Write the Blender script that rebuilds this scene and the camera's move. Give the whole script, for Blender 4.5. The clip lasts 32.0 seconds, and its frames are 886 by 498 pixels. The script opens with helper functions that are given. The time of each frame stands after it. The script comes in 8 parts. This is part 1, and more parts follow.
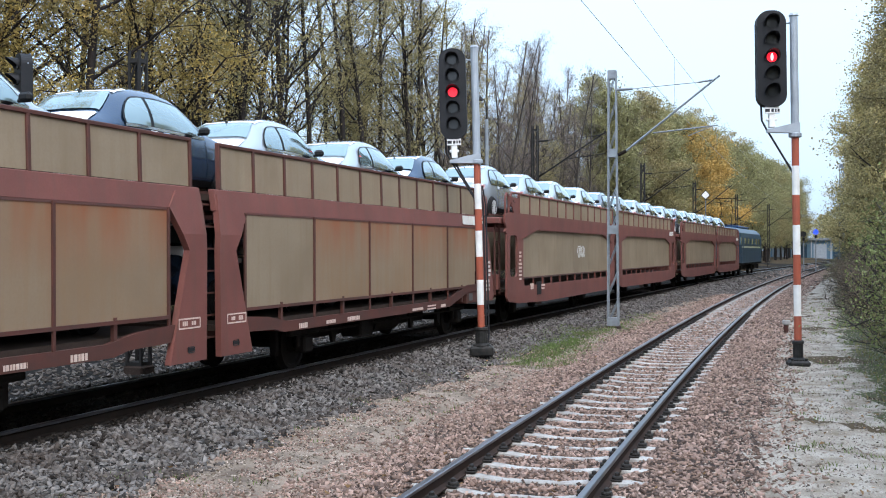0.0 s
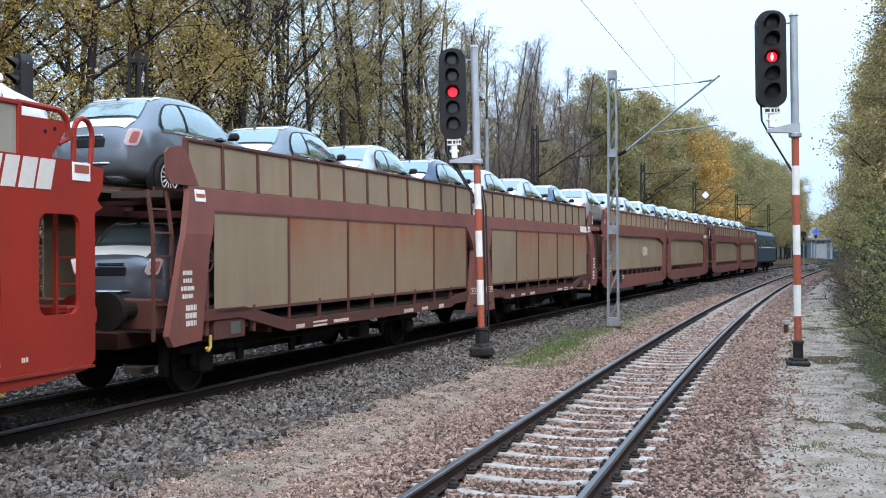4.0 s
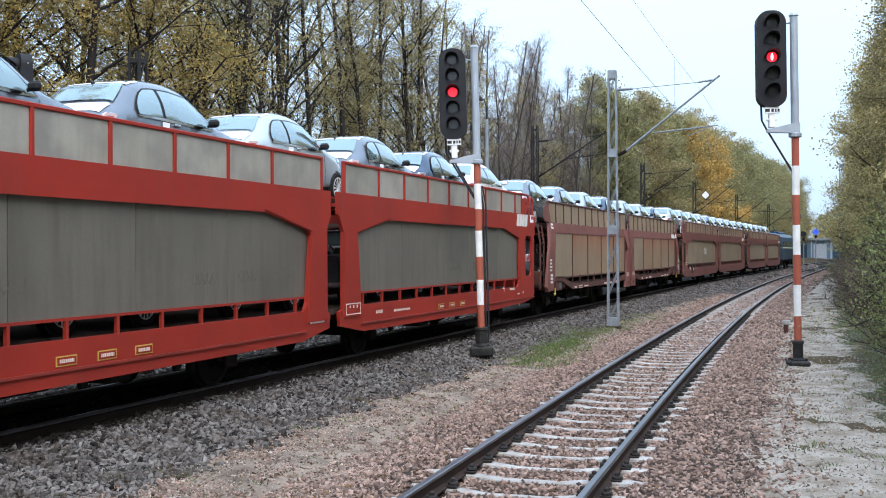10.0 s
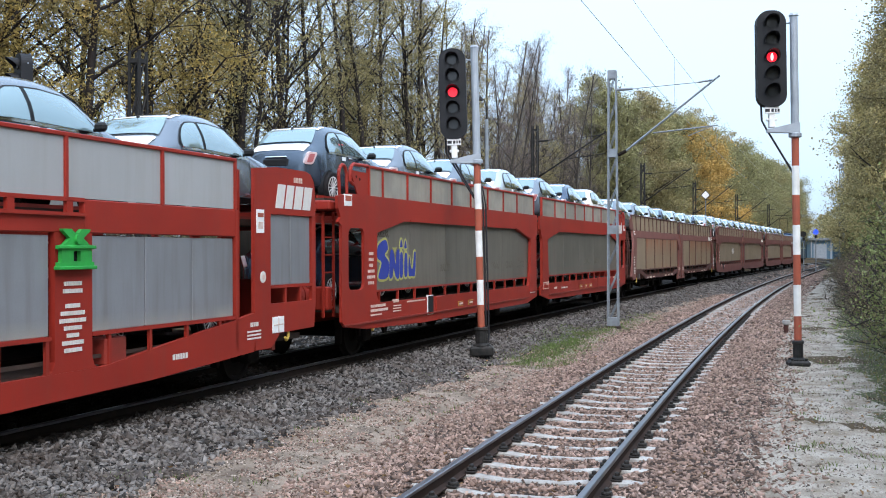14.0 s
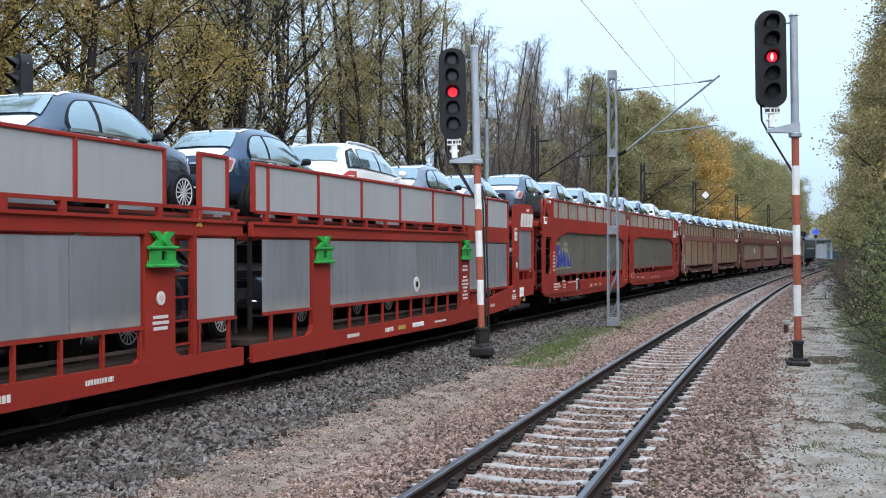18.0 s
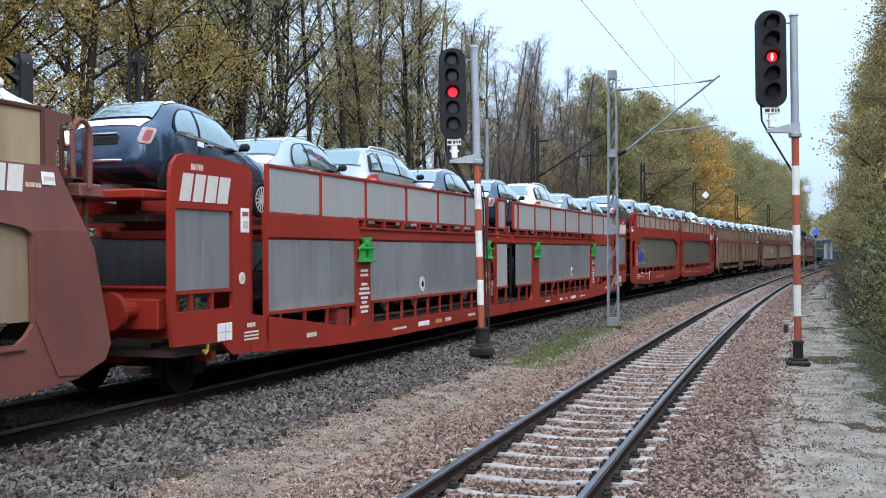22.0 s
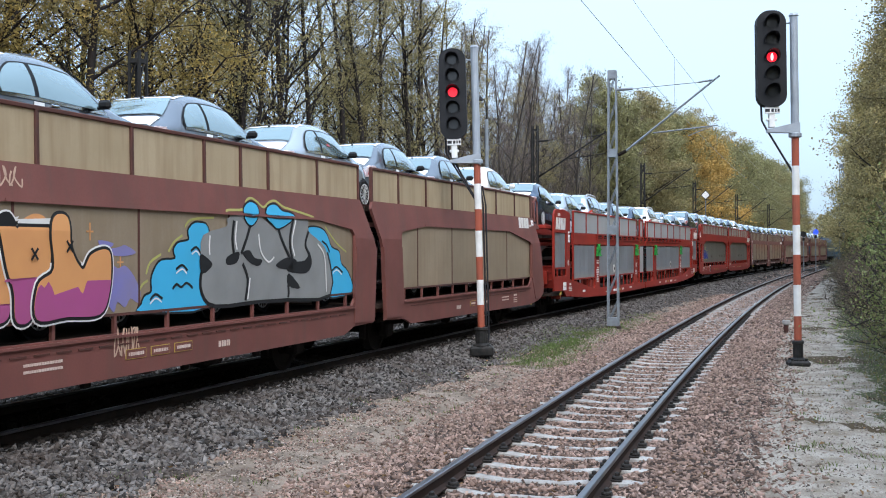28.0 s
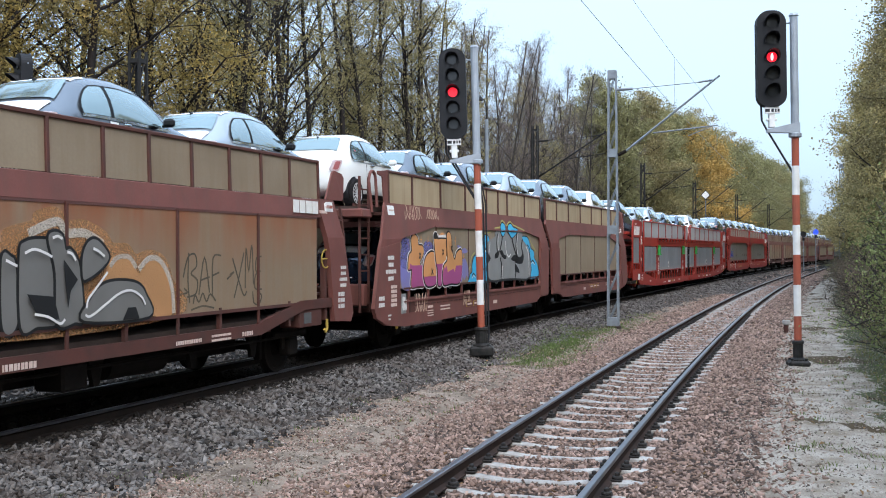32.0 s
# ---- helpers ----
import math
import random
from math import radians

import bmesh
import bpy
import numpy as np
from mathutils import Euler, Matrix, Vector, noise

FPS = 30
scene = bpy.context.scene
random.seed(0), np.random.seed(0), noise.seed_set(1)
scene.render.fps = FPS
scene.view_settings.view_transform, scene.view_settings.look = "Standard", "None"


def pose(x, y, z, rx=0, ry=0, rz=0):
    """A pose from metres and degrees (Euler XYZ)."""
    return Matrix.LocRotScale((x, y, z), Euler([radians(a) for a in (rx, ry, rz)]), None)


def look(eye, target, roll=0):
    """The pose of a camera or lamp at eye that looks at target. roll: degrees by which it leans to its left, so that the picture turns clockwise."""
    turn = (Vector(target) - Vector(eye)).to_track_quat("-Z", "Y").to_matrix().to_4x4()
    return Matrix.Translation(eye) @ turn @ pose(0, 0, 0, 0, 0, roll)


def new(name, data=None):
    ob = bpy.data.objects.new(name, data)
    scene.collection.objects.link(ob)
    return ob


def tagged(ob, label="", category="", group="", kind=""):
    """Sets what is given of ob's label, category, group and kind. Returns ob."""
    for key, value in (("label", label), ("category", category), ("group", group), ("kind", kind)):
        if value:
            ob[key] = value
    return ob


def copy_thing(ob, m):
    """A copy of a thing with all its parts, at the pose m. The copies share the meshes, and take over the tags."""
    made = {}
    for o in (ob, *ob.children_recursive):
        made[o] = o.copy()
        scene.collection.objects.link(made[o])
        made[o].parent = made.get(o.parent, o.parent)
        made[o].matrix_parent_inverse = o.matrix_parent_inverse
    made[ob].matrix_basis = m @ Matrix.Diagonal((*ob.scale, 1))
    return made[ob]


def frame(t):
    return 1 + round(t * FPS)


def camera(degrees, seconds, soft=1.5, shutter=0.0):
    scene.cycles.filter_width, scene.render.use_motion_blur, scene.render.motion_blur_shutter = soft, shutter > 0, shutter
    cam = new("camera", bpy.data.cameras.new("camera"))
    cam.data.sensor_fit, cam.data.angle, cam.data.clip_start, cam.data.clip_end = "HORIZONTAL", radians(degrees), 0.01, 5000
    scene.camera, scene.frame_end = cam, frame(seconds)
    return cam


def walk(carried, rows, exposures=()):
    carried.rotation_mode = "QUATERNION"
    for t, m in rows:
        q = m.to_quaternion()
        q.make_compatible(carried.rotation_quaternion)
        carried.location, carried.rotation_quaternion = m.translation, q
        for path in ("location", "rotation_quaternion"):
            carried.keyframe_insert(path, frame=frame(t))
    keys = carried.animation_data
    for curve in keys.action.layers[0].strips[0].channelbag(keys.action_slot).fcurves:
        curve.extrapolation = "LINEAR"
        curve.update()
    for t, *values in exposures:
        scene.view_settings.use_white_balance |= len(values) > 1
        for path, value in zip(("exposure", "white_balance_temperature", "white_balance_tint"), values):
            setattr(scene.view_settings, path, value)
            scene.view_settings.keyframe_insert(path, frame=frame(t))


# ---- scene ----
# The clip's camera stands still on the verge of the right-hand track.
SECONDS = 32.0
cam = camera(44.78, SECONDS, soft=1.0)
EYE = (0.0, 0.0, 2.144)
CAMERA_POSE = look(EYE, (0.0, 100.0, 2.144 + 0.268), -0.226)
walk(cam, [(0.0, CAMERA_POSE), (SECONDS, CAMERA_POSE)], [(0.0, 1.04), (14.0, 1.02), (18.0, 0.87), (SECONDS, 0.87)])

# ---- daylight: bright overcast ----
SUN_EL, SUN_ROT = 46.0, 163.0
world = bpy.data.worlds.new("overcast_sky")
scene.world = world
world.use_nodes = True
wn = world.node_tree
wn.nodes.clear()
w_out = wn.nodes.new("ShaderNodeOutputWorld")
w_bg = wn.nodes.new("ShaderNodeBackground")
w_sky = wn.nodes.new("ShaderNodeTexSky")
w_sky.sky_type, w_sky.sun_disc = "NISHITA", False
w_sky.sun_elevation, w_sky.sun_rotation = radians(SUN_EL), radians(SUN_ROT)
w_sky.air_density, w_sky.dust_density, w_sky.ozone_density = 1.0, 4.0, 1.0
w_mix = wn.nodes.new("ShaderNodeMix")
w_mix.data_type = "RGBA"
w_mix.inputs[0].default_value = 0.62
w_mix.inputs[7].default_value = (6.85, 9.25, 12.2, 1.0)
wn.links.new(w_sky.outputs[0], w_mix.inputs[6])
w_tc = wn.nodes.new("ShaderNodeTexCoord")
w_sep = wn.nodes.new("ShaderNodeSeparateXYZ")
w_rise = wn.nodes.new("ShaderNodeMapRange")     # an overcast sky is brightest overhead
w_rise.inputs["From Min"].default_value, w_rise.inputs["From Max"].default_value = 0.0, 1.0
w_rise.inputs["To Min"].default_value, w_rise.inputs["To Max"].default_value = 0.8, 1.9
w_mul = wn.nodes.new("ShaderNodeVectorMath")
w_mul.operation = "SCALE"
wn.links.new(w_tc.outputs["Generated"], w_sep.inputs[0])
wn.links.new(w_sep.outputs[2], w_rise.inputs["Value"])
wn.links.new(w_mix.outputs[2], w_mul.inputs[0])
wn.links.new(w_rise.outputs[0], w_mul.inputs["Scale"])
wn.links.new(w_mul.outputs[0], w_bg.inputs[0])
wn.links.new(w_bg.outputs[0], w_out.inputs[0])
w_bg.inputs[1].default_value = 0.088
sun = new("sun", bpy.data.lights.new("sun", "SUN"))
sun.data.energy, sun.data.angle, sun.data.color = 1.4, radians(65), (1.0, 0.985, 0.98)
sun_way = Vector((math.sin(radians(SUN_ROT)) * math.cos(radians(SUN_EL)), math.cos(radians(SUN_ROT)) * math.cos(radians(SUN_EL)), math.sin(radians(SUN_EL))))
sun.matrix_world = look(sun_way * 60, (0, 0, 0))


# ---- materials ----
def mat(name, color, rough=0.7, metal=0.0, dark=None, scale=4.0, amount=0.5, fine=0.0, fine_scale=60.0, bump=0.0, spread=0.0,
        island=False, coat=0.0, glow=0.0, streak=0.0, dirt=None, dirt_scale=0.8, dirt_amount=0.0, varied=False, runs=None, runs_z=(1.45, 2.3)):
    """A surface with variation at two scales: broad stains towards 'dark', fine grain, bump, and drips if streak is set."""
    m = bpy.data.materials.new(name)
    m.use_nodes = True
    nt = m.node_tree
    b = nt.nodes["Principled BSDF"]
    b.inputs["Roughness"].default_value, b.inputs["Metallic"].default_value = rough, metal
    b.inputs["Specular IOR Level"].default_value = 0.12 if rough >= 0.75 else (0.25 if rough >= 0.45 else 0.5)
    if coat:
        b.inputs["Coat Weight"].default_value, b.inputs["Coat Roughness"].default_value = coat, 0.06
    tc = nt.nodes.new("ShaderNodeTexCoord")
    col = own = None
    if varied:
        oi = nt.nodes.new("ShaderNodeObjectInfo")
        mu = nt.nodes.new("ShaderNodeMath")
        mu.operation = "MULTIPLY"
        nt.links.new(oi.outputs["Random"], mu.inputs[0])
        mu.inputs[1].default_value = 40.0
        own = mu.outputs[0]

    def rgb(c):
        n = nt.nodes.new("ShaderNodeRGB")
        n.outputs[0].default_value = (*c, 1.0)
        return n.outputs[0]

    def noise_tex(s, detail=4.0, stretch=None):
        n = nt.nodes.new("ShaderNodeTexNoise")
        if own:
            n.noise_dimensions = "4D"
            nt.links.new(own, n.inputs["W"])
        n.inputs["Scale"].default_value, n.inputs["Detail"].default_value = s, detail
        if stretch:
            mp = nt.nodes.new("ShaderNodeMapping")
            mp.inputs["Scale"].default_value = stretch
            nt.links.new(tc.outputs["Object"], mp.inputs["Vector"])
            nt.links.new(mp.outputs[0], n.inputs["Vector"])
        else:
            nt.links.new(tc.outputs["Object"], n.inputs["Vector"])
        return n.outputs["Fac"]

    def ramp(sock, lo, hi):
        r = nt.nodes.new("ShaderNodeMapRange")
        r.inputs["From Min"].default_value, r.inputs["From Max"].default_value = lo, hi
        nt.links.new(sock, r.inputs["Value"])
        return r.outputs[0]

    def mix(fac, a, c):
        n = nt.nodes.new("ShaderNodeMix")
        n.data_type = "RGBA"
        if isinstance(fac, float):
            n.inputs[0].default_value = fac
        else:
            nt.links.new(fac, n.inputs[0])
        nt.links.new(a, n.inputs[6])
        nt.links.new(c, n.inputs[7])
        return n.outputs[2]

    def scaled(sock, k):
        n = nt.nodes.new("ShaderNodeMath")
        n.operation = "MULTIPLY"
        nt.links.new(sock, n.inputs[0])
        n.inputs[1].default_value = k
        return n.outputs[0]

    base = rgb(color)
    col = base
    dark = dark or tuple(c * 0.6 for c in color)
    if spread:
        src = nt.nodes.new("ShaderNodeNewGeometry" if island else "ShaderNodeObjectInfo")
        out = src.outputs["Random Per Island" if island else "Random"]
        hsv = nt.nodes.new("ShaderNodeHueSaturation")
        v = nt.nodes.new("ShaderNodeMapRange")
        v.inputs["To Min"].default_value, v.inputs["To Max"].default_value = 1 - spread, 1 + spread
        nt.links.new(out, v.inputs["Value"])
        nt.links.new(v.outputs[0], hsv.inputs["Value"])
        nt.links.new(col, hsv.inputs["Color"])
        col = hsv.outputs[0]
    if amount:
        col = mix(scaled(ramp(noise_tex(scale), 0.38, 0.68), amount), col, rgb(dark))
    if streak:
        col = mix(scaled(ramp(noise_tex(1.0, 3.0, (7.0, 7.0, 0.7)), 0.45, 0.75), streak), col, rgb(dirt or dark))
    if dirt_amount:
        col = mix(scaled(ramp(noise_tex(dirt_scale, 5.0), 0.5, 0.72), dirt_amount), col, rgb(dirt or dark))
    if runs:
        sep = nt.nodes.new("ShaderNodeSeparateXYZ")
        nt.links.new(tc.outputs["Object"], sep.inputs[0])
        mm = nt.nodes.new("ShaderNodeMath")
        mm.operation = "MULTIPLY"
        nt.links.new(ramp(sep.outputs[2], *runs_z), mm.inputs[0])
        nt.links.new(ramp(noise_tex(1.0, 4.0, (2.4, 2.4, 0.35)), 0.3, 0.6), mm.inputs[1])
        col = mix(mm.outputs[0], col, rgb(runs))
    if fine:
        col = mix(scaled(ramp(noise_tex(fine_scale, 2.0), 0.35, 0.7), fine), col, rgb(dark))
    nt.links.new(col, b.inputs["Base Color"])
    if bump:
        n = nt.nodes.new("ShaderNodeBump")
        n.inputs["Strength"].default_value, n.inputs["Distance"].default_value = bump, 0.02
        nt.links.new(noise_tex(fine_scale, 3.0), n.inputs["Height"])
        nt.links.new(n.outputs[0], b.inputs["Normal"])
    if glow:
        b.inputs["Emission Color"].default_value, b.inputs["Emission Strength"].default_value = (*color, 1.0), glow
    return m


M_GALV_DULL = mat("dull_grey_steel", (0.12, 0.12, 0.12), 0.6, 0.2, scale=6, amount=0.5)
M_BROWN = mat("brown_wagon_paint", (0.19, 0.069, 0.057), 0.6, dark=(0.12, 0.047, 0.04), scale=1.3, amount=0.6, streak=0.35, dirt=(0.1, 0.07, 0.055), fine=0.25, fine_scale=40, bump=0.05)
M_BROWN_DARK = mat("dark_brown_frame_paint", (0.105, 0.038, 0.03), 0.65, dark=(0.06, 0.035, 0.03), scale=3, amount=0.6, fine=0.3)
M_RED = mat("red_wagon_paint", (0.3, 0.025, 0.0145), 0.5, dark=(0.2, 0.02, 0.014), scale=1.1, amount=0.6, streak=0.3, dirt=(0.2, 0.04, 0.028), fine=0.15, fine_scale=40, bump=0.04)
M_RED_DARK = mat("deep_red_frame_paint", (0.26, 0.03, 0.021), 0.55, dark=(0.11, 0.03, 0.022), scale=3, amount=0.6, fine=0.3)
M_BEIGE = mat("weathered_beige_panel", (0.285, 0.222, 0.155), 0.55, dark=(0.2, 0.148, 0.098), scale=1.0, amount=0.7, streak=0.45, dirt=(0.2, 0.14, 0.08), fine=0.2, fine_scale=30, spread=0.08, varied=True)
M_BEIGE_RUST = mat("rust_streaked_beige_panel", (0.262, 0.195, 0.132), 0.6, dark=(0.2, 0.135, 0.085), scale=0.9, amount=0.6, streak=0.5, dirt=(0.24, 0.14, 0.07), dirt_scale=0.6, dirt_amount=0.35, varied=True, runs=(0.27, 0.092, 0.042), fine=0.2, fine_scale=30, spread=0.06)
M_TAN = mat("tan_streaked_panel", (0.42, 0.33, 0.215), 0.55, dark=(0.33, 0.25, 0.15), scale=1.0, amount=0.6, streak=0.6, dirt=(0.22, 0.14, 0.075), fine=0.2, fine_scale=30, spread=0.1, varied=True)
M_GREYPANEL = mat("dirty_grey_aluminium_panel", (0.185, 0.168, 0.14), 0.45, 0.3, dark=(0.11, 0.1, 0.083), scale=0.8, amount=0.6, streak=0.5, dirt=(0.10, 0.09, 0.07), fine=0.2, fine_scale=30, spread=0.08, varied=True)
M_UPGREY = mat("pale_dusty_aluminium_panel", (0.42, 0.395, 0.335), 0.42, 0.25, dark=(0.22, 0.21, 0.19), scale=1.9, amount=0.75, streak=0.4, dirt=(0.26, 0.22, 0.165), fine=0.15, spread=0.08, varied=True)
M_SILVER = mat("streaked_silver_panel", (0.315, 0.325, 0.35), 0.42, 0.4, dark=(0.2, 0.203, 0.21), scale=0.8, amount=0.6, streak=0.6, dirt=(0.2, 0.193, 0.185), fine=0.12, spread=0.1, varied=True, runs=(0.4, 0.385, 0.35), runs_z=(1.02, 0.84))
M_SILVER_UP = mat("pale_silver_panel", (0.43, 0.435, 0.44), 0.45, 0.25, dark=(0.35, 0.355, 0.35), scale=1.0, amount=0.4, streak=0.35, dirt=(0.33, 0.31, 0.27), fine=0.1, spread=0.05, varied=True)
M_UNDER = mat("grimy_running_gear", (0.021, 0.017, 0.015), 0.8, dark=(0.01, 0.008, 0.007), scale=4, amount=0.7, fine=0.3)
M_DECK = mat("dark_steel_deck", (0.07, 0.05, 0.042), 0.75, dark=(0.035, 0.025, 0.02), scale=3, amount=0.6, fine=0.3)
M_WHITE = mat("white_lettering_paint", (0.62, 0.6, 0.57), 0.6, scale=12, amount=0.25, dark=(0.5, 0.4, 0.35))
M_PALEWRITE = mat("faded_pale_marking", (0.62, 0.5, 0.44), 0.65, scale=15, amount=0.4, dark=(0.4, 0.2, 0.15))
M_YELLOW = mat("yellow_paint", (0.46, 0.32, 0.07), 0.55, scale=9, amount=0.3)
M_GREEN = mat("bright_green_lift_paint", (0.03, 0.34, 0.06), 0.5, dark=(0.03, 0.2, 0.05), scale=6, amount=0.5, fine=0.2)
M_BLACK = mat("black_rubber", (0.014, 0.012, 0.013), 0.75, scale=20, amount=0.4, dark=(0.03, 0.03, 0.03))


# ---- mesh helpers ----
def part(name, bm, material, parent=None, label="", smooth=False, m=None):
    """Links a bmesh (or a ready mesh) as one mesh object under a thing or a part."""
    if isinstance(bm, bpy.types.Mesh):
        me = bm
    else:
        me = bpy.data.meshes.new(name)
        bm.to_mesh(me)
        bm.free()
        me.materials.append(material)
        if smooth:
            for p in me.polygons:
                p.use_smooth = True
    ob = new(name, me)
    if parent is not None:
        ob.parent = parent
    if m is not None:
        ob.matrix_basis = m
    if label:
        tagged(ob, label)
    return ob


def box(bm, x0, x1, y0, y1, z0, z1, bevel=0.0):
    vs = [bm.verts.new((x, y, z)) for x in (x0, x1) for y in (y0, y1) for z in (z0, z1)]
    fs = [bm.faces.new([vs[i] for i in f]) for f in ((0, 1, 3, 2), (4, 6, 7, 5), (0, 4, 5, 1), (2, 3, 7, 6), (0, 2, 6, 4), (1, 5, 7, 3))]
    if bevel:
        es = {e for f in fs for e in f.edges}
        bmesh.ops.bevel(bm, geom=list(es), offset=bevel, segments=1, affect="EDGES")
    return bm


def boxed(x0, x1, y0, y1, z0, z1, bevel=0.0):
    return box(bmesh.new(), x0, x1, y0, y1, z0, z1, bevel)


def rod(bm, a, b, r0, r1=None, n=10):
    """A capped round bar from a to b."""
    a, b = Vector(a), Vector(b)
    r1 = r0 if r1 is None else r1
    q = (b - a).to_track_quat("Z", "Y")
    rings = []
    for p, r in ((a, r0), (b, r1)):
        rings.append([bm.verts.new(p + q @ Vector((r * math.cos(2 * math.pi * i / n), r * math.sin(2 * math.pi * i / n), 0))) for i in range(n)])
    for i in range(n):
        bm.faces.new((rings[0][i], rings[0][(i + 1) % n], rings[1][(i + 1) % n], rings[1][i]))
    bm.faces.new(rings[0][::-1])
    bm.faces.new(rings[1])
    return bm


def tube(bm, pts, r, n=8):
    for a, b in zip(pts, pts[1:]):
        rod(bm, a, b, r, r, n)
    return bm


def lathe(bm, profile, n=20, axis="z", at=(0, 0, 0)):
    """Turns (radius, height) pairs about an axis."""
    at = Vector(at)
    rings = []
    for r, h in profile:
        ring = []
        for i in range(n):
            c, s = r * math.cos(2 * math.pi * i / n), r * math.sin(2 * math.pi * i / n)
            ring.append(bm.verts.new(at + Vector({"z": (c, s, h), "y": (c, h, s), "x": (h, c, s)}[axis])))
        rings.append(ring)
    for p, q in zip(rings, rings[1:]):
        for i in range(n):
            bm.faces.new((p[i], p[(i + 1) % n], q[(i + 1) % n], q[i]))
    for ring in (rings[0], rings[-1]):
        bm.faces.new(ring)
    bmesh.ops.recalc_face_normals(bm, faces=bm.faces)
    return bm


def plate(bm, outline, holes, y0, y1):
    """A flat sheet in x and z with openings cut through it, from y0 to y1 thick."""
    edges = []
    for loop in (outline, *holes):
        vs = [bm.verts.new((x, y0, z)) for x, z in loop]
        edges += [bm.edges.new((vs[i], vs[(i + 1) % len(vs)])) for i in range(len(vs))]
    r = bmesh.ops.triangle_fill(bm, edges=edges, use_beauty=True, use_dissolve=False)
    faces = [g for g in r["geom"] if isinstance(g, bmesh.types.BMFace)]
    ext = bmesh.ops.extrude_face_region(bm, geom=faces)
    bmesh.ops.translate(bm, vec=(0, y1 - y0, 0), verts=[g for g in ext["geom"] if isinstance(g, bmesh.types.BMVert)])
    bmesh.ops.recalc_face_normals(bm, faces=bm.faces)
    return bm


def rounded(x0, x1, z0, z1, r, n=4):
    pts = []
    for cx, cz, a in ((x1 - r, z1 - r, 0), (x0 + r, z1 - r, 90), (x0 + r, z0 + r, 180), (x1 - r, z0 + r, 270)):
        for i in range(n + 1):
            t = radians(a + 90 * i / n)
            pts.append((cx + r * math.cos(t), cz + r * math.sin(t)))
    return pts


def raw(name, verts, faces, material, smooth=False):
    me = bpy.data.meshes.new(name)
    me.from_pydata([tuple(v) for v in verts], [], [tuple(int(i) for i in f) for f in faces])
    for m in material if isinstance(material, (list, tuple)) else [material]:
        me.materials.append(m)
    if smooth:
        me.polygons.foreach_set("use_smooth", [True] * len(me.polygons))
    return me


# ---- the two tracks as plan curves ----
ZT = 0.438          # datum of the wagons; the near track's rail top is 0
ZR = 0.208          # rail top of the train's track; ZT is the level the wagons are built from
STEP = 0.5


def make_curve(x0, th0, k0, k1):
    s = np.arange(0.0, 420.0, STEP)
    c = np.minimum(s, 210.0)
    th = th0 + k0 * c + k1 * c * c / 2
    x = x0 + np.concatenate([[0], np.cumsum(np.sin((th[1:] + th[:-1]) / 2) * STEP)])
    y = np.concatenate([[0], np.cumsum(np.cos((th[1:] + th[:-1]) / 2) * STEP)])
    back = np.arange(-150.0, 0.0, STEP)
    return np.concatenate([back, s]), np.concatenate([x0 + back * math.sin(th0), x]), np.concatenate([back * math.cos(th0), y]), np.concatenate([back * 0 + th0, th])


TRAIN = make_curve(-9.6216, 0.32584, 0.000917, -4.0e-6)
NEAR = make_curve(-2.5019, 0.29354, 0.001227, -8.0e-6)


def on(curve, s, off=0.0):
    """x, y and heading of a point of a track, off metres to its right."""
    th = np.interp(s, curve[0], curve[3])
    return np.interp(s, curve[0], curve[1]) + off * np.cos(th), np.interp(s, curve[0], curve[2]) - off * np.sin(th), th


def offset_of(curve, x, y):
    """How far to the right of a track points lie, and how far along it."""
    s = np.interp(y, curve[2], curve[0])
    for _ in range(3):
        cx, cy, th = on(curve, s)
        s = s + (x - cx) * np.sin(th) + (y - cy) * np.cos(th)
    cx, cy, th = on(curve, s)
    return (x - cx) * np.cos(th) - (y - cy) * np.sin(th), s


def sweep(curve, stations, profile, z, closed=True):
    verts, faces, n = [], [], len(profile)
    for s in stations:
        for o, h in profile:
            x, y, _ = on(curve, s, o)
            verts.append((float(x), float(y), z + h))
    for i in range(len(stations) - 1):
        for j in range(n if closed else n - 1):
            k = (j + 1) % n
            faces.append((i * n + j, (i + 1) * n + j, (i + 1) * n + k, i * n + k))
    return verts, faces


def wob(x, y, f, seed=0.0):
    """Cheap smooth noise, about -1 to 1."""
    return (np.sin(x * f + seed) * np.cos(y * f * 1.13 + seed * 2.1) + 0.6 * np.sin(x * f * 2.3 + y * f * 1.7 + seed) + 0.4 * np.cos(y * f * 3.1 - x * f * 2.7 + seed * 3)) / 2


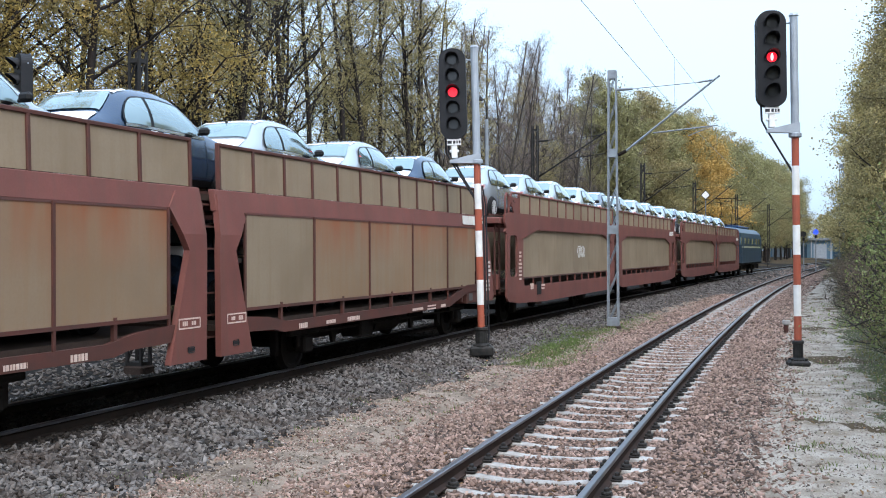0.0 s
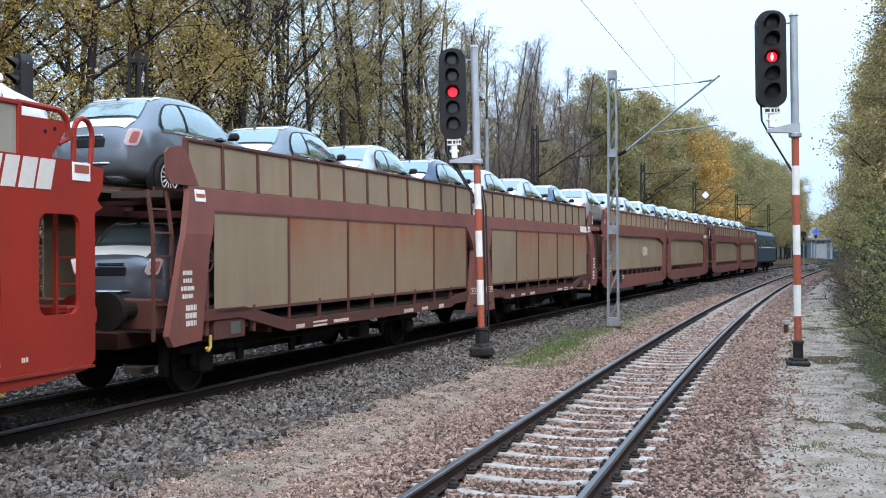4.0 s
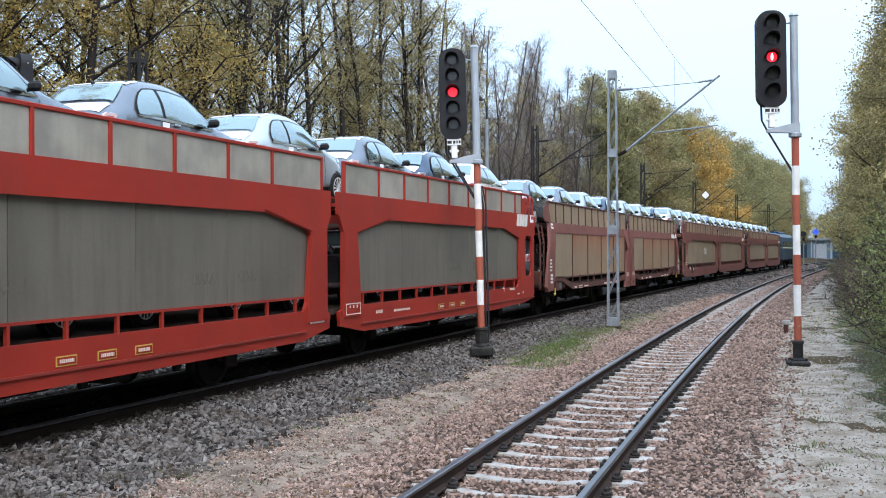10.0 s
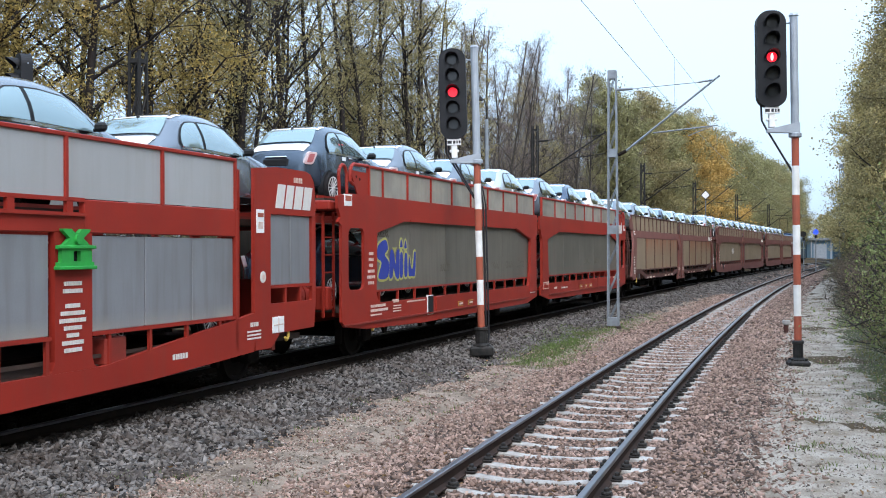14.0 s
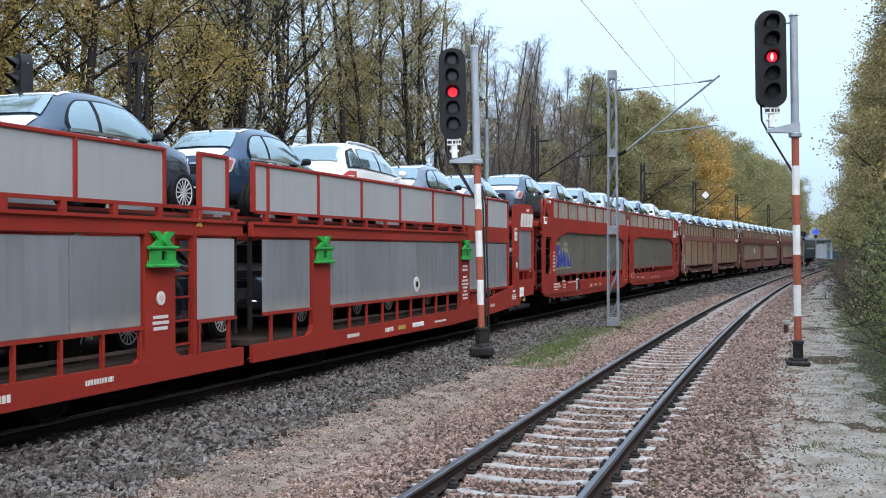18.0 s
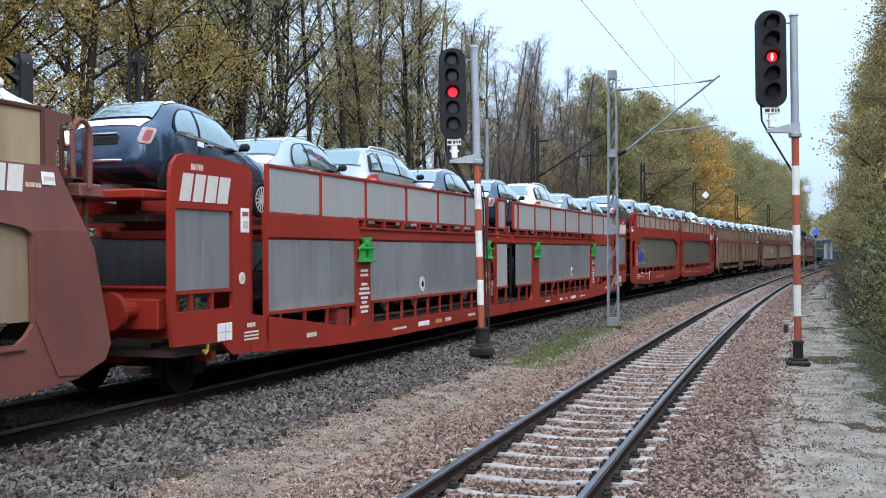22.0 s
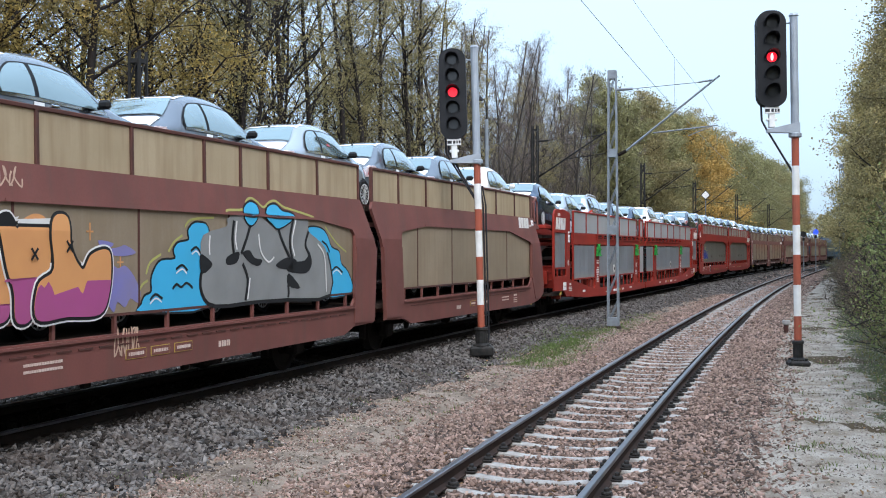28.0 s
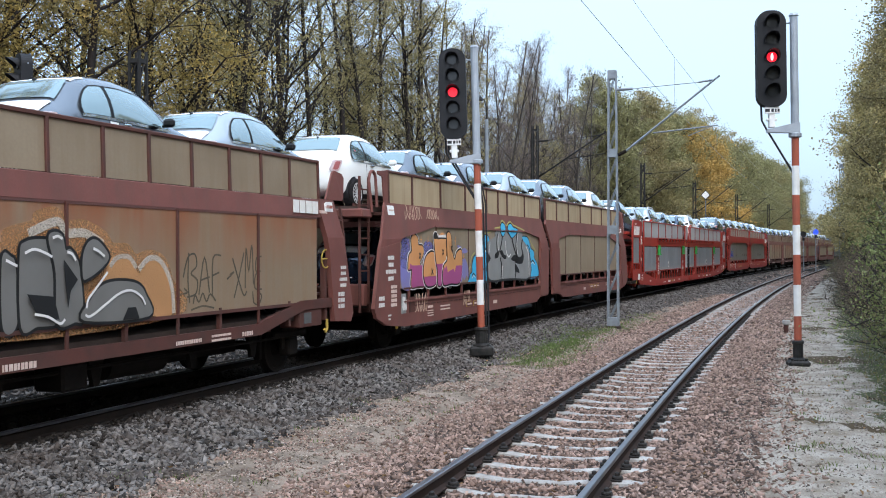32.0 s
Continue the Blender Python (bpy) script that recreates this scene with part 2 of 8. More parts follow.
def ground_height(x, y):
    d1, _ = offset_of(TRAIN, x, y)
    d2, _ = offset_of(NEAR, x, y)
    z = -0.13 + 0.035 * wob(x, y, 0.9) + 0.02 * wob(x, y, 2.7, 1.0)
    bed1 = np.interp(np.abs(d1), [0, 0.6, 0.68, 0.83, 0.95, 1.6, 1.9, 2.85], [ZR - 0.15, ZR - 0.13, ZR - 0.17, ZR - 0.15, ZR - 0.13, ZR - 0.14, ZR - 0.22, -0.25])
    bed2 = np.interp(np.abs(d2), [0, 0.75, 0.95, 1.1, 1.7, 2.6], [-0.215, -0.205, -0.185, -0.15, -0.16, -0.22])
    left = np.interp(-d1, [0, 2.6, 6, 9, 30], [-0.6, -0.2, 0.1, 0.5, 0.9])
    dip = np.clip((2.5 - np.abs(d2)) / 0.5, 0, 1)
    z = z * (1 - dip) - 0.4 * dip
    right = np.interp(d2, [0, 3.6, 6, 12, 40], [-0.6, -0.2, 0.1, 0.6, 1.5])
    return np.maximum.reduce([z, bed1, bed2, left, right])


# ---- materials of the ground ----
# both ballast sheets are dark: shade between the loose stones put into colour
M_GREYBALLAST = mat("gap_shaded_grey_ballast", (0.022, 0.021, 0.02), 0.95, dark=(0.01, 0.009, 0.009), scale=9, amount=0.6, fine=0.7, fine_scale=34, bump=0.9)
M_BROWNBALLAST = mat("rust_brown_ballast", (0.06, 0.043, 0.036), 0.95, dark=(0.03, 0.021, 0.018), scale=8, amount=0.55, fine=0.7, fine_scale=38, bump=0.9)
M_SAND = mat("trodden_sandy_gravel", (0.32, 0.258, 0.208), 0.95, dark=(0.1, 0.078, 0.062), scale=2.2, amount=0.8, fine=0.5, fine_scale=55, bump=0.6)
M_PALEPATH = mat("pale_grey_gravel_path", (0.41, 0.37, 0.325), 0.95, dark=(0.16, 0.125, 0.09), scale=2.6, amount=0.85, fine=0.6, fine_scale=50, bump=0.6)
# black from oil, with the wagons' shade put into the colour too
M_OIL_SHADE = mat("oil_and_shade_black_ballast", (0.016, 0.014, 0.013), 0.9, dark=(0.008, 0.007, 0.006), scale=5, amount=0.6, fine=0.5, fine_scale=34, bump=0.8)
M_VERGE = mat("patchy_autumn_grass_soil", (0.065, 0.085, 0.032), 0.95, dark=(0.075, 0.06, 0.042), scale=2.0, amount=0.7, fine=0.5, fine_scale=30, bump=0.6)
M_LITTER = mat("leaf_litter_floor", (0.075, 0.055, 0.032), 0.95, dark=(0.05, 0.035, 0.02), scale=2.2, amount=0.6, fine=0.5, fine_scale=20, bump=0.8)
M_STONE_GREY = mat("grey_ballast_stone", (0.12, 0.11, 0.104), 0.85, dark=(0.065, 0.047, 0.038), scale=1.6, amount=0.6, spread=0.95, island=True)
M_STONE_BROWN = mat("brown_ballast_stone", (0.262, 0.182, 0.15), 0.85, dark=(0.165, 0.104, 0.08), scale=3, amount=0.5, spread=0.75, island=True)
M_STONE_PALE = mat("pale_gravel_stone", (0.3, 0.25, 0.215), 0.85, scale=25, amount=0.3, spread=0.7, island=True)
# oily stones, darkened further for the shade under the wagons
M_STONE_OIL_SHADE = mat("oily_shaded_ballast_stone", (0.036, 0.03, 0.026), 0.9, scale=25, amount=0.3, spread=0.6, island=True)
M_RAILTOP = mat("polished_rail_steel", (0.19, 0.19, 0.21), 0.3, 0.9, scale=3, amount=0.3, dark=(0.2, 0.17, 0.15))
M_RAILSIDE = mat("rust_brown_rail_side", (0.032, 0.022, 0.02), 0.8, dark=(0.055, 0.034, 0.026), scale=6, amount=0.6, fine=0.3)
M_CLIP = mat("greasy_black_rail_clip", (0.02, 0.017, 0.015), 0.6, scale=20, amount=0.4)
M_CONCRETE = mat("weathered_concrete_sleeper", (0.43, 0.42, 0.405), 0.9, dark=(0.22, 0.19, 0.17), scale=5, amount=0.7, fine=0.35, fine_scale=50, bump=0.3, spread=0.12)

# ---- one ground sheet out to the horizon ----
def spaced(lo, fine_lo, fine_hi, hi, step, grow=1.22):
    core = list(np.arange(fine_lo, fine_hi, step))
    out, d = [], step
    x = core[-1]
    while x < hi:
        d *= grow
        x += d
        out.append(x)
    pre, d, x = [], step, core[0]
    while x > lo:
        d *= grow
        x -= d
        pre.append(x)
    return np.array(pre[::-1] + core + out)


gx = spaced(-2500, -15.0, 26.0, 2500, 0.16)
gy = spaced(-1200, -14.0, 62.0, 3500, 0.24)
GX, GY = np.meshgrid(gx, gy)
GZ = ground_height(GX, GY) * np.clip(1 - (np.hypot(GX, GY) - 300) / 600, 0, 1)
nx, ny = len(gx), len(gy)
idx = np.arange(nx * ny).reshape(ny, nx)
quads = np.stack([idx[:-1, :-1], idx[:-1, 1:], idx[1:, 1:], idx[1:, :-1]], -1).reshape(-1, 4)
me = raw("ground", np.stack([GX, GY, GZ], -1).reshape(-1, 3), quads, [M_SAND, M_GREYBALLAST, M_BROWNBALLAST, M_PALEPATH, M_OIL_SHADE, M_VERGE, M_LITTER], True)
CXm = (GX[:-1, :-1] + GX[1:, 1:]) / 2
CYm = (GY[:-1, :-1] + GY[1:, 1:]) / 2
D1, S1 = offset_of(TRAIN, CXm, CYm)
D2, S2 = offset_of(NEAR, CXm, CYm)
j1, j2 = 0.22 * wob(CXm, CYm, 3.1, 2.0), 0.35 * wob(CXm, CYm, 1.3, 5.0)
slot = np.zeros(D1.shape, int)
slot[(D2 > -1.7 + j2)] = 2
slot[(D2 > 2.15 + j2)] = 3
slot[(D2 > 3.75 + j2) & (CYm > 13)] = 5
slot[D2 > 5.5 + j2] = 6
soil = wob(CXm, CYm, 0.9, 7.0) + 0.5 * wob(CXm, CYm, 2.6, 3.0)
slot[(D2 > 2.5) & (D2 < 5.5) & (soil > 0.62)] = 6
slot[(D2 > 3.0) & (D2 < 5.5) & (soil < -0.75)] = 5
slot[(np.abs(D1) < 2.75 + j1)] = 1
# oily strip, widened to paint in the shade below the wagon sides
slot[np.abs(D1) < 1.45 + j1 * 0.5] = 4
slot[D1 < -2.6] = 1
slot[D1 < -5.0] = 6
grass_patch = ((CXm - 2.75 - (CYm - 26.5) * 0.25) / 0.55) ** 2 + ((CYm - 26.5) / 4.6) ** 2
slot[(grass_patch + j2 * 0.8 < 1.0) & (D1 > 2.6)] = 5
me.polygons.foreach_set("material_index", slot.reshape(-1))
tagged(part("ground", me, None), "gravel, ballast and sandy soil along two tracks", kind="structure")


# ---- rails and sleepers ----
RAIL_HEAD = [(-0.036, -0.035), (-0.036, -0.008), (-0.026, 0.0), (0.026, 0.0), (0.036, -0.008), (0.036, -0.035)]
RAIL_WEB = [(-0.034, -0.034), (-0.01, -0.055), (-0.01, -0.13), (-0.07, -0.152), (-0.07, -0.165), (0.07, -0.165), (0.07, -0.152), (0.01, -0.13), (0.01, -0.055), (0.034, -0.034)]


def rails(curve, z, s0, s1, label, side_mat=M_RAILSIDE):
    track = tagged(new("railway_track"), label, "railway track", "railway tracks")
    st = np.concatenate([np.arange(s0, 60, 1.0), np.arange(60, s1, 3.0)])
    for side in (-1, 1):
        web = part("rail", raw("rail", *sweep(curve, st, [(o + side * 0.753, h) for o, h in RAIL_WEB], z), side_mat), None, track, "dark rusty steel rail")
        part("rail_head", raw("rail_head", *sweep(curve, st, [(o + side * 0.753, h) for o, h in RAIL_HEAD], z), M_RAILTOP), None, web, "worn bright running surface")
    return track


def sleeper_mesh():
    bm = bmesh.new()
    xs = [-1.25, -1.22, -0.95, -0.55, -0.3, 0.3, 0.55, 0.95, 1.22, 1.25]
    tops = [0.0, 0.02, 0.035, 0.015, -0.012, -0.012, 0.015, 0.035, 0.02, 0.0]
    wid = [0.06, 0.07, 0.072, 0.068, 0.055, 0.055, 0.068, 0.072, 0.07, 0.06]
    rings = []
    for x, t, w in zip(xs, tops, wid):
        rings.append([bm.verts.new(v) for v in ((x, -w - 0.025, -0.18), (x, -w, t - 0.015), (x, -w + 0.02, t), (x, w - 0.02, t), (x, w, t - 0.015), (x, w + 0.025, -0.18))])
    for a, b in zip(rings, rings[1:]):
        for i in range(6):
            bm.faces.new((a[i], a[(i + 1) % 6], b[(i + 1) % 6], b[i]))
    bm.faces.new(rings[0][::-1])
    bm.faces.new(rings[-1])
    bmesh.ops.recalc_face_normals(bm, faces=bm.faces)
    me = bpy.data.meshes.new("sleeper")
    bm.to_mesh(me)
    bm.free()
    me.materials.append(M_CONCRETE)
    return me


def clip_mesh():
    bm = bmesh.new()
    box(bm, -0.06, 0.05, -0.06, 0.06, -0.01, 0.018, 0.008)
    lathe(bm, [(0.052, 0.015), (0.058, 0.03), (0.05, 0.045), (0.028, 0.05), (0.026, 0.075), (0.012, 0.085)], 10)
    me = bpy.data.meshes.new("rail_clip")
    bm.to_mesh(me)
    bm.free()
    me.materials.append(M_CLIP)
    return me


def sleepers(track, curve, z, s0, s1, clips_to, material):
    sm, cm = sleeper_mesh(), clip_mesh()
    sm.materials[0] = material
    s, i = s0, 0
    rnd = random.Random(4)
    while s < s1:
        x, y, th = (float(v) for v in on(curve, s))
        m = pose(x, y, z - 0.195 + rnd.uniform(-0.008, 0.006), 0, 0, -math.degrees(th) + rnd.uniform(-0.6, 0.6))
        ob = part("sleeper", sm, None, track, m=m)
        if 4.0 < s < clips_to:
            for side in (-0.753, 0.753):
                for o in (-0.115, 0.115):
                    part("rail_clip", cm, None, ob, m=pose(side + o, 0, 0.035, 0, 0, 0 if o > 0 else 180))
        s += 0.66


near_track = rails(NEAR, 0.0, -60.0, 300.0, "ballasted railway track with rusty rails on concrete sleepers")
# greasy rail sides and sleepers here also carry the train's shade as colour
train_track = rails(TRAIN, ZR, -140.0, 330.0, "ballasted railway track under the passing car train", mat("grease_and_shade_dark_rail_side", (0.017, 0.013, 0.011), 0.8, dark=(0.03, 0.02, 0.016), scale=6, amount=0.6, fine=0.3))
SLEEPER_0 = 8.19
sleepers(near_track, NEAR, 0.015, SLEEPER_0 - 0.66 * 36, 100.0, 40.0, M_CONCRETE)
sleepers(train_track, TRAIN, ZR - 0.03, -12.0, 70.0, 0.0, M_OIL_SHADE)


# ---- loose ballast stones ----
def scatter(name, label, material, count, s_range, curve, o_range, size, seed, power=1.6, keep=None, shape=(1.0, 0.6, 0.38)):
    rs = np.random.RandomState(seed)
    s = s_range[0] + (s_range[1] - s_range[0]) * rs.rand(count) ** power
    o = o_range[0] + (o_range[1] - o_range[0]) * rs.rand(count)
    x, y, _ = on(curve, s, o)
    if keep is not None:
        k = keep(x, y, s, o)
        x, y = x[k], y[k]
    count = len(x)
    z = ground_height(x, y)
    cube = np.array([(a, b, c) for a in (-1, 1) for b in (-1, 1) for c in (-1, 1)], float)
    faces = np.array([(0, 1, 3, 2), (4, 6, 7, 5), (0, 4, 5, 1), (2, 3, 7, 6), (0, 2, 6, 4), (1, 5, 7, 3)])
    r = size[0] + (size[1] - size[0]) * rs.rand(count) ** 1.5
    v = cube[None] * (0.35 + 0.8 * rs.rand(count, 8, 1)) * np.array(shape) * (1.0 + 0.9 * rs.rand(count, 1, 3)) * (r[:, None, None] * 0.68)
    q = rs.randn(count, 4) * np.array([1.0, 0.3, 0.3, 1.0])
    q /= np.linalg.norm(q, axis=1)[:, None]
    w, a, b, c = q.T
    R = np.stack([1 - 2 * (b * b + c * c), 2 * (a * b - c * w), 2 * (a * c + b * w), 2 * (a * b + c * w), 1 - 2 * (a * a + c * c), 2 * (b * c - a * w),
                  2 * (a * c - b * w), 2 * (b * c + a * w), 1 - 2 * (a * a + b * b)], -1).reshape(-1, 3, 3)
    v = np.einsum("nij,nkj->nki", R, v) + np.stack([x, y, z + r * 0.1], -1)[:, None]
    f = (faces[None] + 8 * np.arange(count)[:, None, None]).reshape(-1, 4)
    me = bpy.data.meshes.new(name)
    me.vertices.add(count * 8)
    me.vertices.foreach_set("co", v.reshape(-1).astype(np.float32))
    me.loops.add(len(f) * 4)
    me.loops.foreach_set("vertex_index", f.reshape(-1).astype(np.int32))
    me.polygons.add(len(f))
    me.polygons.foreach_set("loop_start", np.arange(0, len(f) * 4, 4, dtype=np.int32))
    me.update(calc_edges=True)
    me.materials.append(material)
    return tagged(part(name, me, None), label, "ballast", kind="stuff")


def ragged(o, x, y, lo, hi, soft=0.55):
    """Keeps what lies between two ragged edges that thin out."""
    k = np.abs(np.sin(x * 127.1 + y * 311.7) * 43758.5) % 1.0
    e = 0.3 * wob(x, y, 1.9, 4.0)
    return (o + e > lo + soft * (k - 0.5) * 2) & (o + e < hi + soft * (k - 0.5) * 2)


scatter("grey_ballast_stones", "coarse grey crushed stones on the raised ballast shoulder", M_STONE_GREY, 80000, (6, 62), TRAIN, (0.98, 3.3), (0.024, 0.056), 1, 2.2, lambda x, y, s, o: ragged(o, x, y, 1.3, 2.75, 0.3))
scatter("oily_ballast_stones", "crushed stones between the rails under the train, black from oil and painted shade", M_STONE_OIL_SHADE, 34000, (6, 60), TRAIN, (-2.6, 1.8), (0.022, 0.052), 4, 2.0, lambda x, y, s, o: (np.abs(np.abs(o) - 0.753) > 0.12) & ragged(o, x, y, -9, 1.45, 0.3))
off_rail = lambda x, y, s, o: ragged(o, x, y, -1.95, 2.2) & (np.abs(np.abs(o) - 0.753) > 0.095) & ((np.abs((s - SLEEPER_0 + 0.33) % 0.66 - 0.33) > 0.062) | (np.abs(o) > 1.18) | (np.sin(s * 913.7) > 0.8))
scatter("brown_ballast_stones", "rust-brown crushed stones between and beside the rails", M_STONE_BROWN, 64000, (7, 28), NEAR, (-2.9, 2.9), (0.018, 0.042), 2, 1.5, off_rail)
scatter("brown_ballast_stones", "rust-brown crushed stones along the far stretch of track", M_STONE_BROWN, 32000, (28, 75), NEAR, (-2.8, 2.6), (0.03, 0.06), 12, 1.4, off_rail)
scatter("loose_gravel", "small mixed gravel on the trodden strip and path", M_STONE_PALE, 64000, (7, 55), NEAR, (-5.0, 4.9), (0.008, 0.024), 3, 2.2, lambda x, y, s, o: (np.abs(o) > 1.6) & (offset_of(TRAIN, x, y)[0] > 2.5))

scatter("loose_gravel", "mixed brown gravel pressed into the trodden strip", M_STONE_BROWN, 46000, (7, 42), NEAR, (-5.0, -1.5), (0.008, 0.026), 6, 2.0, lambda x, y, s, o: (offset_of(TRAIN, x, y)[0] > 2.5) & (wob(x, y, 1.6, 2.0) + 0.5 * wob(x, y, 4.1, 6.0) > -0.35))
M_CHIP = mat("dark_bark_and_stone_chips", (0.12, 0.09, 0.066), 0.9, scale=25, amount=0.4, spread=0.8, island=True)
scatter("ground_litter", "dark twigs, bark and stone chips strewn on the trodden strip and path", M_CHIP, 60000, (7, 60), NEAR, (-5.0, 5.4), (0.006, 0.018), 5, 2.0,
        lambda x, y, s, o: (np.abs(o) > 1.5) & (offset_of(TRAIN, x, y)[0] > 2.3) & (wob(x, y, 2.2, 3.0) + 0.7 * wob(x, y, 5.0, 1.0) > np.where(o > 0, 0.3, -0.45)), (1.4, 0.7, 0.3))
scatter("grey_ballast_stones", "coarse grey stones along the far shoulder", M_STONE_GREY, 22000, (62, 150), TRAIN, (0.86, 4.2), (0.05, 0.11), 21, 1.6)
scatter("brown_ballast_stones", "rust-brown stones along the distant track", M_STONE_BROWN, 16000, (75, 160), NEAR, (-2.6, 2.6), (0.05, 0.1), 22, 1.5, off_rail)
scatter("grey_ballast_stones", "coarse grey stones on the far side of the train", M_STONE_GREY, 9000, (6, 40), TRAIN, (-5.2, -1.9), (0.03, 0.07), 23, 1.3)
scatter("grey_ballast_stones", "coarse grey stones on the shoulder behind", M_STONE_GREY, 9000, (-14, 6), TRAIN, (1.15, 3.0), (0.04, 0.075), 24, 1.0)
scatter("brown_ballast_stones", "rust-brown stones on the track behind", M_STONE_BROWN, 12000, (-14, 7), NEAR, (-2.3, 2.3), (0.03, 0.05), 25, 1.0, off_rail)


# ---- car-carrying wagons ----
# Every unit's own frame: x towards the locomotive, y to the left, z up from the rail top, its origin in its middle.
SIDE = 1.5
MOVERS = []         # (thing, unit middle along the train, half base, pose on the unit)


def span(f, a0, a1):
    p, q = f(a0), f(a1)
    return (p, q) if p < q else (q, p)


def abox(f, a0, a1, y0, y1, z0, z1, bevel=0.0, bm=None):
    x0, x1 = span(f, a0, a1)
    return box(bm or bmesh.new(), x0, x1, min(y0, y1), max(y0, y1), z0, z1, bevel)


def apoly(f, pts):
    return [(f(a), z) for a, z in pts]


def wheelsets(unit, f, places):
    for a in places:
        bm = bmesh.new()
        rod(bm, (0, -0.95, 0), (0, 0.95, 0), 0.075, 0.075, 10)
        ws = part("wheelset", bm, M_UNDER, unit, "grimy axle with two steel wheels", m=pose(f(a), 0, 0.19))
        for y in (-0.75, 0.75):
            bm = bmesh.new()
            s = -1 if y < 0 else 1
            lathe(bm, [(0.10, y - s * 0.07), (0.42, y - s * 0.07), (0.44, y - s * 0.06), (0.42, y - s * 0.03), (0.42, y + s * 0.065), (0.36, y + s * 0.065), (0.34, y + s * 0.03), (0.16, y + s * 0.03), (0.14, y + s * 0.1), (0.02, y + s * 0.1)], 28, "y")
            part("wheel", bm, M_UNDER, ws, smooth=False)
        WHEELS.append(ws)
        for y in (-1.02, 1.02):
            bm = abox(f, a - 0.16, a + 0.16, y - 0.1, y + 0.1, 0.05, 0.33, 0.03)
            abox(f, a - 0.55, a + 0.55, y - 0.04, y + 0.04, 0.34, 0.44, 0.02, bm)
            abox(f, a - 0.26, a + 0.26, y - 0.02, y + 0.02, 0.16, 0.72, 0.0, bm)
            part("axle_box", bm, M_UNDER, unit)


WHEELS = []


def under_gear(unit, f, a0, a1):
    """Brake gear slung under the frame between the axles."""
    m = (a0 + a1) / 2
    bm = bmesh.new()
    rod(bm, (f(m - 0.6), -0.75, 0.3), (f(m + 0.6), -0.75, 0.3), 0.17, 0.17, 14)
    part("air_tank", bm, M_UNDER, unit, "grimy brake air tank")
    bm = bmesh.new()
    rod(bm, (f(a0 + 0.6), -0.35, 0.22), (f(a1 - 0.6), -0.35, 0.22), 0.035, 0.035, 6)
    rod(bm, (f(a0 + 0.5), -1.05, 0.36), (f(a1 - 0.5), -1.05, 0.36), 0.022, 0.022, 6)
    part("brake_rod", bm, M_UNDER, unit)
    for a in (a0 - 0.52, a0 + 0.52, a1 - 0.52, a1 + 0.52):
        for y in (-0.75, 0.75):
            part("brake_shoe", abox(f, a - 0.05, a + 0.05, y - 0.06, y + 0.06, 0.02, 0.5, 0.015), M_UNDER, unit)
    for a in (a0 + 1.1, m - 1.1, m + 1.0, a1 - 1.2):
        part("hanger_bracket", plate(bmesh.new(), [(f(a) - 0.16, 0.5), (f(a) + 0.16, 0.5), (f(a) + 0.05, 0.12), (f(a) - 0.05, 0.12)], [], -1.0, -0.94), M_UNDER, unit)
    part("well_floor", abox(f, a0 + 0.75, a1 - 0.75, -0.5, 1.3, 0.16, 0.5, 0.02), M_UNDER, unit, "grimy underside of the low floor")
    part("valve_box", abox(f, m + 1.3, m + 1.75, -1.12, -0.7, 0.14, 0.46, 0.03), M_UNDER, unit)


def bars(unit, f, spots, y=-SIDE, material=None):
    """Rows of small illegible markings: (a, z, width, height)."""
    for a, z, w, h in spots:
        bm, u, k = bmesh.new(), 0.0, 0
        while u < w - 0.004:
            step = min(w - u, h * (0.62 + 0.4 * ((k * 7 + int(a * 10)) % 5) / 4) if w > 1.3 * h else w)
            abox(f, a - w / 2 + u, a - w / 2 + u + step * 0.72, y - 0.004, y + 0.02, z - h / 2, z + h / 2, 0.0, bm)
            u, k = u + step, k + 1
        part("marking", bm, material or M_PALEWRITE, unit)


def company_mark(unit, f, a, z, w=0.95, h=0.3):
    """The operator's white mark as four plain slanted blocks."""
    bm = bmesh.new()
    x0 = f(a) - w / 2
    s = h * 0.25
    for u, wd in ((0.0, 0.21), (0.26, 0.2), (0.51, 0.22), (0.77, 0.23)):
        plate(bm, [(x0 + (u + k) * w + v * s, z + (v - 0.5) * h) for k, v in ((0, 0), (wd, 0), (wd, 1), (0, 1))], [], -SIDE - 0.006, -SIDE + 0.01)
    part("company_mark", bm, M_WHITE, unit, "white operator's mark")


def upper_side(unit, f, cuts, z0, z1, panel, frame_mat, y, detail=True):
    """The upper deck's side: panels between posts under a top rail."""
    s = -1 if y < 0 else 1
    if not detail:
        part("upper_panel", abox(f, cuts[0], cuts[-1], y - 0.015, y + 0.015, z0, z1), panel, unit)
        return
    part("top_rail", abox(f, cuts[0] - 0.03, cuts[-1] + 0.03, y - 0.035, y + 0.03, z1 - 0.015, z1 + 0.035, 0.008), frame_mat, unit)
    for a, b in zip(cuts, cuts[1:]):
        part("upper_panel", abox(f, a + 0.02, b - 0.02, y - 0.008, y + 0.012, z0, z1 - 0.01), panel, unit)
    for a in cuts:
        part("upper_post", abox(f, a - 0.028, a + 0.028, y - 0.035, y + 0.03, z0 - 0.02, z1, 0.006), frame_mat, unit)


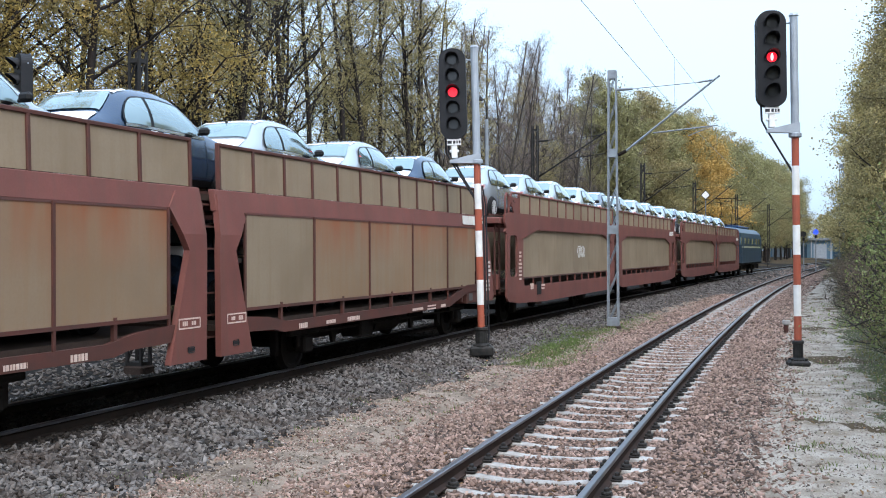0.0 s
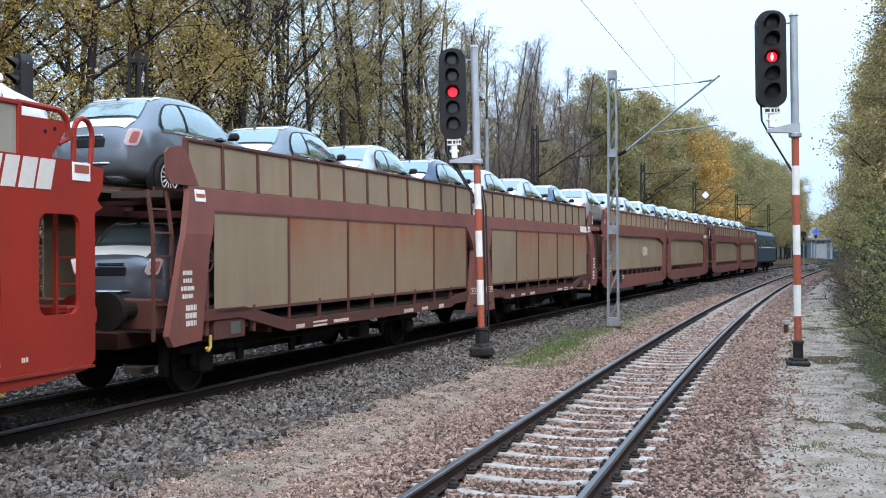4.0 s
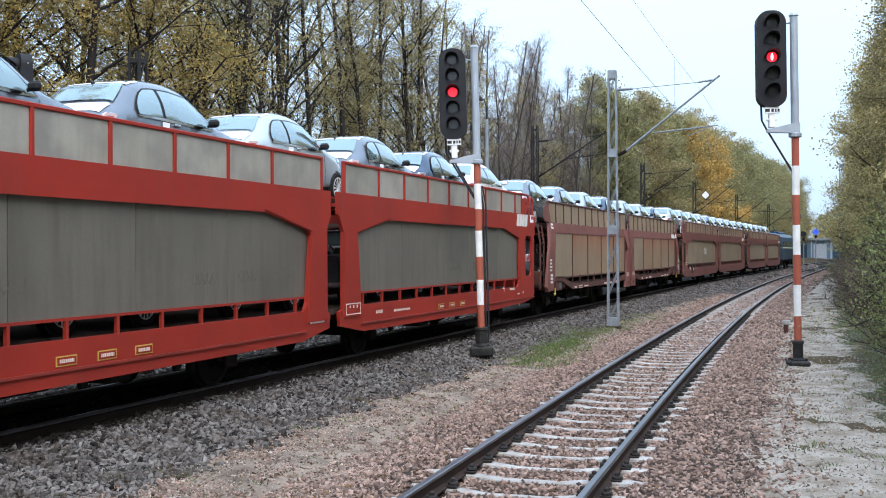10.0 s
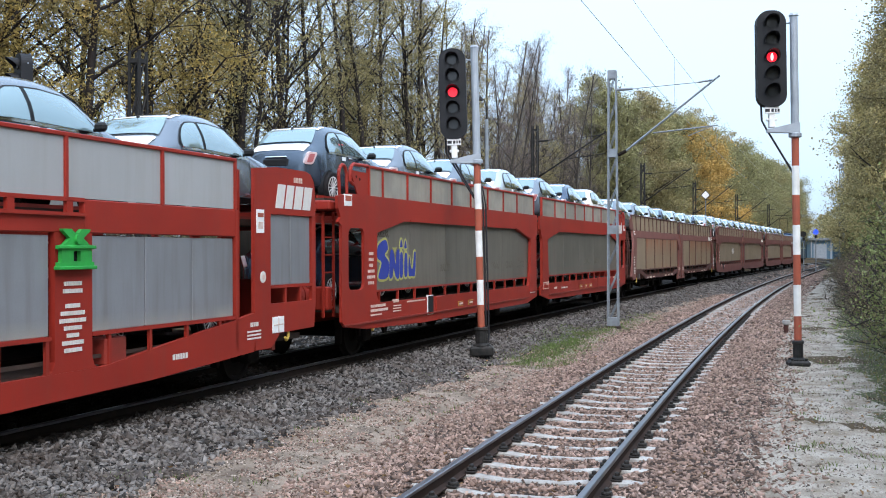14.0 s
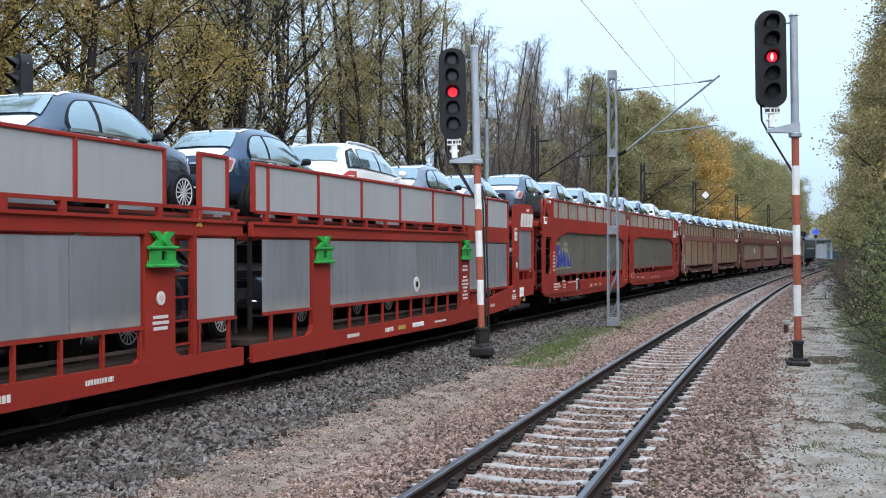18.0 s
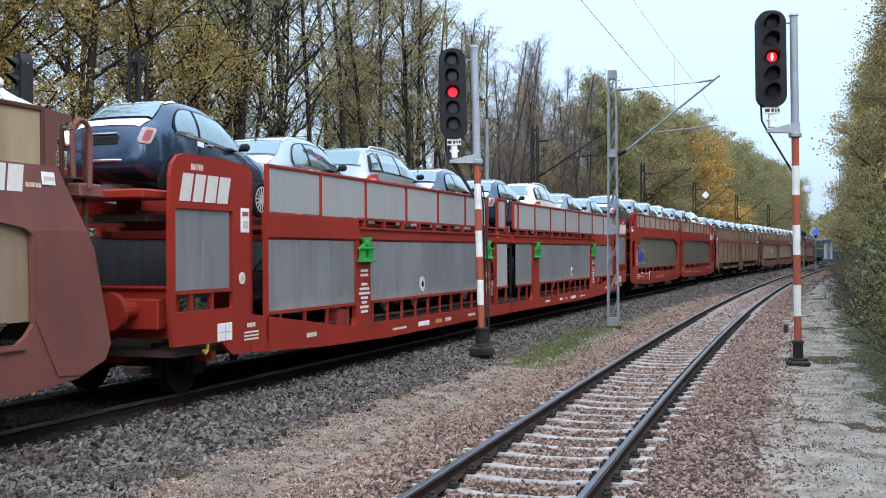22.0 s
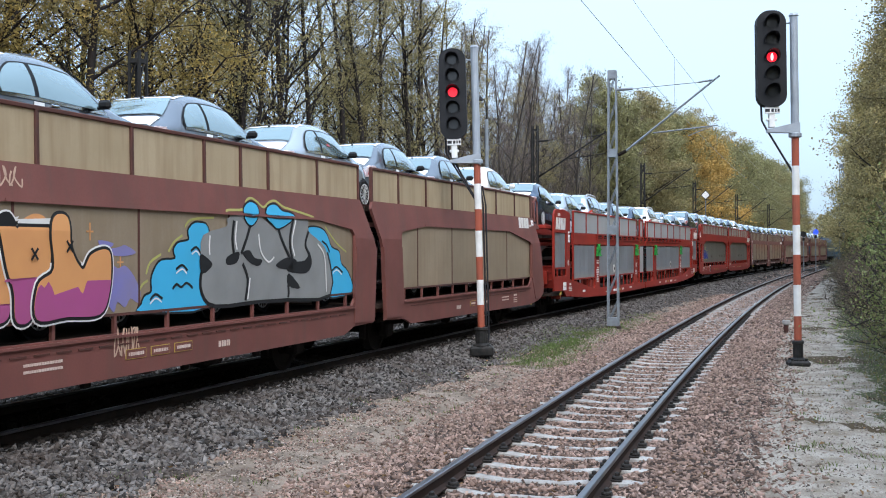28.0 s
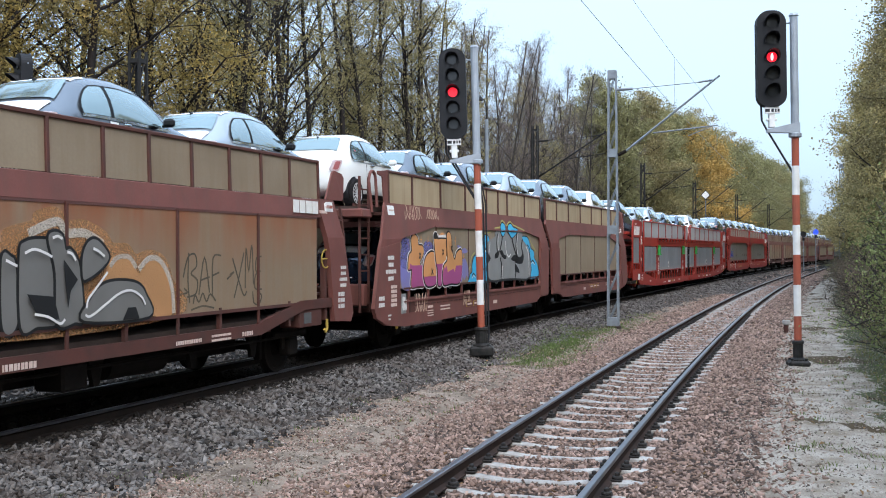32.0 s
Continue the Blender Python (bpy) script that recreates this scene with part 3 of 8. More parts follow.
def decks(unit, f, L, a0, lower, upper, frame_mat, dark):
    part("lower_deck", abox(f, a0, L - 0.1, -1.36, 1.36, lower - 0.08, lower), M_DECK, unit)
    for y in (-0.75, 0.75):
        part("upper_deck", abox(f, a0 - 0.3, L + 0.02, y - 0.4, y + 0.4, upper - 0.09, upper), M_DECK, unit, "dark steel wheel deck")
        bm = abox(f, a0 - 0.3, L, y - 0.27, y - 0.24, upper, upper + 0.05)
        abox(f, a0 - 0.3, L, y + 0.24, y + 0.27, upper, upper + 0.05, 0, bm)
        part("wheel_channel", bm, frame_mat, unit)
    for a in np.arange(a0 + 0.4, L - 0.3, 1.9):
        part("deck_bearer", abox(f, a - 0.05, a + 0.05, -1.4, 1.4, upper - 0.15, upper - 0.09), dark, unit)
    part("centre_sill", abox(f, 0.5, L - 0.05, -0.35, 0.35, min(0.42, lower - 0.2), lower - 0.08), dark, unit)
    for a in np.arange(1.2, L - 0.5, 1.6):
        part("cross_beam", abox(f, a - 0.05, a + 0.05, -1.38, 1.38, lower - 0.2, lower - 0.08), dark, unit)


def end_gear(unit, f, frame_mat, z=1.0):
    part("headstock", abox(f, 0.1, 0.3, -1.25, 1.25, 0.72, 1.12, 0.02), frame_mat, unit)
    for y in (-0.87, 0.87):
        bm = bmesh.new()
        x0, x1, x2 = f(0.1), f(-0.3), f(-0.4)
        rod(bm, (x0, y, 0.98), (x1, y, 0.98), 0.11, 0.09, 14)
        rod(bm, (x1, y, 0.98), (x2, y, 0.98), 0.24, 0.24, 20)
        part("buffer", bm, frame_mat if frame_mat is M_RED else M_UNDER, unit, "greasy steel buffer")
    bm = bmesh.new()
    rod(bm, (f(0.2), 0, 0.98), (f(-0.55), 0, 0.94), 0.06, 0.06, 8)
    rod(bm, (f(0.1), 0.35, 0.9), (f(-0.2), 0.3, 0.45), 0.03, 0.03, 8)
    rod(bm, (f(-0.2), 0.3, 0.45), (f(-0.5), 0.3, 0.6), 0.03, 0.03, 8)
    part("screw_coupling", bm, M_UNDER, unit)


def ladder(unit, f, a, y, z0, z1, material):
    lad = part("ladder", abox(f, a - 0.22, a - 0.18, y - 0.02, y + 0.02, z0, z1), material, unit)
    part("ladder_rail", abox(f, a + 0.18, a + 0.22, y - 0.02, y + 0.02, z0, z1), material, lad)
    for z in np.arange(z0 + 0.15, z1, 0.3):
        part("rung", abox(f, a - 0.2, a + 0.2, y - 0.012, y + 0.012, z, z + 0.025), material, lad)


def even(a0, a1, n):
    return [a0 + (a1 - a0) * i / n for i in range(n + 1)]


def start_unit(name, label, lo, hi, front, group):
    L = hi - lo
    unit = tagged(new(name), label, "rail wagon", group)
    f = (lambda a: L / 2 - a) if front else (lambda a: a - L / 2)
    MOVERS.append((unit, (lo + hi) / 2, L * 0.4, Matrix()))
    return unit, f, L


def open_frame_unit(lo, hi, front, paint, dark, panel, upanel, label, rust=(), slant=True, cuts=None):
    """Sloping portal posts, a top beam, a low dropped sill, and full-height side panels."""
    unit, f, L = start_unit("car_carrier_wagon", label, lo, hi, front, "car-carrier wagon units")
    for s in (-1, 1):
        y = s * SIDE
        y0, y1 = y - s * 0.0, y - s * 0.09
        j = L - 0.02
        part("end_post", plate(bmesh.new(), apoly(f, [(0.62, 2.58), (1.12, 2.58), (1.15, 2.3), (0.95, 1.75), (0.75, 0.56), (0.1, 0.52), (0.0, 0.66), (0.32, 1.78)]), [], y0, y1), paint, unit)
        part("joint_post", plate(bmesh.new(), apoly(f, [(j - 0.62, 2.5), (j - 0.05, 2.5), (j, 1.74), (j - 0.02, 0.3), (j - 0.86, 0.3), (j - 0.42, 1.74), (j - 0.8, 2.28)]), [], y0, y1), paint, unit)
        part("top_beam", abox(f, 0.62, j - 0.02, y - s * 0.02, y - s * 0.12, 2.27, 2.57, 0.01), paint, unit)
        part("end_wing", plate(bmesh.new(), apoly(f, [(0.22, 2.59), (0.15, 2.66), (0.12, 2.98), (0.2, 3.05), (0.5, 3.09), (0.58, 3.05), (0.86, 2.59)]), [], y - s * 0.02, y - s * 0.05), paint, unit)
        # near side's sill takes the darker brown to hold the shade low down
        part("sill", plate(bmesh.new(), apoly(f, [(0.75, 0.95), (1.9, 0.95), (3.3, 0.67), (10.6, 0.66), (11.2, 0.76), (j - 0.7, 0.8), (j - 0.8, 0.58), (11.0, 0.56), (10.7, 0.5), (3.2, 0.51), (1.8, 0.8), (0.75, 0.8)]), [], y - s * 0.03, y - s * 0.1), dark if s < 0 else paint, unit)
        if s < 0:
            cuts_ = [1.3, 3.25, 5.32, 7.45, 9.66, L - 0.76] if front else [1.16, 3.26, 5.42, 7.55, 9.7, L - 0.85]
            for i, (a, b) in enumerate(zip(cuts_, cuts_[1:])):
                part("side_panel", abox(f, a + 0.01, b - 0.01, y + 0.06, y + 0.08, 0.91, 2.27, 0.004), M_BEIGE_RUST if i in rust else panel, unit)
                part("panel_seam", abox(f, b - 0.022, b + 0.022, y + 0.035, y + 0.06, 0.6, 2.27), dark, unit)
                part("slot_post", abox(f, (a + b) / 2 - 0.03, (a + b) / 2 + 0.03, y + 0.05, y + 0.1, 0.58, 0.96), dark, unit)
            part("panel_rail", abox(f, cuts_[0], cuts_[-1], y + 0.03, y + 0.09, 0.88, 0.925), dark, unit)
            part("drip_rail", abox(f, cuts_[0], cuts_[-1], y + 0.01, y + 0.06, 2.245, 2.275), dark, unit)
        else:
            part("far_side_panel", abox(f, 1.2, L - 0.72, y - 0.08, y - 0.06, 0.94, 2.27), panel, unit)
        ups = [1.1, 2.1, 3.0, 3.9, 4.85, 5.8, 6.7, 7.65, 8.6, 9.55, 10.5, 11.45, L - 0.22] if front else [0.62, 1.5, 2.47, 3.48, 4.47, 5.45, 6.45, 7.44, 8.43, 9.42, 10.4, 11.37, L - 0.22]
        upper_side(unit, f, ups, 2.58, 3.18, upanel, dark, y - s * 0.06, s < 0)
    decks(unit, f, L, 0.7, 0.72, 2.52, dark, dark)
    end_gear(unit, f, dark)
    ladder(unit, f, L - 0.08, -1.34, 0.4, 2.4, dark)
    bx = part("equipment_box", abox(f, 1.15, 1.95, -SIDE + 0.05, -SIDE + 0.4, 0.52, 0.8, 0.015), dark, unit, "brown equipment box under the sill")
    part("box_window", abox(f, 1.55, 1.8, -SIDE + 0.04, -SIDE + 0.06, 0.58, 0.75), M_GALV_DULL, bx)
    ladder(unit, f, 0.16, -1.3, 0.6, 2.5, dark)
    bm = bmesh.new()
    ring = [(f(0.98) + 0.15 * math.cos(radians(q)), -1.44, 1.6 + 0.15 * math.sin(radians(q))) for q in range(0, 361, 20)]
    tube(bm, ring, 0.012, 6)
    tube(bm, [(f(0.98) - 0.15, -1.44, 1.6), (f(0.98) + 0.15, -1.44, 1.6)], 0.012, 5)
    part("brake_wheel", bm, M_DECK if lo > 0 else M_YELLOW, unit, "dark handbrake wheel" if lo > 0 else "yellow handbrake wheel")
    part("brake_post", abox(f, 0.94, 1.02, -1.44, -1.36, 0.6, 1.6), dark, unit)
    part("end_wall", abox(f, 0.75, 1.15, -1.3, 1.3, 1.0, 1.04), dark, unit)
    wheelsets(unit, f, (1.5, 9.2))
    under_gear(unit, f, 1.5, 9.2)
    return unit, f, L


def arched_unit(lo, hi, front, paint, dark, panel, upanel, label, window, rust=(), n_up=9, slots=11):
    """A full side plate with a chamfered opening, panels set back in it, and a slot along the foot."""
    unit, f, L = start_unit("car_carrier_wagon", label, lo, hi, front, "car-carrier wagon units")
    j = L - 0.02
    top = 2.72 if window else 2.64
    for s in (-1, 1):
        y = s * SIDE
        if window:
            holes = [apoly(f, [(1.68, 0.85), (1.62, 0.95), (1.66, 2.06), (3.0, 2.3), (j - 2.35, 2.32), (j - 0.9, 2.06), (j - 0.8, 1.98), (j - 0.93, 0.92), (j - 1.02, 0.78), (1.8, 0.78)])]
        else:
            holes = [apoly(f, [(1.36, 0.87), (1.26, 0.98), (1.28, 1.9), (1.4, 1.97), (3.35, 2.24), (j - 2.3, 2.23), (j - 1.0, 2.1), (j - 0.92, 2.0), (j - 0.92, 0.92), (j - 1.05, 0.78), (1.5, 0.78)])]
        if window:
            holes.append(apoly(f, rounded(0.42, 1.08, 1.05, 2.13, 0.13)))
            outline = [(0.02, 2.22), (0.12, 2.3), (0.02, 2.45), (0.0, 2.66), (0.5, top), (j - 0.05, top), (j - 0.05, 2.35), (j - 0.25, 2.05), (j - 0.24, 0.74), (j - 0.08, 0.7), (j - 0.12, 0.46), (j - 1.1, 0.31), (4.0, 0.28), (1.2, 0.34), (0.3, 0.42), (0.16, 0.52), (0.16, 2.16)]
        else:
            lean = -0.36 if front else 0.42
            outline = [(0.78, top), (j - lean - 0.1, top), (j - lean, 2.5), (j, 1.8), (j - 0.12, 0.44), (j - 1.0, 0.42), (j - 1.4, 0.3), (1.5, 0.26), (0.55, 0.34), (0.1, 0.5), (0.0, 0.68), (0.3, 1.78)]
        part("side_frame", plate(bmesh.new(), apoly(f, outline), holes, y, y - s * 0.055), paint, unit)
        part("belt_flange", abox(f, 3.3, j - 2.3, y + s * 0.012, y - s * 0.02, 2.3 if window else 2.23, 2.335 if window else 2.265), paint, unit)
        if s < 0:
            cs = ([1.5, 3.4, 5.5, 7.65, 9.75, j - 0.72] if window else [1.1, 3.43, 5.56, 7.64, 9.71, j - 0.8])
            for i, (a, b) in enumerate(zip(cs, cs[1:])):
                part("side_panel", abox(f, a + 0.006, b - 0.006, y + 0.07, y + 0.09, 1.0, 2.36, 0.003), M_BEIGE_RUST if i in rust else panel, unit)
                if not window and i:
                    part("panel_seam", abox(f, a - 0.018, a + 0.018, y + 0.062, y + 0.09, 1.0, 2.3), dark, unit)
            part("panel_rail", abox(f, 1.6, j - 0.9, y + 0.055, y + 0.1, 0.975, 1.01), dark, unit)
            for a in even(1.9, j - 1.2, slots):
                part("slot_post", abox(f, a - 0.022, a + 0.022, y + 0.056, y + 0.1, 0.76, 0.98), paint, unit)
        else:
            part("far_side_panel", abox(f, 1.5, j - 0.8, y - 0.09, y - 0.07, 1.09, 2.36), panel, unit)
        if window:
            part("portal_plate", plate(bmesh.new(), apoly(f, [(j - 2.3, 2.335), (j - 0.8, 2.05), (j - 0.25, 2.05), (j - 0.06, 2.335)]), [], y + s * 0.016, y), paint, unit)
            part("portal_plate", plate(bmesh.new(), apoly(f, [(j - 0.79, 2.05), (j - 0.25, 2.05), (j - 0.24, 0.6), (j - 0.95, 0.6)]), [], y + s * 0.028, y), paint, unit)
        else:
            part("portal_plate", plate(bmesh.new(), apoly(f, [(j - 0.9, 1.8), (j - 0.0, 1.8), (j - 0.12, 0.47), (j - 1.0, 0.47)]), [], y + s * 0.02, y), paint, unit)
            part("portal_plate", plate(bmesh.new(), apoly(f, [(0.3, 1.78), (1.24, 1.9), (1.24, 1.0), (0.9, 0.4), (0.5, 0.37), (0.1, 0.5), (0.0, 0.68)]), [], y + s * 0.014, y), paint, unit)
        first = 1.35 if window else 0.98
        end_a = j - (0.35 if window else lean + 0.12)
        if n_up == 9:
            ups = [first, 1.97, 3.2, 4.5, 5.8, 7.1, 8.4, 9.7, 10.95, end_a]
        elif n_up == 8:
            ups = [first, 2.54, 4.18, 5.83, 7.48, 9.1, 10.6, end_a] if front else [first, 2.2, 3.85, 5.5, 7.1, 8.05, 8.85, 10.5, end_a]
        else:
            ups = even(first, end_a, n_up)
        upper_side(unit, f, ups, top, 3.23, upanel, dark if not window else paint, y - s * 0.04, s < 0)
        if window:
            part("end_plate", plate(bmesh.new(), apoly(f, [(0.86, top), (first, top), (first, 3.12), (0.64, 3.13), (0.62, 3.04)]), [], y - s * 0.025, y - s * 0.05), paint, unit)
            bm = bmesh.new()
            tube(bm, [(f(0.57), y - s * 0.04, 2.93), (f(0.57), y - s * 0.04, 3.06)] + [(f(0.76 - 0.19 * math.cos(radians(q))), y - s * 0.04, 3.06 + 0.185 * math.sin(radians(q))) for q in (20, 40, 60, 80)] + [(f(first), y - s * 0.04, 3.25)], 0.032)
            rod(bm, (f(0.57), y - s * 0.04, 2.95), (f(0.72), y - s * 0.04, 2.88), 0.028, 0.028, 8)
            part("bent_rail", bm, paint, unit, "bent tube rail over the end plate")
            for a, z in ((0.8, 3.03), (0.95, 2.99)):
                bm = bmesh.new()
                rod(bm, (f(a), y - s * 0.02, z), (f(a), y - s * 0.045, z), 0.024, 0.024, 10)
                part("bolt_hole", bm, M_UNDER, unit)
        else:
            part("end_plate", plate(bmesh.new(), apoly(f, [(0.78, top), (first, top), (first, 3.26), (0.5, 3.22), (0.5, 3.16), (0.72, 3.12)]), [], y - s * 0.02, y - s * 0.05), paint, unit)
        bm = bmesh.new()
        tube(bm, [(f(0.2), y - s * 0.05, top - 0.2), (f(0.14), y - s * 0.05, 3.0)] + [(f(0.3 - 0.16 * math.cos(radians(q))), y - s * 0.05, 3.0 + 0.2 * math.sin(radians(q))) for q in range(20, 180, 20)] + [(f(0.46), y - s * 0.05, 2.98), (f(0.46), y - s * 0.05, top - 0.1)], 0.03)
        part("hand_rail", bm, paint, unit)
    decks(unit, f, L, 0.5, 0.74, top - 0.08, dark, dark)
    part("end_beam", abox(f, -0.12, 0.3, -1.4, 1.4, top - 0.3, top - 0.14, 0.02), paint, unit)
    end_gear(unit, f, paint)
    ladder(unit, f, 0.25, -1.2, 0.6, 2.4 if window else 3.1, dark)
    wheelsets(unit, f, (2.1, 10.4))
    if hi < 60:
        under_gear(unit, f, 2.1, 10.4)
    return unit, f, L


M_RECESS_SHADE = mat("recess_shade_black", (0.012, 0.012, 0.012), 0.8, amount=0.2)


def lift_unit(lo, hi, front, label):
    """Red unit with silver panels, green deck lifts and a rounded end plate."""
    unit, f, L = start_unit("car_carrier_wagon", label, lo, hi, front, "car-carrier wagon units")
    paint, dark = M_RED, M_RED_DARK
    for s in (-1, 1):
        y = s * SIDE
        arc = [(0.0, 2.2), (0.02, 2.6)] + [(0.32 - 0.3 * math.cos(radians(t)), 2.68 + 0.3 * math.sin(radians(t))) for t in (0, 30, 60, 90)] + [(1.3, 2.98), (1.98, 2.92)]
        outline = arc + [(1.98, 0.66), (1.95, 0.3), (1.5, 0.3), (1.2, 0.5), (0.06, 0.52), (0.0, 0.9), (0.0, 0.94)]
        holes = [apoly(f, rounded(0.12, 1.5, 0.95, 2.28, 0.03))]
        part("end_frame", plate(bmesh.new(), apoly(f, outline), holes, y, y - s * 0.055), paint, unit)
        part("sill", plate(bmesh.new(), apoly(f, [(1.95, 0.84), (2.6, 0.76), (5.4, 0.43), (L, 0.38), (L, 0.13), (7.0, 0.12), (4.5, 0.17), (3.0, 0.24), (2.0, 0.29)]), [], y + 0.0, y - s * 0.07), paint, unit)
        part("upper_beam", abox(f, 2.45, 5.75, y - s * 0.005, y - s * 0.09, 1.93, 2.3, 0.01), paint, unit)
        part("upper_beam", abox(f, 5.75, L, y - s * 0.005, y - s * 0.09, 1.93, 2.15, 0.01), paint, unit)
        part("beam_lip", abox(f, 5.75, L, y + s * 0.03, y - s * 0.005, 2.11, 2.15), paint, unit)
        part("deck_rail", abox(f, 5.75, L - 0.1, y + s * 0.0, y - s * 0.05, 2.27, 2.315), paint, unit)
        for a in (2.47,) if front else (2.47, 13.98):
            part("slim_post", abox(f, a - 0.035, a + 0.035, y, y - s * 0.06, 0.38, 2.3), paint, unit)
        for a0, a1 in ((5.62, 6.24), (12.88, 13.5)):
            part("lift_post", plate(bmesh.new(), apoly(f, [(a0, 1.93), (a1, 1.93), (a1, 0.55), (a1 + 0.04, 0.46), (a1 + 0.16, 0.4), (a1 + 0.16, 0.3), (a0 - 0.16, 0.3), (a0 - 0.16, 0.4), (a0 - 0.04, 0.46), (a0, 0.55)]), [], y - s * 0.006, y - s * 0.09), paint, unit)
        if s > 0:
            part("far_side_panel", abox(f, 0.15, L - 0.2, y - 0.08, y - 0.06, 0.9, 1.97), M_SILVER, unit)
            part("far_upper_panel", abox(f, 1.9, L - 0.2, y - 0.06, y - 0.04, 2.34, 2.98), M_SILVER_UP, unit)
            continue
        for group in (even(0.14, 1.48, 2), even(2.52, 5.62, 3), even(6.3, 12.84, 5), [13.56, 15.08] if front else [14.05, 15.04]):
            z0 = 1.22 if group[0] < 1 else 0.83
            for a, b in zip(group, group[1:]):
                part("side_panel", abox(f, a + 0.008, b - 0.008, y + 0.035, y + 0.055, z0, 2.27 if group[0] < 1 else 1.9, 0.006), M_SILVER_UP if group[0] > 14 else M_SILVER, unit)
            part("panel_rail", abox(f, group[0], group[-1], y + 0.0, y + 0.05, z0 - 0.045, z0), paint, unit)
        for a in [0.5, 1.0] + even(2.9, 5.3, 3) + even(6.35, 12.8, 9) + [14.1, 14.85]:
            part("slot_post", abox(f, a - 0.025, a + 0.025, y + 0.01, y + 0.05, 0.36 if a > 2 else 0.9, 0.83 if a > 2 else 1.22), paint, unit)
        cuts = [2.5, 4.25, 6.05, 8.0, 9.8, 11.6, 13.3] + ([14.95, 15.36] if front else [])
        upper_side(unit, f, cuts, 2.31, 2.98, M_SILVER_UP, paint, y + 0.03)
        if not front:
            upper_side(unit, f, [14.12, 14.8], 2.31, 3.0, M_SILVER_UP, paint, y + 0.03)
        part("gap_post", abox(f, L - 0.1, L - 0.05, y + 0.08, y + 0.13, 0.56, 2.1), M_UNDER, unit)
        for a in np.arange(6.0, L - 0.2, 0.9):
            part("deck_bracket", abox(f, a - 0.05, a + 0.05, y - 0.0, y + 0.05, 2.14, 2.28), paint, unit)
        for a0, a1 in ((2.5, 5.6), (6.25, 12.85)):
            part("slot_rail", abox(f, a0, a1, y + 0.09, y + 0.13, 0.52, 0.56), M_DECK, unit, "dark rail inside the slot")
        for a in (5.96, 13.19):
            w = 0.29
            side = [(1.0, 1.56), (1.0, 1.61), (0.86, 1.61), (0.86, 1.75), (1.0, 1.75), (1.0, 1.79), (0.72, 1.8), (0.38, 1.87), (0.78, 1.95), (0.78, 1.97), (0.3, 1.97), (0.12, 1.93)]
            loop = [(f(a) - u * w, z) for u, z in side] + [(f(a) + u * w, z) for u, z in side[::-1]]
            door = [(f(a) + u * w, z) for u, z in ((-0.2, 1.62), (0.2, 1.62), (0.2, 1.73), (-0.2, 1.73))]
            lift = part("deck_lift", plate(bmesh.new(), loop, [door], y - 0.06, y - 0.01), M_GREEN, unit, "bright green deck-lift bracket")
            part("lift_foot", abox(f, a - 0.31, a + 0.31, y - 0.09, y - 0.0, 1.53, 1.57, 0.008), M_GREEN, lift)
            part("lift_ledge", abox(f, a - 0.3, a + 0.3, y - 0.085, y - 0.05, 1.755, 1.79, 0.006), M_GREEN, lift)
            # black sheet behind the opening paints the darkness inside it
            part("lift_recess", abox(f, a - 0.07, a + 0.07, y - 0.012, y - 0.008, 1.61, 1.74), M_RECESS_SHADE, lift)
            bm = bmesh.new()
            rod(bm, (f(a), y - 0.09, 1.86), (f(a), y - 0.03, 1.86), 0.05, 0.05, 12)
            part("pivot_pin", bm, M_GREEN, lift)
        for a, z, r in ((1.74, 1.35, 0.085), (8.9, 1.06, 0.15)) + (() if front else ((13.2, 1.15, 0.085),)):
            bm = bmesh.new()
            yy = y + (0.03 if r > 0.1 else 0.0)
            rod(bm, (f(a), yy - 0.008, z), (f(a), yy + 0.01, z), r, r, 24)
            d = part("disc_sign", bm, M_WHITE, unit, "round white sign")
            bm = bmesh.new()
            rod(bm, (f(a), yy - 0.012, z), (f(a), yy + 0.004, z), r * 0.45, r * 0.3, 10)
            part("sign_symbol", bm, M_PALEWRITE if r < 0.1 else M_UNDER, d)
        if not front:
            ladder(unit, f, 13.74, y + 0.05, 0.38, 1.95, paint)
        ladder(unit, f, 2.22, y + 0.25, 0.7, 2.9, paint)
    decks(unit, f, L, 0.3, 0.44, 2.2, M_RED_DARK, M_RED_DARK)
    part("end_bulkhead", abox(f, 0.32, 0.38, -1.38, 1.38, 0.6, 1.28, 0.01), paint, unit, "red ribbed end wall")
    for z in (0.82, 1.05, 1.24):
        part("bulkhead_rib", abox(f, 0.26, 0.33, -1.34, 1.34, z, z + 0.04, 0.008), paint, unit)
    part("end_table", abox(f, -0.35, 0.3, -1.35, 1.35, 2.38, 2.5, 0.02), paint, unit)
    end_gear(unit, f, paint)
    wheelsets(unit, f, (1.3, 12.0))
    under_gear(unit, f, 1.3, 12.0)
    return unit, f, L


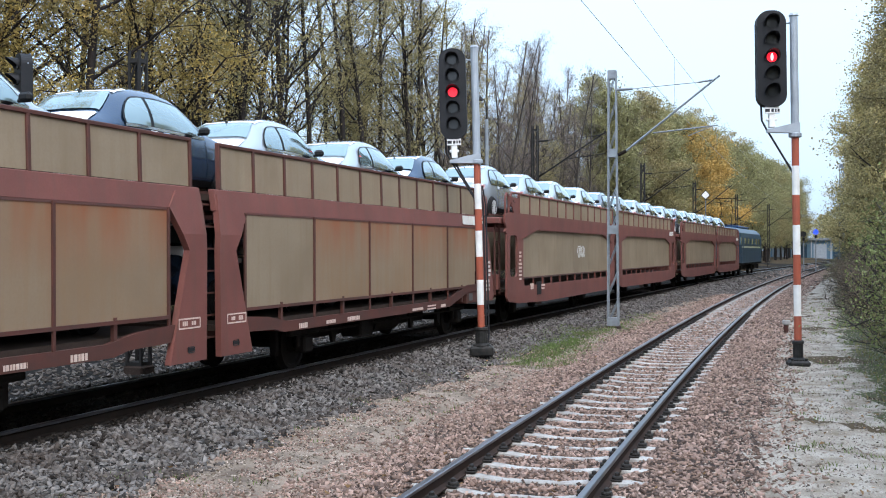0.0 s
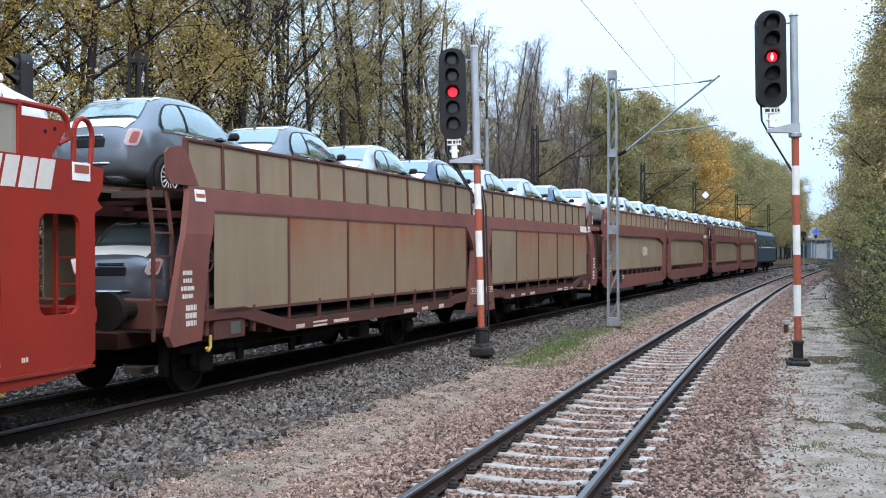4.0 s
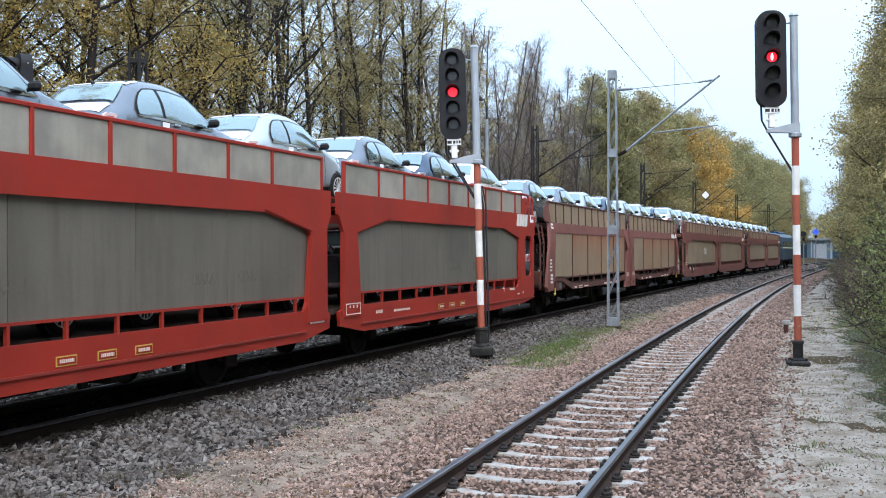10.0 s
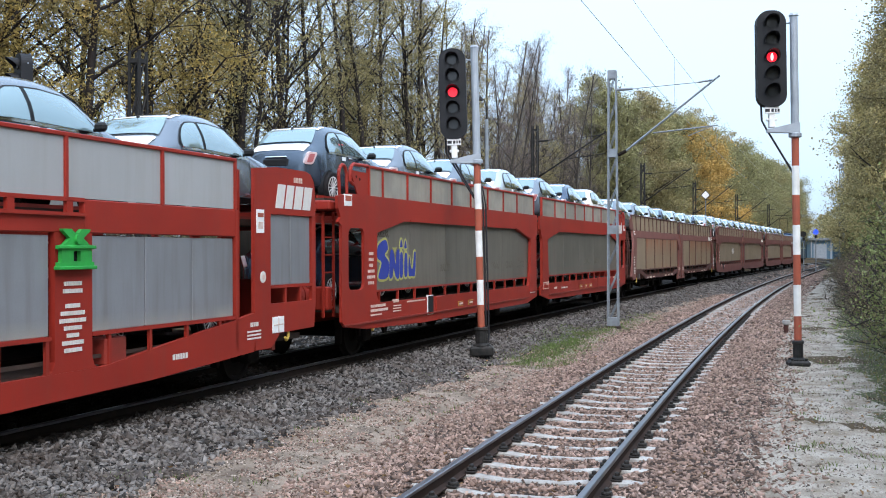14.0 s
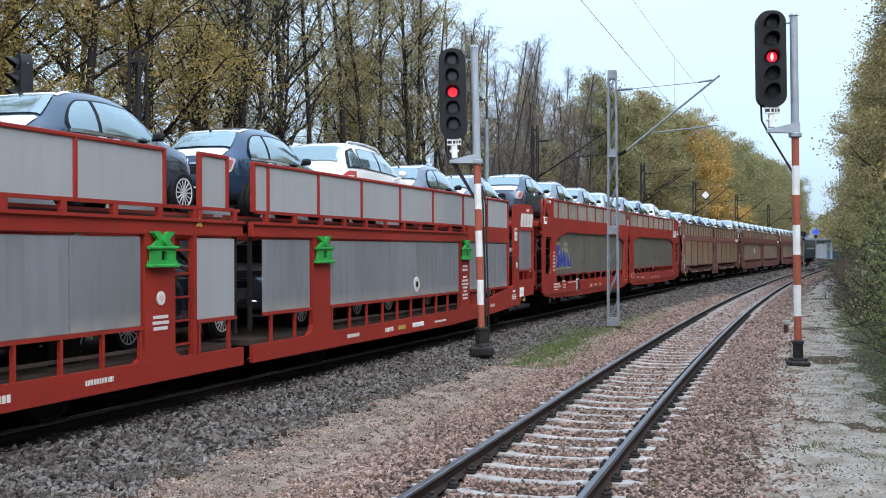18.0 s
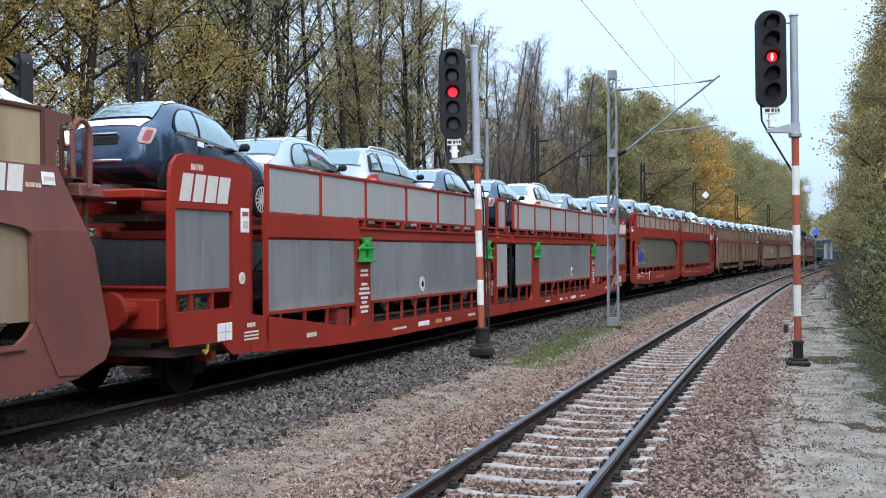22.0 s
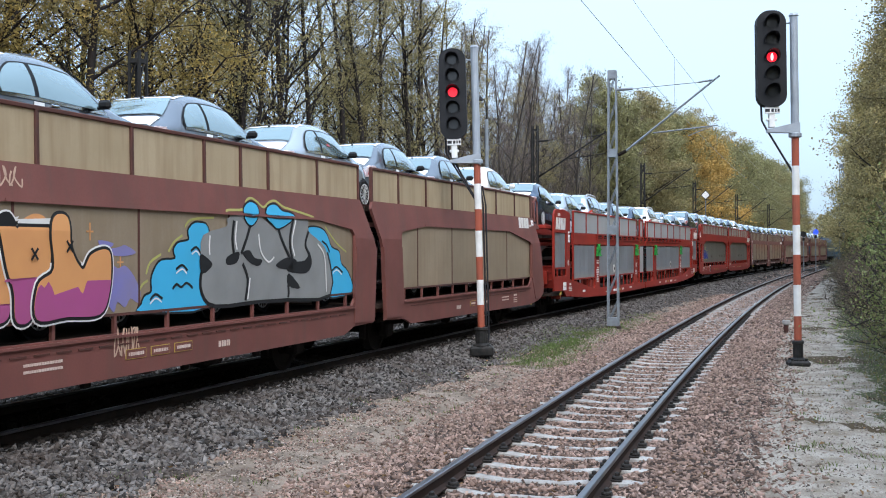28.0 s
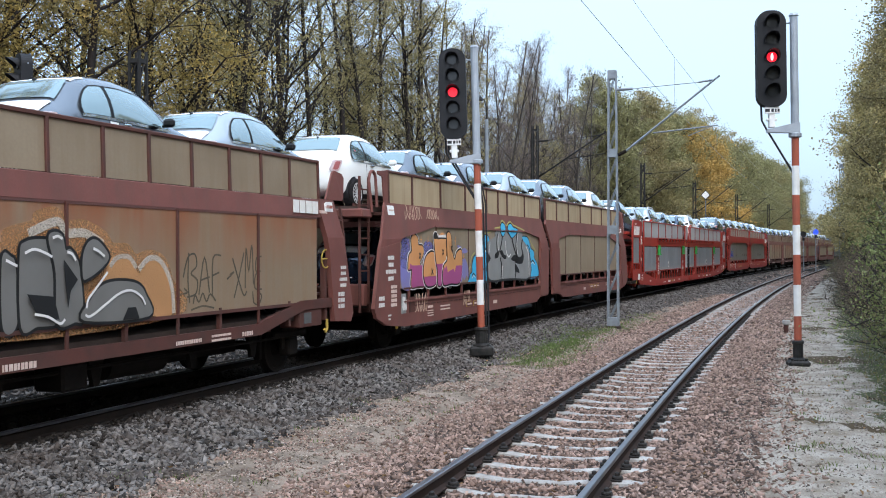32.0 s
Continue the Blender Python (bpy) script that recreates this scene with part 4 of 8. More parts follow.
def lean_in(unit, knee=1.95, stop=2.68, slope=0.14):
    """Above the knee the brown wagons' sides lean inwards; what stands on them moves in with them."""
    for ob in unit.children_recursive:
        if ob.type != "MESH" or ob.name.split(".")[0] in ("wheelset", "side_panel", "panel_seam", "far_side_panel"):
            continue
        zs, ys = [v.co.z for v in ob.data.vertices], [abs(v.co.y) for v in ob.data.vertices]
        if max(zs) <= knee or min(ys) < 1.25 or (ob.name.startswith("graffiti") and min(ys) < 1.47):
            continue
        bm = bmesh.new()
        bm.from_mesh(ob.data)
        if min(zs) < knee - 0.02:
            bmesh.ops.bisect_plane(bm, geom=bm.verts[:] + bm.edges[:] + bm.faces[:], plane_co=(0, 0, knee), plane_no=(0, 0, 1))
        for v in bm.verts:
            v.co.y -= math.copysign(slope * min(max(v.co.z - knee, 0.0), stop - knee), v.co.y)
        bm.to_mesh(ob.data)
        bm.free()


BROWN_OPEN = "rusty brown car-carrier wagon unit with beige side panels, loaded with cars"
BROWN_ARCH = "faded brown car-carrier wagon unit with beige panels in a chamfered frame"
RED_ARCH = "bright red car-carrier wagon unit with dirty grey panels and black-framed slots"
RED_LIFT = "red car-carrier wagon unit with silver panels and green deck lifts"
UNITS = {}
UNITS["A1"] = arched_unit(124.5, 136.2, True, M_BROWN, M_BROWN_DARK, M_BEIGE, M_BEIGE, BROWN_ARCH, True, n_up=12)
UNITS["A2"] = arched_unit(110.5, 124.2, False, M_BROWN, M_BROWN_DARK, M_BEIGE, M_BEIGE, BROWN_ARCH, True, n_up=12)
UNITS["B1"] = arched_unit(94.5, 108.7, True, M_BROWN, M_BROWN_DARK, M_BEIGE, M_BEIGE, BROWN_ARCH, True, n_up=12)
UNITS["B2"] = arched_unit(80.2, 94.2, False, M_BROWN, M_BROWN_DARK, M_BEIGE, M_BEIGE, BROWN_ARCH, True, n_up=12)
UNITS["C1"] = open_frame_unit(66.6, 79.2, True, M_BROWN, M_BROWN_DARK, M_BEIGE, M_BEIGE, BROWN_OPEN, rust=(0, 1, 2, 3))
UNITS["C2"] = open_frame_unit(53.6, 66.3, False, M_BROWN, M_BROWN_DARK, M_BEIGE, M_BEIGE, BROWN_OPEN, rust=(1, 2, 3, 4))
UNITS["D1"] = arched_unit(39.5, 52.3, True, M_RED, M_RED, M_GREYPANEL, M_UPGREY, RED_ARCH, True)
UNITS["D2"] = arched_unit(26.35, 39.35, False, M_RED, M_RED, M_GREYPANEL, M_UPGREY, RED_ARCH, True)
UNITS["E1"] = lift_unit(10.1, 25.5, True, RED_LIFT)
UNITS["E2"] = lift_unit(-5.42, 9.8, False, RED_LIFT)
UNITS["F1"] = arched_unit(-18.3, -6.65, True, M_BROWN, M_BROWN_DARK, M_BEIGE, M_TAN, BROWN_ARCH, False, n_up=8, slots=9)
UNITS["F2"] = arched_unit(-31.3, -18.6, False, M_BROWN, M_BROWN_DARK, M_BEIGE, M_TAN, BROWN_ARCH, False, n_up=8, slots=9)
UNITS["G1"] = open_frame_unit(-44.9, -32.2, True, M_BROWN, M_BROWN_DARK, M_BEIGE, M_BEIGE, BROWN_OPEN, rust=(0, 1, 2, 3, 4))
UNITS["G2"] = open_frame_unit(-57.9, -45.2, False, M_BROWN, M_BROWN_DARK, M_BEIGE, M_BEIGE, BROWN_OPEN)


# ---- the cars on the decks ----
def paint(name, color, metal=0.3):
    return mat(name, color, 0.2, metal, scale=2.0, amount=0.12, fine=0.08, fine_scale=200, coat=0.8)


M_NAVY = paint("dark_blue_car_paint", (0.026, 0.052, 0.1), 0.5)
M_GREY = paint("slate_grey_car_paint", (0.15, 0.172, 0.205), 0.5)
M_SLATE = paint("slate_blue_car_paint", (0.05, 0.074, 0.108), 0.5)
M_LIGHTSILVER = paint("silver_car_paint", (0.37, 0.41, 0.46), 0.45)
M_PALEBLUE = paint("pale_blue_car_paint", (0.42, 0.47, 0.5), 0.4)
M_WHITECAR = paint("white_car_paint", (0.78, 0.78, 0.76), 0.0)
M_GLASS = mat("tinted_car_glass", (0.215, 0.295, 0.31), 0.04, 0.55, amount=0.0, coat=1.0)
M_GLASS.node_tree.nodes["Principled BSDF"].inputs["Specular IOR Level"].default_value = 0.9
M_TRIM = mat("black_plastic_trim", (0.01, 0.0105, 0.012), 0.6, scale=10, amount=0.3)
M_CHROME = mat("chrome_trim", (0.7, 0.72, 0.74), 0.12, 1.0, amount=0.0)
M_FILM = mat("white_protective_film", (0.8, 0.81, 0.82), 0.35, dark=(0.68, 0.69, 0.7), scale=6, amount=0.4)
M_ALLOY = mat("silver_alloy_rim", (0.6, 0.6, 0.6), 0.35, 0.15, scale=20, amount=0.3, dark=(0.2, 0.2, 0.2))
M_LAMPRED = mat("red_tail_lamp", (0.5, 0.06, 0.05), 0.15, amount=0.2, scale=40, coat=0.8)
M_LAMPPINK = mat("pink_tinted_lamp_lens", (0.5, 0.17, 0.18), 0.15, amount=0.2, scale=40, coat=0.8)
M_LAMPRIM = mat("clear_lamp_glass", (0.72, 0.58, 0.6), 0.1, amount=0.1, coat=0.8)

# stations from tail to nose: x, underside, half width, waist height, roof height, roof half width
SMALL = [(-1.77, 0.40, 0.38, 0.62, 0.66, 0.30), (-1.745, 0.34, 0.53, 0.74, 0.80, 0.43), (-1.685, 0.30, 0.64, 0.845, 0.935, 0.51), (-1.58, 0.26, 0.72, 0.90, 1.03, 0.565), (-1.46, 0.22, 0.762, 0.918, 1.085, 0.585), (-1.34, 0.2, 0.784, 0.925, 1.205, 0.58),
         (-1.18, 0.2, 0.80, 0.930, 1.35, 0.572), (-1.0, 0.19, 0.81, 0.935, 1.435, 0.572), (-0.75, 0.19, 0.814, 0.935, 1.482, 0.577), (-0.35, 0.19, 0.814, 0.930, 1.505, 0.58), (0.08, 0.19, 0.814, 0.920, 1.478, 0.57), (0.39, 0.19, 0.812, 0.915, 1.385, 0.565),
         (0.69, 0.19, 0.81, 0.910, 1.18, 0.585), (0.94, 0.2, 0.80, 0.93, 0.995, 0.62), (1.3, 0.2, 0.78, 0.88, 0.93, 0.62), (1.5, 0.22, 0.725, 0.79, 0.84, 0.57), (1.66, 0.26, 0.62, 0.66, 0.71, 0.47), (1.75, 0.3, 0.46, 0.54, 0.58, 0.36)]
TALL = [(-2.03, 0.4, 0.62, 0.7, 0.76, 0.5), (-2.0, 0.34, 0.74, 0.86, 0.94, 0.58), (-1.93, 0.3, 0.81, 0.97, 1.06, 0.62), (-1.82, 0.26, 0.845, 1.02, 1.2, 0.63), (-1.64, 0.25, 0.855, 1.03, 1.47, 0.625), (-1.35, 0.24, 0.86, 1.03, 1.575, 0.615),
        (-0.8, 0.24, 0.865, 1.02, 1.6, 0.61), (-0.1, 0.24, 0.865, 1.0, 1.595, 0.605), (0.22, 0.24, 0.865, 0.99, 1.545, 0.6), (0.54, 0.24, 0.862, 0.98, 1.4, 0.6), (0.88, 0.25, 0.86, 0.97, 1.14, 0.63), (1.1, 0.25, 0.85, 0.95, 1.02, 0.66),
        (1.6, 0.27, 0.83, 0.9, 0.95, 0.64), (1.85, 0.3, 0.77, 0.8, 0.85, 0.6), (1.98, 0.34, 0.68, 0.66, 0.71, 0.54), (2.04, 0.38, 0.58, 0.55, 0.6, 0.48)]


class Shell:
    """A car's outer skin as a smooth surface over x and the way round from sill (0) to roof middle (7)."""

    def __init__(self, table):
        self.t = np.array(table)

    def at(self, x, k, side=1, out=0.0):
        zb, w, belt, roof, wr = (float(np.interp(x, self.t[:, 0], self.t[:, i])) for i in range(1, 6))
        ring = [(0.0, zb), (w * 0.9, zb), (w * 0.985, zb + 0.12), (w, zb + 0.45 * (belt - zb)), (w * 0.965, belt), (wr, roof - 0.055 - 0.1 * max(0.0, roof - belt - 0.1)), (wr * 0.8, roof - 0.012), (0.0, roof)]
        i = min(int(k), 6)
        u = k - i
        belly = 0.04 * math.sin(math.pi * u) * min(1.0, max(0.0, roof - belt) / 0.4) if i == 4 else 0.0
        y, z = (ring[i][0] + (ring[i + 1][0] - ring[i][0]) * u + belly, ring[i][1] + (ring[i + 1][1] - ring[i][1]) * u)
        return Vector((x, side * (y + out * 0.8), z + out * (0.5 if k > 4 else 0.0)))

    def body(self):
        bm = bmesh.new()
        xs = []
        for a, b in zip(self.t[:-1, 0], self.t[1:, 0]):
            xs += [a, (a + b) / 2]
        xs.append(self.t[-1, 0])
        ks = [0, 1, 1.5, 2, 2.5, 3, 3.5, 4, 4.5, 5, 5.5, 6, 6.5, 7]
        around = [(k, 1) for k in ks] + [(k, -1) for k in ks[-2:0:-1]]
        rings = [[bm.verts.new(self.at(x, k, s)) for k, s in around] for x in xs]
        n = len(around)
        for p, q in zip(rings, rings[1:]):
            for i in range(n):
                bm.faces.new((p[i], p[(i + 1) % n], q[(i + 1) % n], q[i]))
        bm.faces.new(rings[0])
        bm.faces.new(rings[-1][::-1])
        for _ in range(2):
            bmesh.ops.smooth_vert(bm, verts=bm.verts, factor=0.35, use_axis_x=True, use_axis_y=True, use_axis_z=True)
        bmesh.ops.recalc_face_normals(bm, faces=bm.faces)
        return bm

    def patch(self, lines, side, out=0.006, n=8):
        """A skin patch between rows k, each with its own x range: [(k, x0, x1), ...]."""
        bm = bmesh.new()
        rows = [[bm.verts.new(self.at(x0 + (x1 - x0) * i / n, k, side, out)) for i in range(n + 1)] for k, x0, x1 in lines]
        for p, q in zip(rows, rows[1:]):
            for i in range(n):
                bm.faces.new((p[i], p[i + 1], q[i + 1], q[i]))
        return bm

    def cross(self, x0, x1, k, out=0.008, n=6, k1=None):
        """A pane across the car from side to side, between two x; k to k1: where its edges run."""
        bm = bmesh.new()
        rows = []
        for i in range(n + 1):
            x = x0 + (x1 - x0) * i / n
            ks = np.linspace(k + ((k if k1 is None else k1) - k) * (i / n) ** 2, 7, 5)
            rows.append([bm.verts.new(self.at(x, float(q), -1, out)) for q in ks] + [bm.verts.new(self.at(x, float(q), 1, out)) for q in ks[-2::-1]])
        for p, q in zip(rows, rows[1:]):
            for i in range(len(p) - 1):
                bm.faces.new((p[i], p[i + 1], q[i + 1], q[i]))
        return bm


def wheel_meshes(r):
    bm = bmesh.new()
    lathe(bm, [(r - 0.1, -0.085), (r - 0.03, -0.09), (r, -0.06), (r, 0.06), (r - 0.03, 0.09), (r - 0.1, 0.085)], 24, "y")
    tyre = bpy.data.meshes.new("tyre")
    bm.to_mesh(tyre)
    bm.free()
    tyre.materials.append(M_BLACK)
    bm = bmesh.new()
    lathe(bm, [(r - 0.1, 0.06), (r - 0.085, 0.092), (r - 0.1, 0.094), (r - 0.115, 0.07), (0.05, 0.065), (0.045, 0.085), (0.01, 0.09)], 24, "y")
    for i in range(14):
        a = 2 * math.pi * i / 14
        rod(bm, (0.04 * math.cos(a), 0.082, 0.04 * math.sin(a)), ((r - 0.1) * math.cos(a), 0.084, (r - 0.1) * math.sin(a)), 0.012, 0.012, 5)
    rim = bpy.data.meshes.new("rim")
    bm.to_mesh(rim)
    bm.free()
    rim.materials.append(M_ALLOY)
    return tyre, rim


def ellipsoid(bm, c, r, n=10):
    bmesh.ops.create_uvsphere(bm, u_segments=n, v_segments=n // 2 + 2, radius=1.0, matrix=Matrix.Translation(c) @ Matrix.Diagonal((*r, 1)))
    return bm


def build_car(kind, paint_mat, label):
    tall = kind == "tall"
    sh = Shell(TALL if tall else SMALL)
    car = tagged(new("compact_suv" if tall else "small_hatchback"), label, "car", "new cars on the wagon decks")
    part("body", sh.body(), paint_mat, car, smooth=True)
    for s in (-1, 1):
        if tall:
            part("window_frame", sh.patch([(4.07, -1.22, 0.74), (4.5, -1.22, 0.58), (4.93, -1.13, 0.31)], s, 0.003, 12), M_TRIM, car, "black window surround")
            part("pillar_trim", sh.patch([(4.04, -1.8, -1.26), (4.5, -1.76, -1.26), (4.93, -1.6, -1.28)], s, 0.003), M_TRIM, car, "black pillar round the rear side window")
            part("rear_side_window", sh.patch([(4.12, -1.72, -1.3), (4.5, -1.66, -1.32), (4.88, -1.52, -1.36)], s), M_GLASS, car)
            part("rear_door_window", sh.patch([(4.1, -1.19, -0.34), (4.5, -1.19, -0.34), (4.9, -1.11, -0.34)], s), M_GLASS, car)
            part("door_window", sh.patch([(4.1, -0.26, 0.71), (4.5, -0.26, 0.55), (4.9, -0.26, 0.29)], s), M_GLASS, car)
            bm = bmesh.new()
            tube(bm, [tuple(sh.at(x, 5.3, s)) for x in (-1.45,)] + [tuple(sh.at(x, 5.35, s) + Vector((0, 0, 0.06))) for x in (-1.3, -0.6, 0.1)] + [tuple(sh.at(0.35, 5.3, s))], 0.022)
            part("roof_rail", bm, M_ALLOY, car)
        else:
            part("window_frame", sh.patch([(4.012, -1.2, 0.61), (4.25, -1.222, 0.53), (4.5, -1.19, 0.42), (4.71, -1.1, 0.305), (4.84, -1.0, 0.23), (4.915, -0.91, 0.175)], s, 0.003, 12), M_TRIM, car, "black window surround")
            part("quarter_window", sh.patch([(4.03, -1.17, -0.665), (4.25, -1.19, -0.665), (4.5, -1.155, -0.665), (4.7, -1.065, -0.665), (4.8, -0.985, -0.665), (4.87, -0.9, -0.675)], s), M_GLASS, car, smooth=True)
            part("door_window", sh.patch([(4.03, -0.595, 0.57), (4.25, -0.595, 0.48), (4.5, -0.595, 0.38), (4.7, -0.595, 0.265), (4.87, -0.595, 0.15)], s), M_GLASS, car, smooth=True)
            part("belt_trim", sh.patch([(3.93, -1.2, 0.62), (4.01, -1.2, 0.61)], s, 0.009), M_CHROME, car, "bright trim along the window line")
            part("door_seam", sh.patch([(2.2, -0.635, -0.62), (3.0, -0.635, -0.62), (3.9, -0.625, -0.61)], s, 0.003, 2), M_TRIM, car)
            part("door_seam", sh.patch([(2.2, 0.64, 0.655), (3.0, 0.66, 0.675), (3.9, 0.64, 0.655)], s, 0.003, 2), M_TRIM, car)
        wx = 1.25 if tall else 1.15
        bm = bmesh.new()
        ym = s * (0.965 if tall else 0.905)
        xm, zm = (0.42, 0.985) if not tall else (0.5, 1.06)
        box(bm, xm - 0.045, xm + 0.055, ym - 0.085, ym + 0.085, zm - 0.055, zm + 0.06, 0.035)
        rod(bm, (0.44, s * 0.8, 0.95), (0.42, ym, 0.97), 0.025, 0.025, 6)
        part("wing_mirror", bm, M_WHITECAR if paint_mat is M_WHITECAR else M_TRIM, car, "door mirror")
        r = 0.33 if tall else 0.29
        tyre, rim = WHEEL_SETS[kind]
        for x in (-wx, wx):
            bm = bmesh.new()
            yo = s * (float(np.interp(x, sh.t[:, 0], sh.t[:, 2])) + 0.006)
            lathe(bm, [(r + 0.035, yo - s * 0.12), (r + 0.035, yo - s * 0.012), (0.05, yo - s * 0.01)], 22, "y", (x, 0, r))
            part("wheel_arch", bm, M_TRIM, car)
            w = part("tyre", tyre, None, car, "black tyre", m=pose(x, yo - s * 0.055, r, 0, 0, 0 if s > 0 else 180))
            part("rim", rim, None, w, "silver alloy rim")
        if tall:
            tl = part("tail_lamp", sh.patch([(3.4, -1.99, -1.62), (3.65, -1.99, -1.52), (3.9, -1.96, -1.52)], s, 0.03), M_LAMPRED, car, "red tail lamp wrapping the corner", smooth=True)
            part("clear_lens", sh.patch([(3.58, -1.94, -1.66), (3.7, -1.94, -1.64)], s, 0.04), M_LAMPRIM, tl)
        else:
            at = pose(-1.665, s * 0.625, 0.8, 0, -14, -s * 54) @ pose(-0.022, 0, 0)
            tl = part("tail_lamp", plate(bmesh.new(), [(u + s * 0.3 * v, v) for u, v in rounded(-0.09, 0.09, -0.11, 0.11, 0.04)], [], -0.035, 0.035), M_LAMPRIM, car, "red tail lamp in a clear surround", m=at @ pose(0, 0, 0, 0, 0, 90))
            part("red_lens", plate(bmesh.new(), [(u + s * 0.3 * v, v) for u, v in rounded(-0.055, 0.052, -0.075, 0.08, 0.03)], [], -0.041, 0.041), M_LAMPPINK, tl)
            if paint_mat is not M_WHITECAR:
                part("door_edge_film", sh.patch([(3.72, -0.7, -0.53), (3.9, -0.69, -0.52)], s, 0.008, 3), M_FILM, car, "small white transport film tab")
                part("roof_corner_film", sh.patch([(5.6, -1.09, -0.84), (5.85, -1.1, -0.88)], s, 0.006, 4), M_FILM, car, "white transport film on the roof corner", smooth=True)
        bm = bmesh.new()
        box(bm, -0.42, -0.28, s * 0.80 - 0.02, s * 0.80 + 0.02, 0.86, 0.89, 0.008)
        part("door_handle", bm, M_CHROME, car)
        part("sill_trim", sh.patch([(1.2, -0.85, 0.85), (1.9, -0.85, 0.85)], s, 0.008), M_TRIM, car)
    if tall:
        part("rear_window", sh.cross(-1.83, -1.62, 5.2), M_GLASS, car, m=pose(-0.02, 0, 0.006))
        part("windscreen", sh.cross(0.28, 0.92, 5.3), M_GLASS, car)
    else:
        part("rear_window", sh.cross(-1.425, -1.12, 5.4, k1=5.85), M_GLASS, car, smooth=True, m=pose(-0.012, 0, 0.006))
        if paint_mat is not M_WHITECAR:
            part("tailgate_film", sh.cross(-1.665, -1.475, 5.3, 0.016, 8, k1=5.5), M_FILM, car, "white transport film across the tailgate", smooth=True)
            part("roof_edge_film", sh.cross(-1.1, -1.05, 5.8, 0.006, 3), M_FILM, car, "white transport film along the roof edge", smooth=True)
        part("windscreen", sh.cross(0.26, 0.86, 5.4), M_GLASS, car, smooth=True, m=pose(0.012, 0, 0.008))
    x0 = -2.05 if tall else -1.79
    bm = bmesh.new()
    if tall:
        box(bm, x0 - 0.01, x0 + 0.14, -0.6, 0.6, 0.42, 0.5, 0.02)
    else:
        tube(bm, [(-1.79 + 0.3 * abs(y / 0.7) ** 2.6, y, 0.45) for y in (-0.7, -0.62, -0.5, -0.36, -0.2, 0.0, 0.2, 0.36, 0.5, 0.62, 0.7)], 0.024, 8)
    part("bumper_strip", bm, M_TRIM if tall else M_CHROME, car, "bumper strip")
    bm = bmesh.new()
    box(bm, x0 + 0.012, x0 + 0.11, -0.25, 0.25, 0.66, 0.79, 0.015)
    part("plate_recess", bm, M_TRIM, car)
    bm = bmesh.new()
    box(bm, x0 + 0.02, x0 + 0.13, -0.22, 0.22, 0.805, 0.84, 0.014)
    part("tailgate_handle", bm, M_CHROME, car)
    bm = bmesh.new()
    rod(bm, (x0 + 0.22, 0.0, 0.98 if not tall else 1.1), (x0 + 0.24, -0.32, 0.995 if not tall else 1.12), 0.02, 0.012, 6)
    part("rear_wiper", bm, M_TRIM, car)
    bm = bmesh.new()
    xa = -1.12 if not tall else -1.3
    ellipsoid(bm, tuple(sh.at(xa, 7) + Vector((0, 0, 0.012))), (0.045, 0.02, 0.022), 8)
    rod(bm, tuple(sh.at(xa, 7)), tuple(sh.at(xa, 7) + Vector((-0.07, 0, 0.05))), 0.006, 0.004, 5)
    part("roof_aerial", bm, M_TRIM, car)
    return car


WHEEL_SETS = {"small": wheel_meshes(0.29), "tall": wheel_meshes(0.33)}
CAR_TYPES = {"n": ("small", M_NAVY, "dark blue small hatchback standing on a wagon deck"), "g": ("small", M_GREY, "slate grey small hatchback standing on a wagon deck"), "s": ("small", M_LIGHTSILVER, "silver small hatchback standing on a wagon deck"),
             "b": ("small", M_PALEBLUE, "pale blue small hatchback standing on a wagon deck"), "w": ("small", M_WHITECAR, "white small hatchback standing on a wagon deck"), "S": ("tall", M_LIGHTSILVER, "silver compact SUV with roof rails on a wagon deck"),
             "W": ("tall", M_WHITECAR, "white compact SUV with roof rails on a wagon deck")}
CAR_TYPES["d"] = ("small", M_SLATE, "slate-blue small hatchback standing on a wagon deck")
CAR_PROTOS = {}


def load(unit_key, kind, u, z, dip=0):
    """Puts a car on a deck; u is its middle along the train."""
    unit = UNITS[unit_key][0]
    for thing, mid, half, _ in MOVERS:
        if thing == unit:
            break
    local = pose(u - mid, 0, z, 0, dip, 0)
    if kind not in CAR_PROTOS:
        CAR_PROTOS[kind] = build_car(*CAR_TYPES[kind])
        car = CAR_PROTOS[kind]
    else:
        car = copy_thing(CAR_PROTOS[kind], Matrix())
    MOVERS.append((car, mid, half, local))


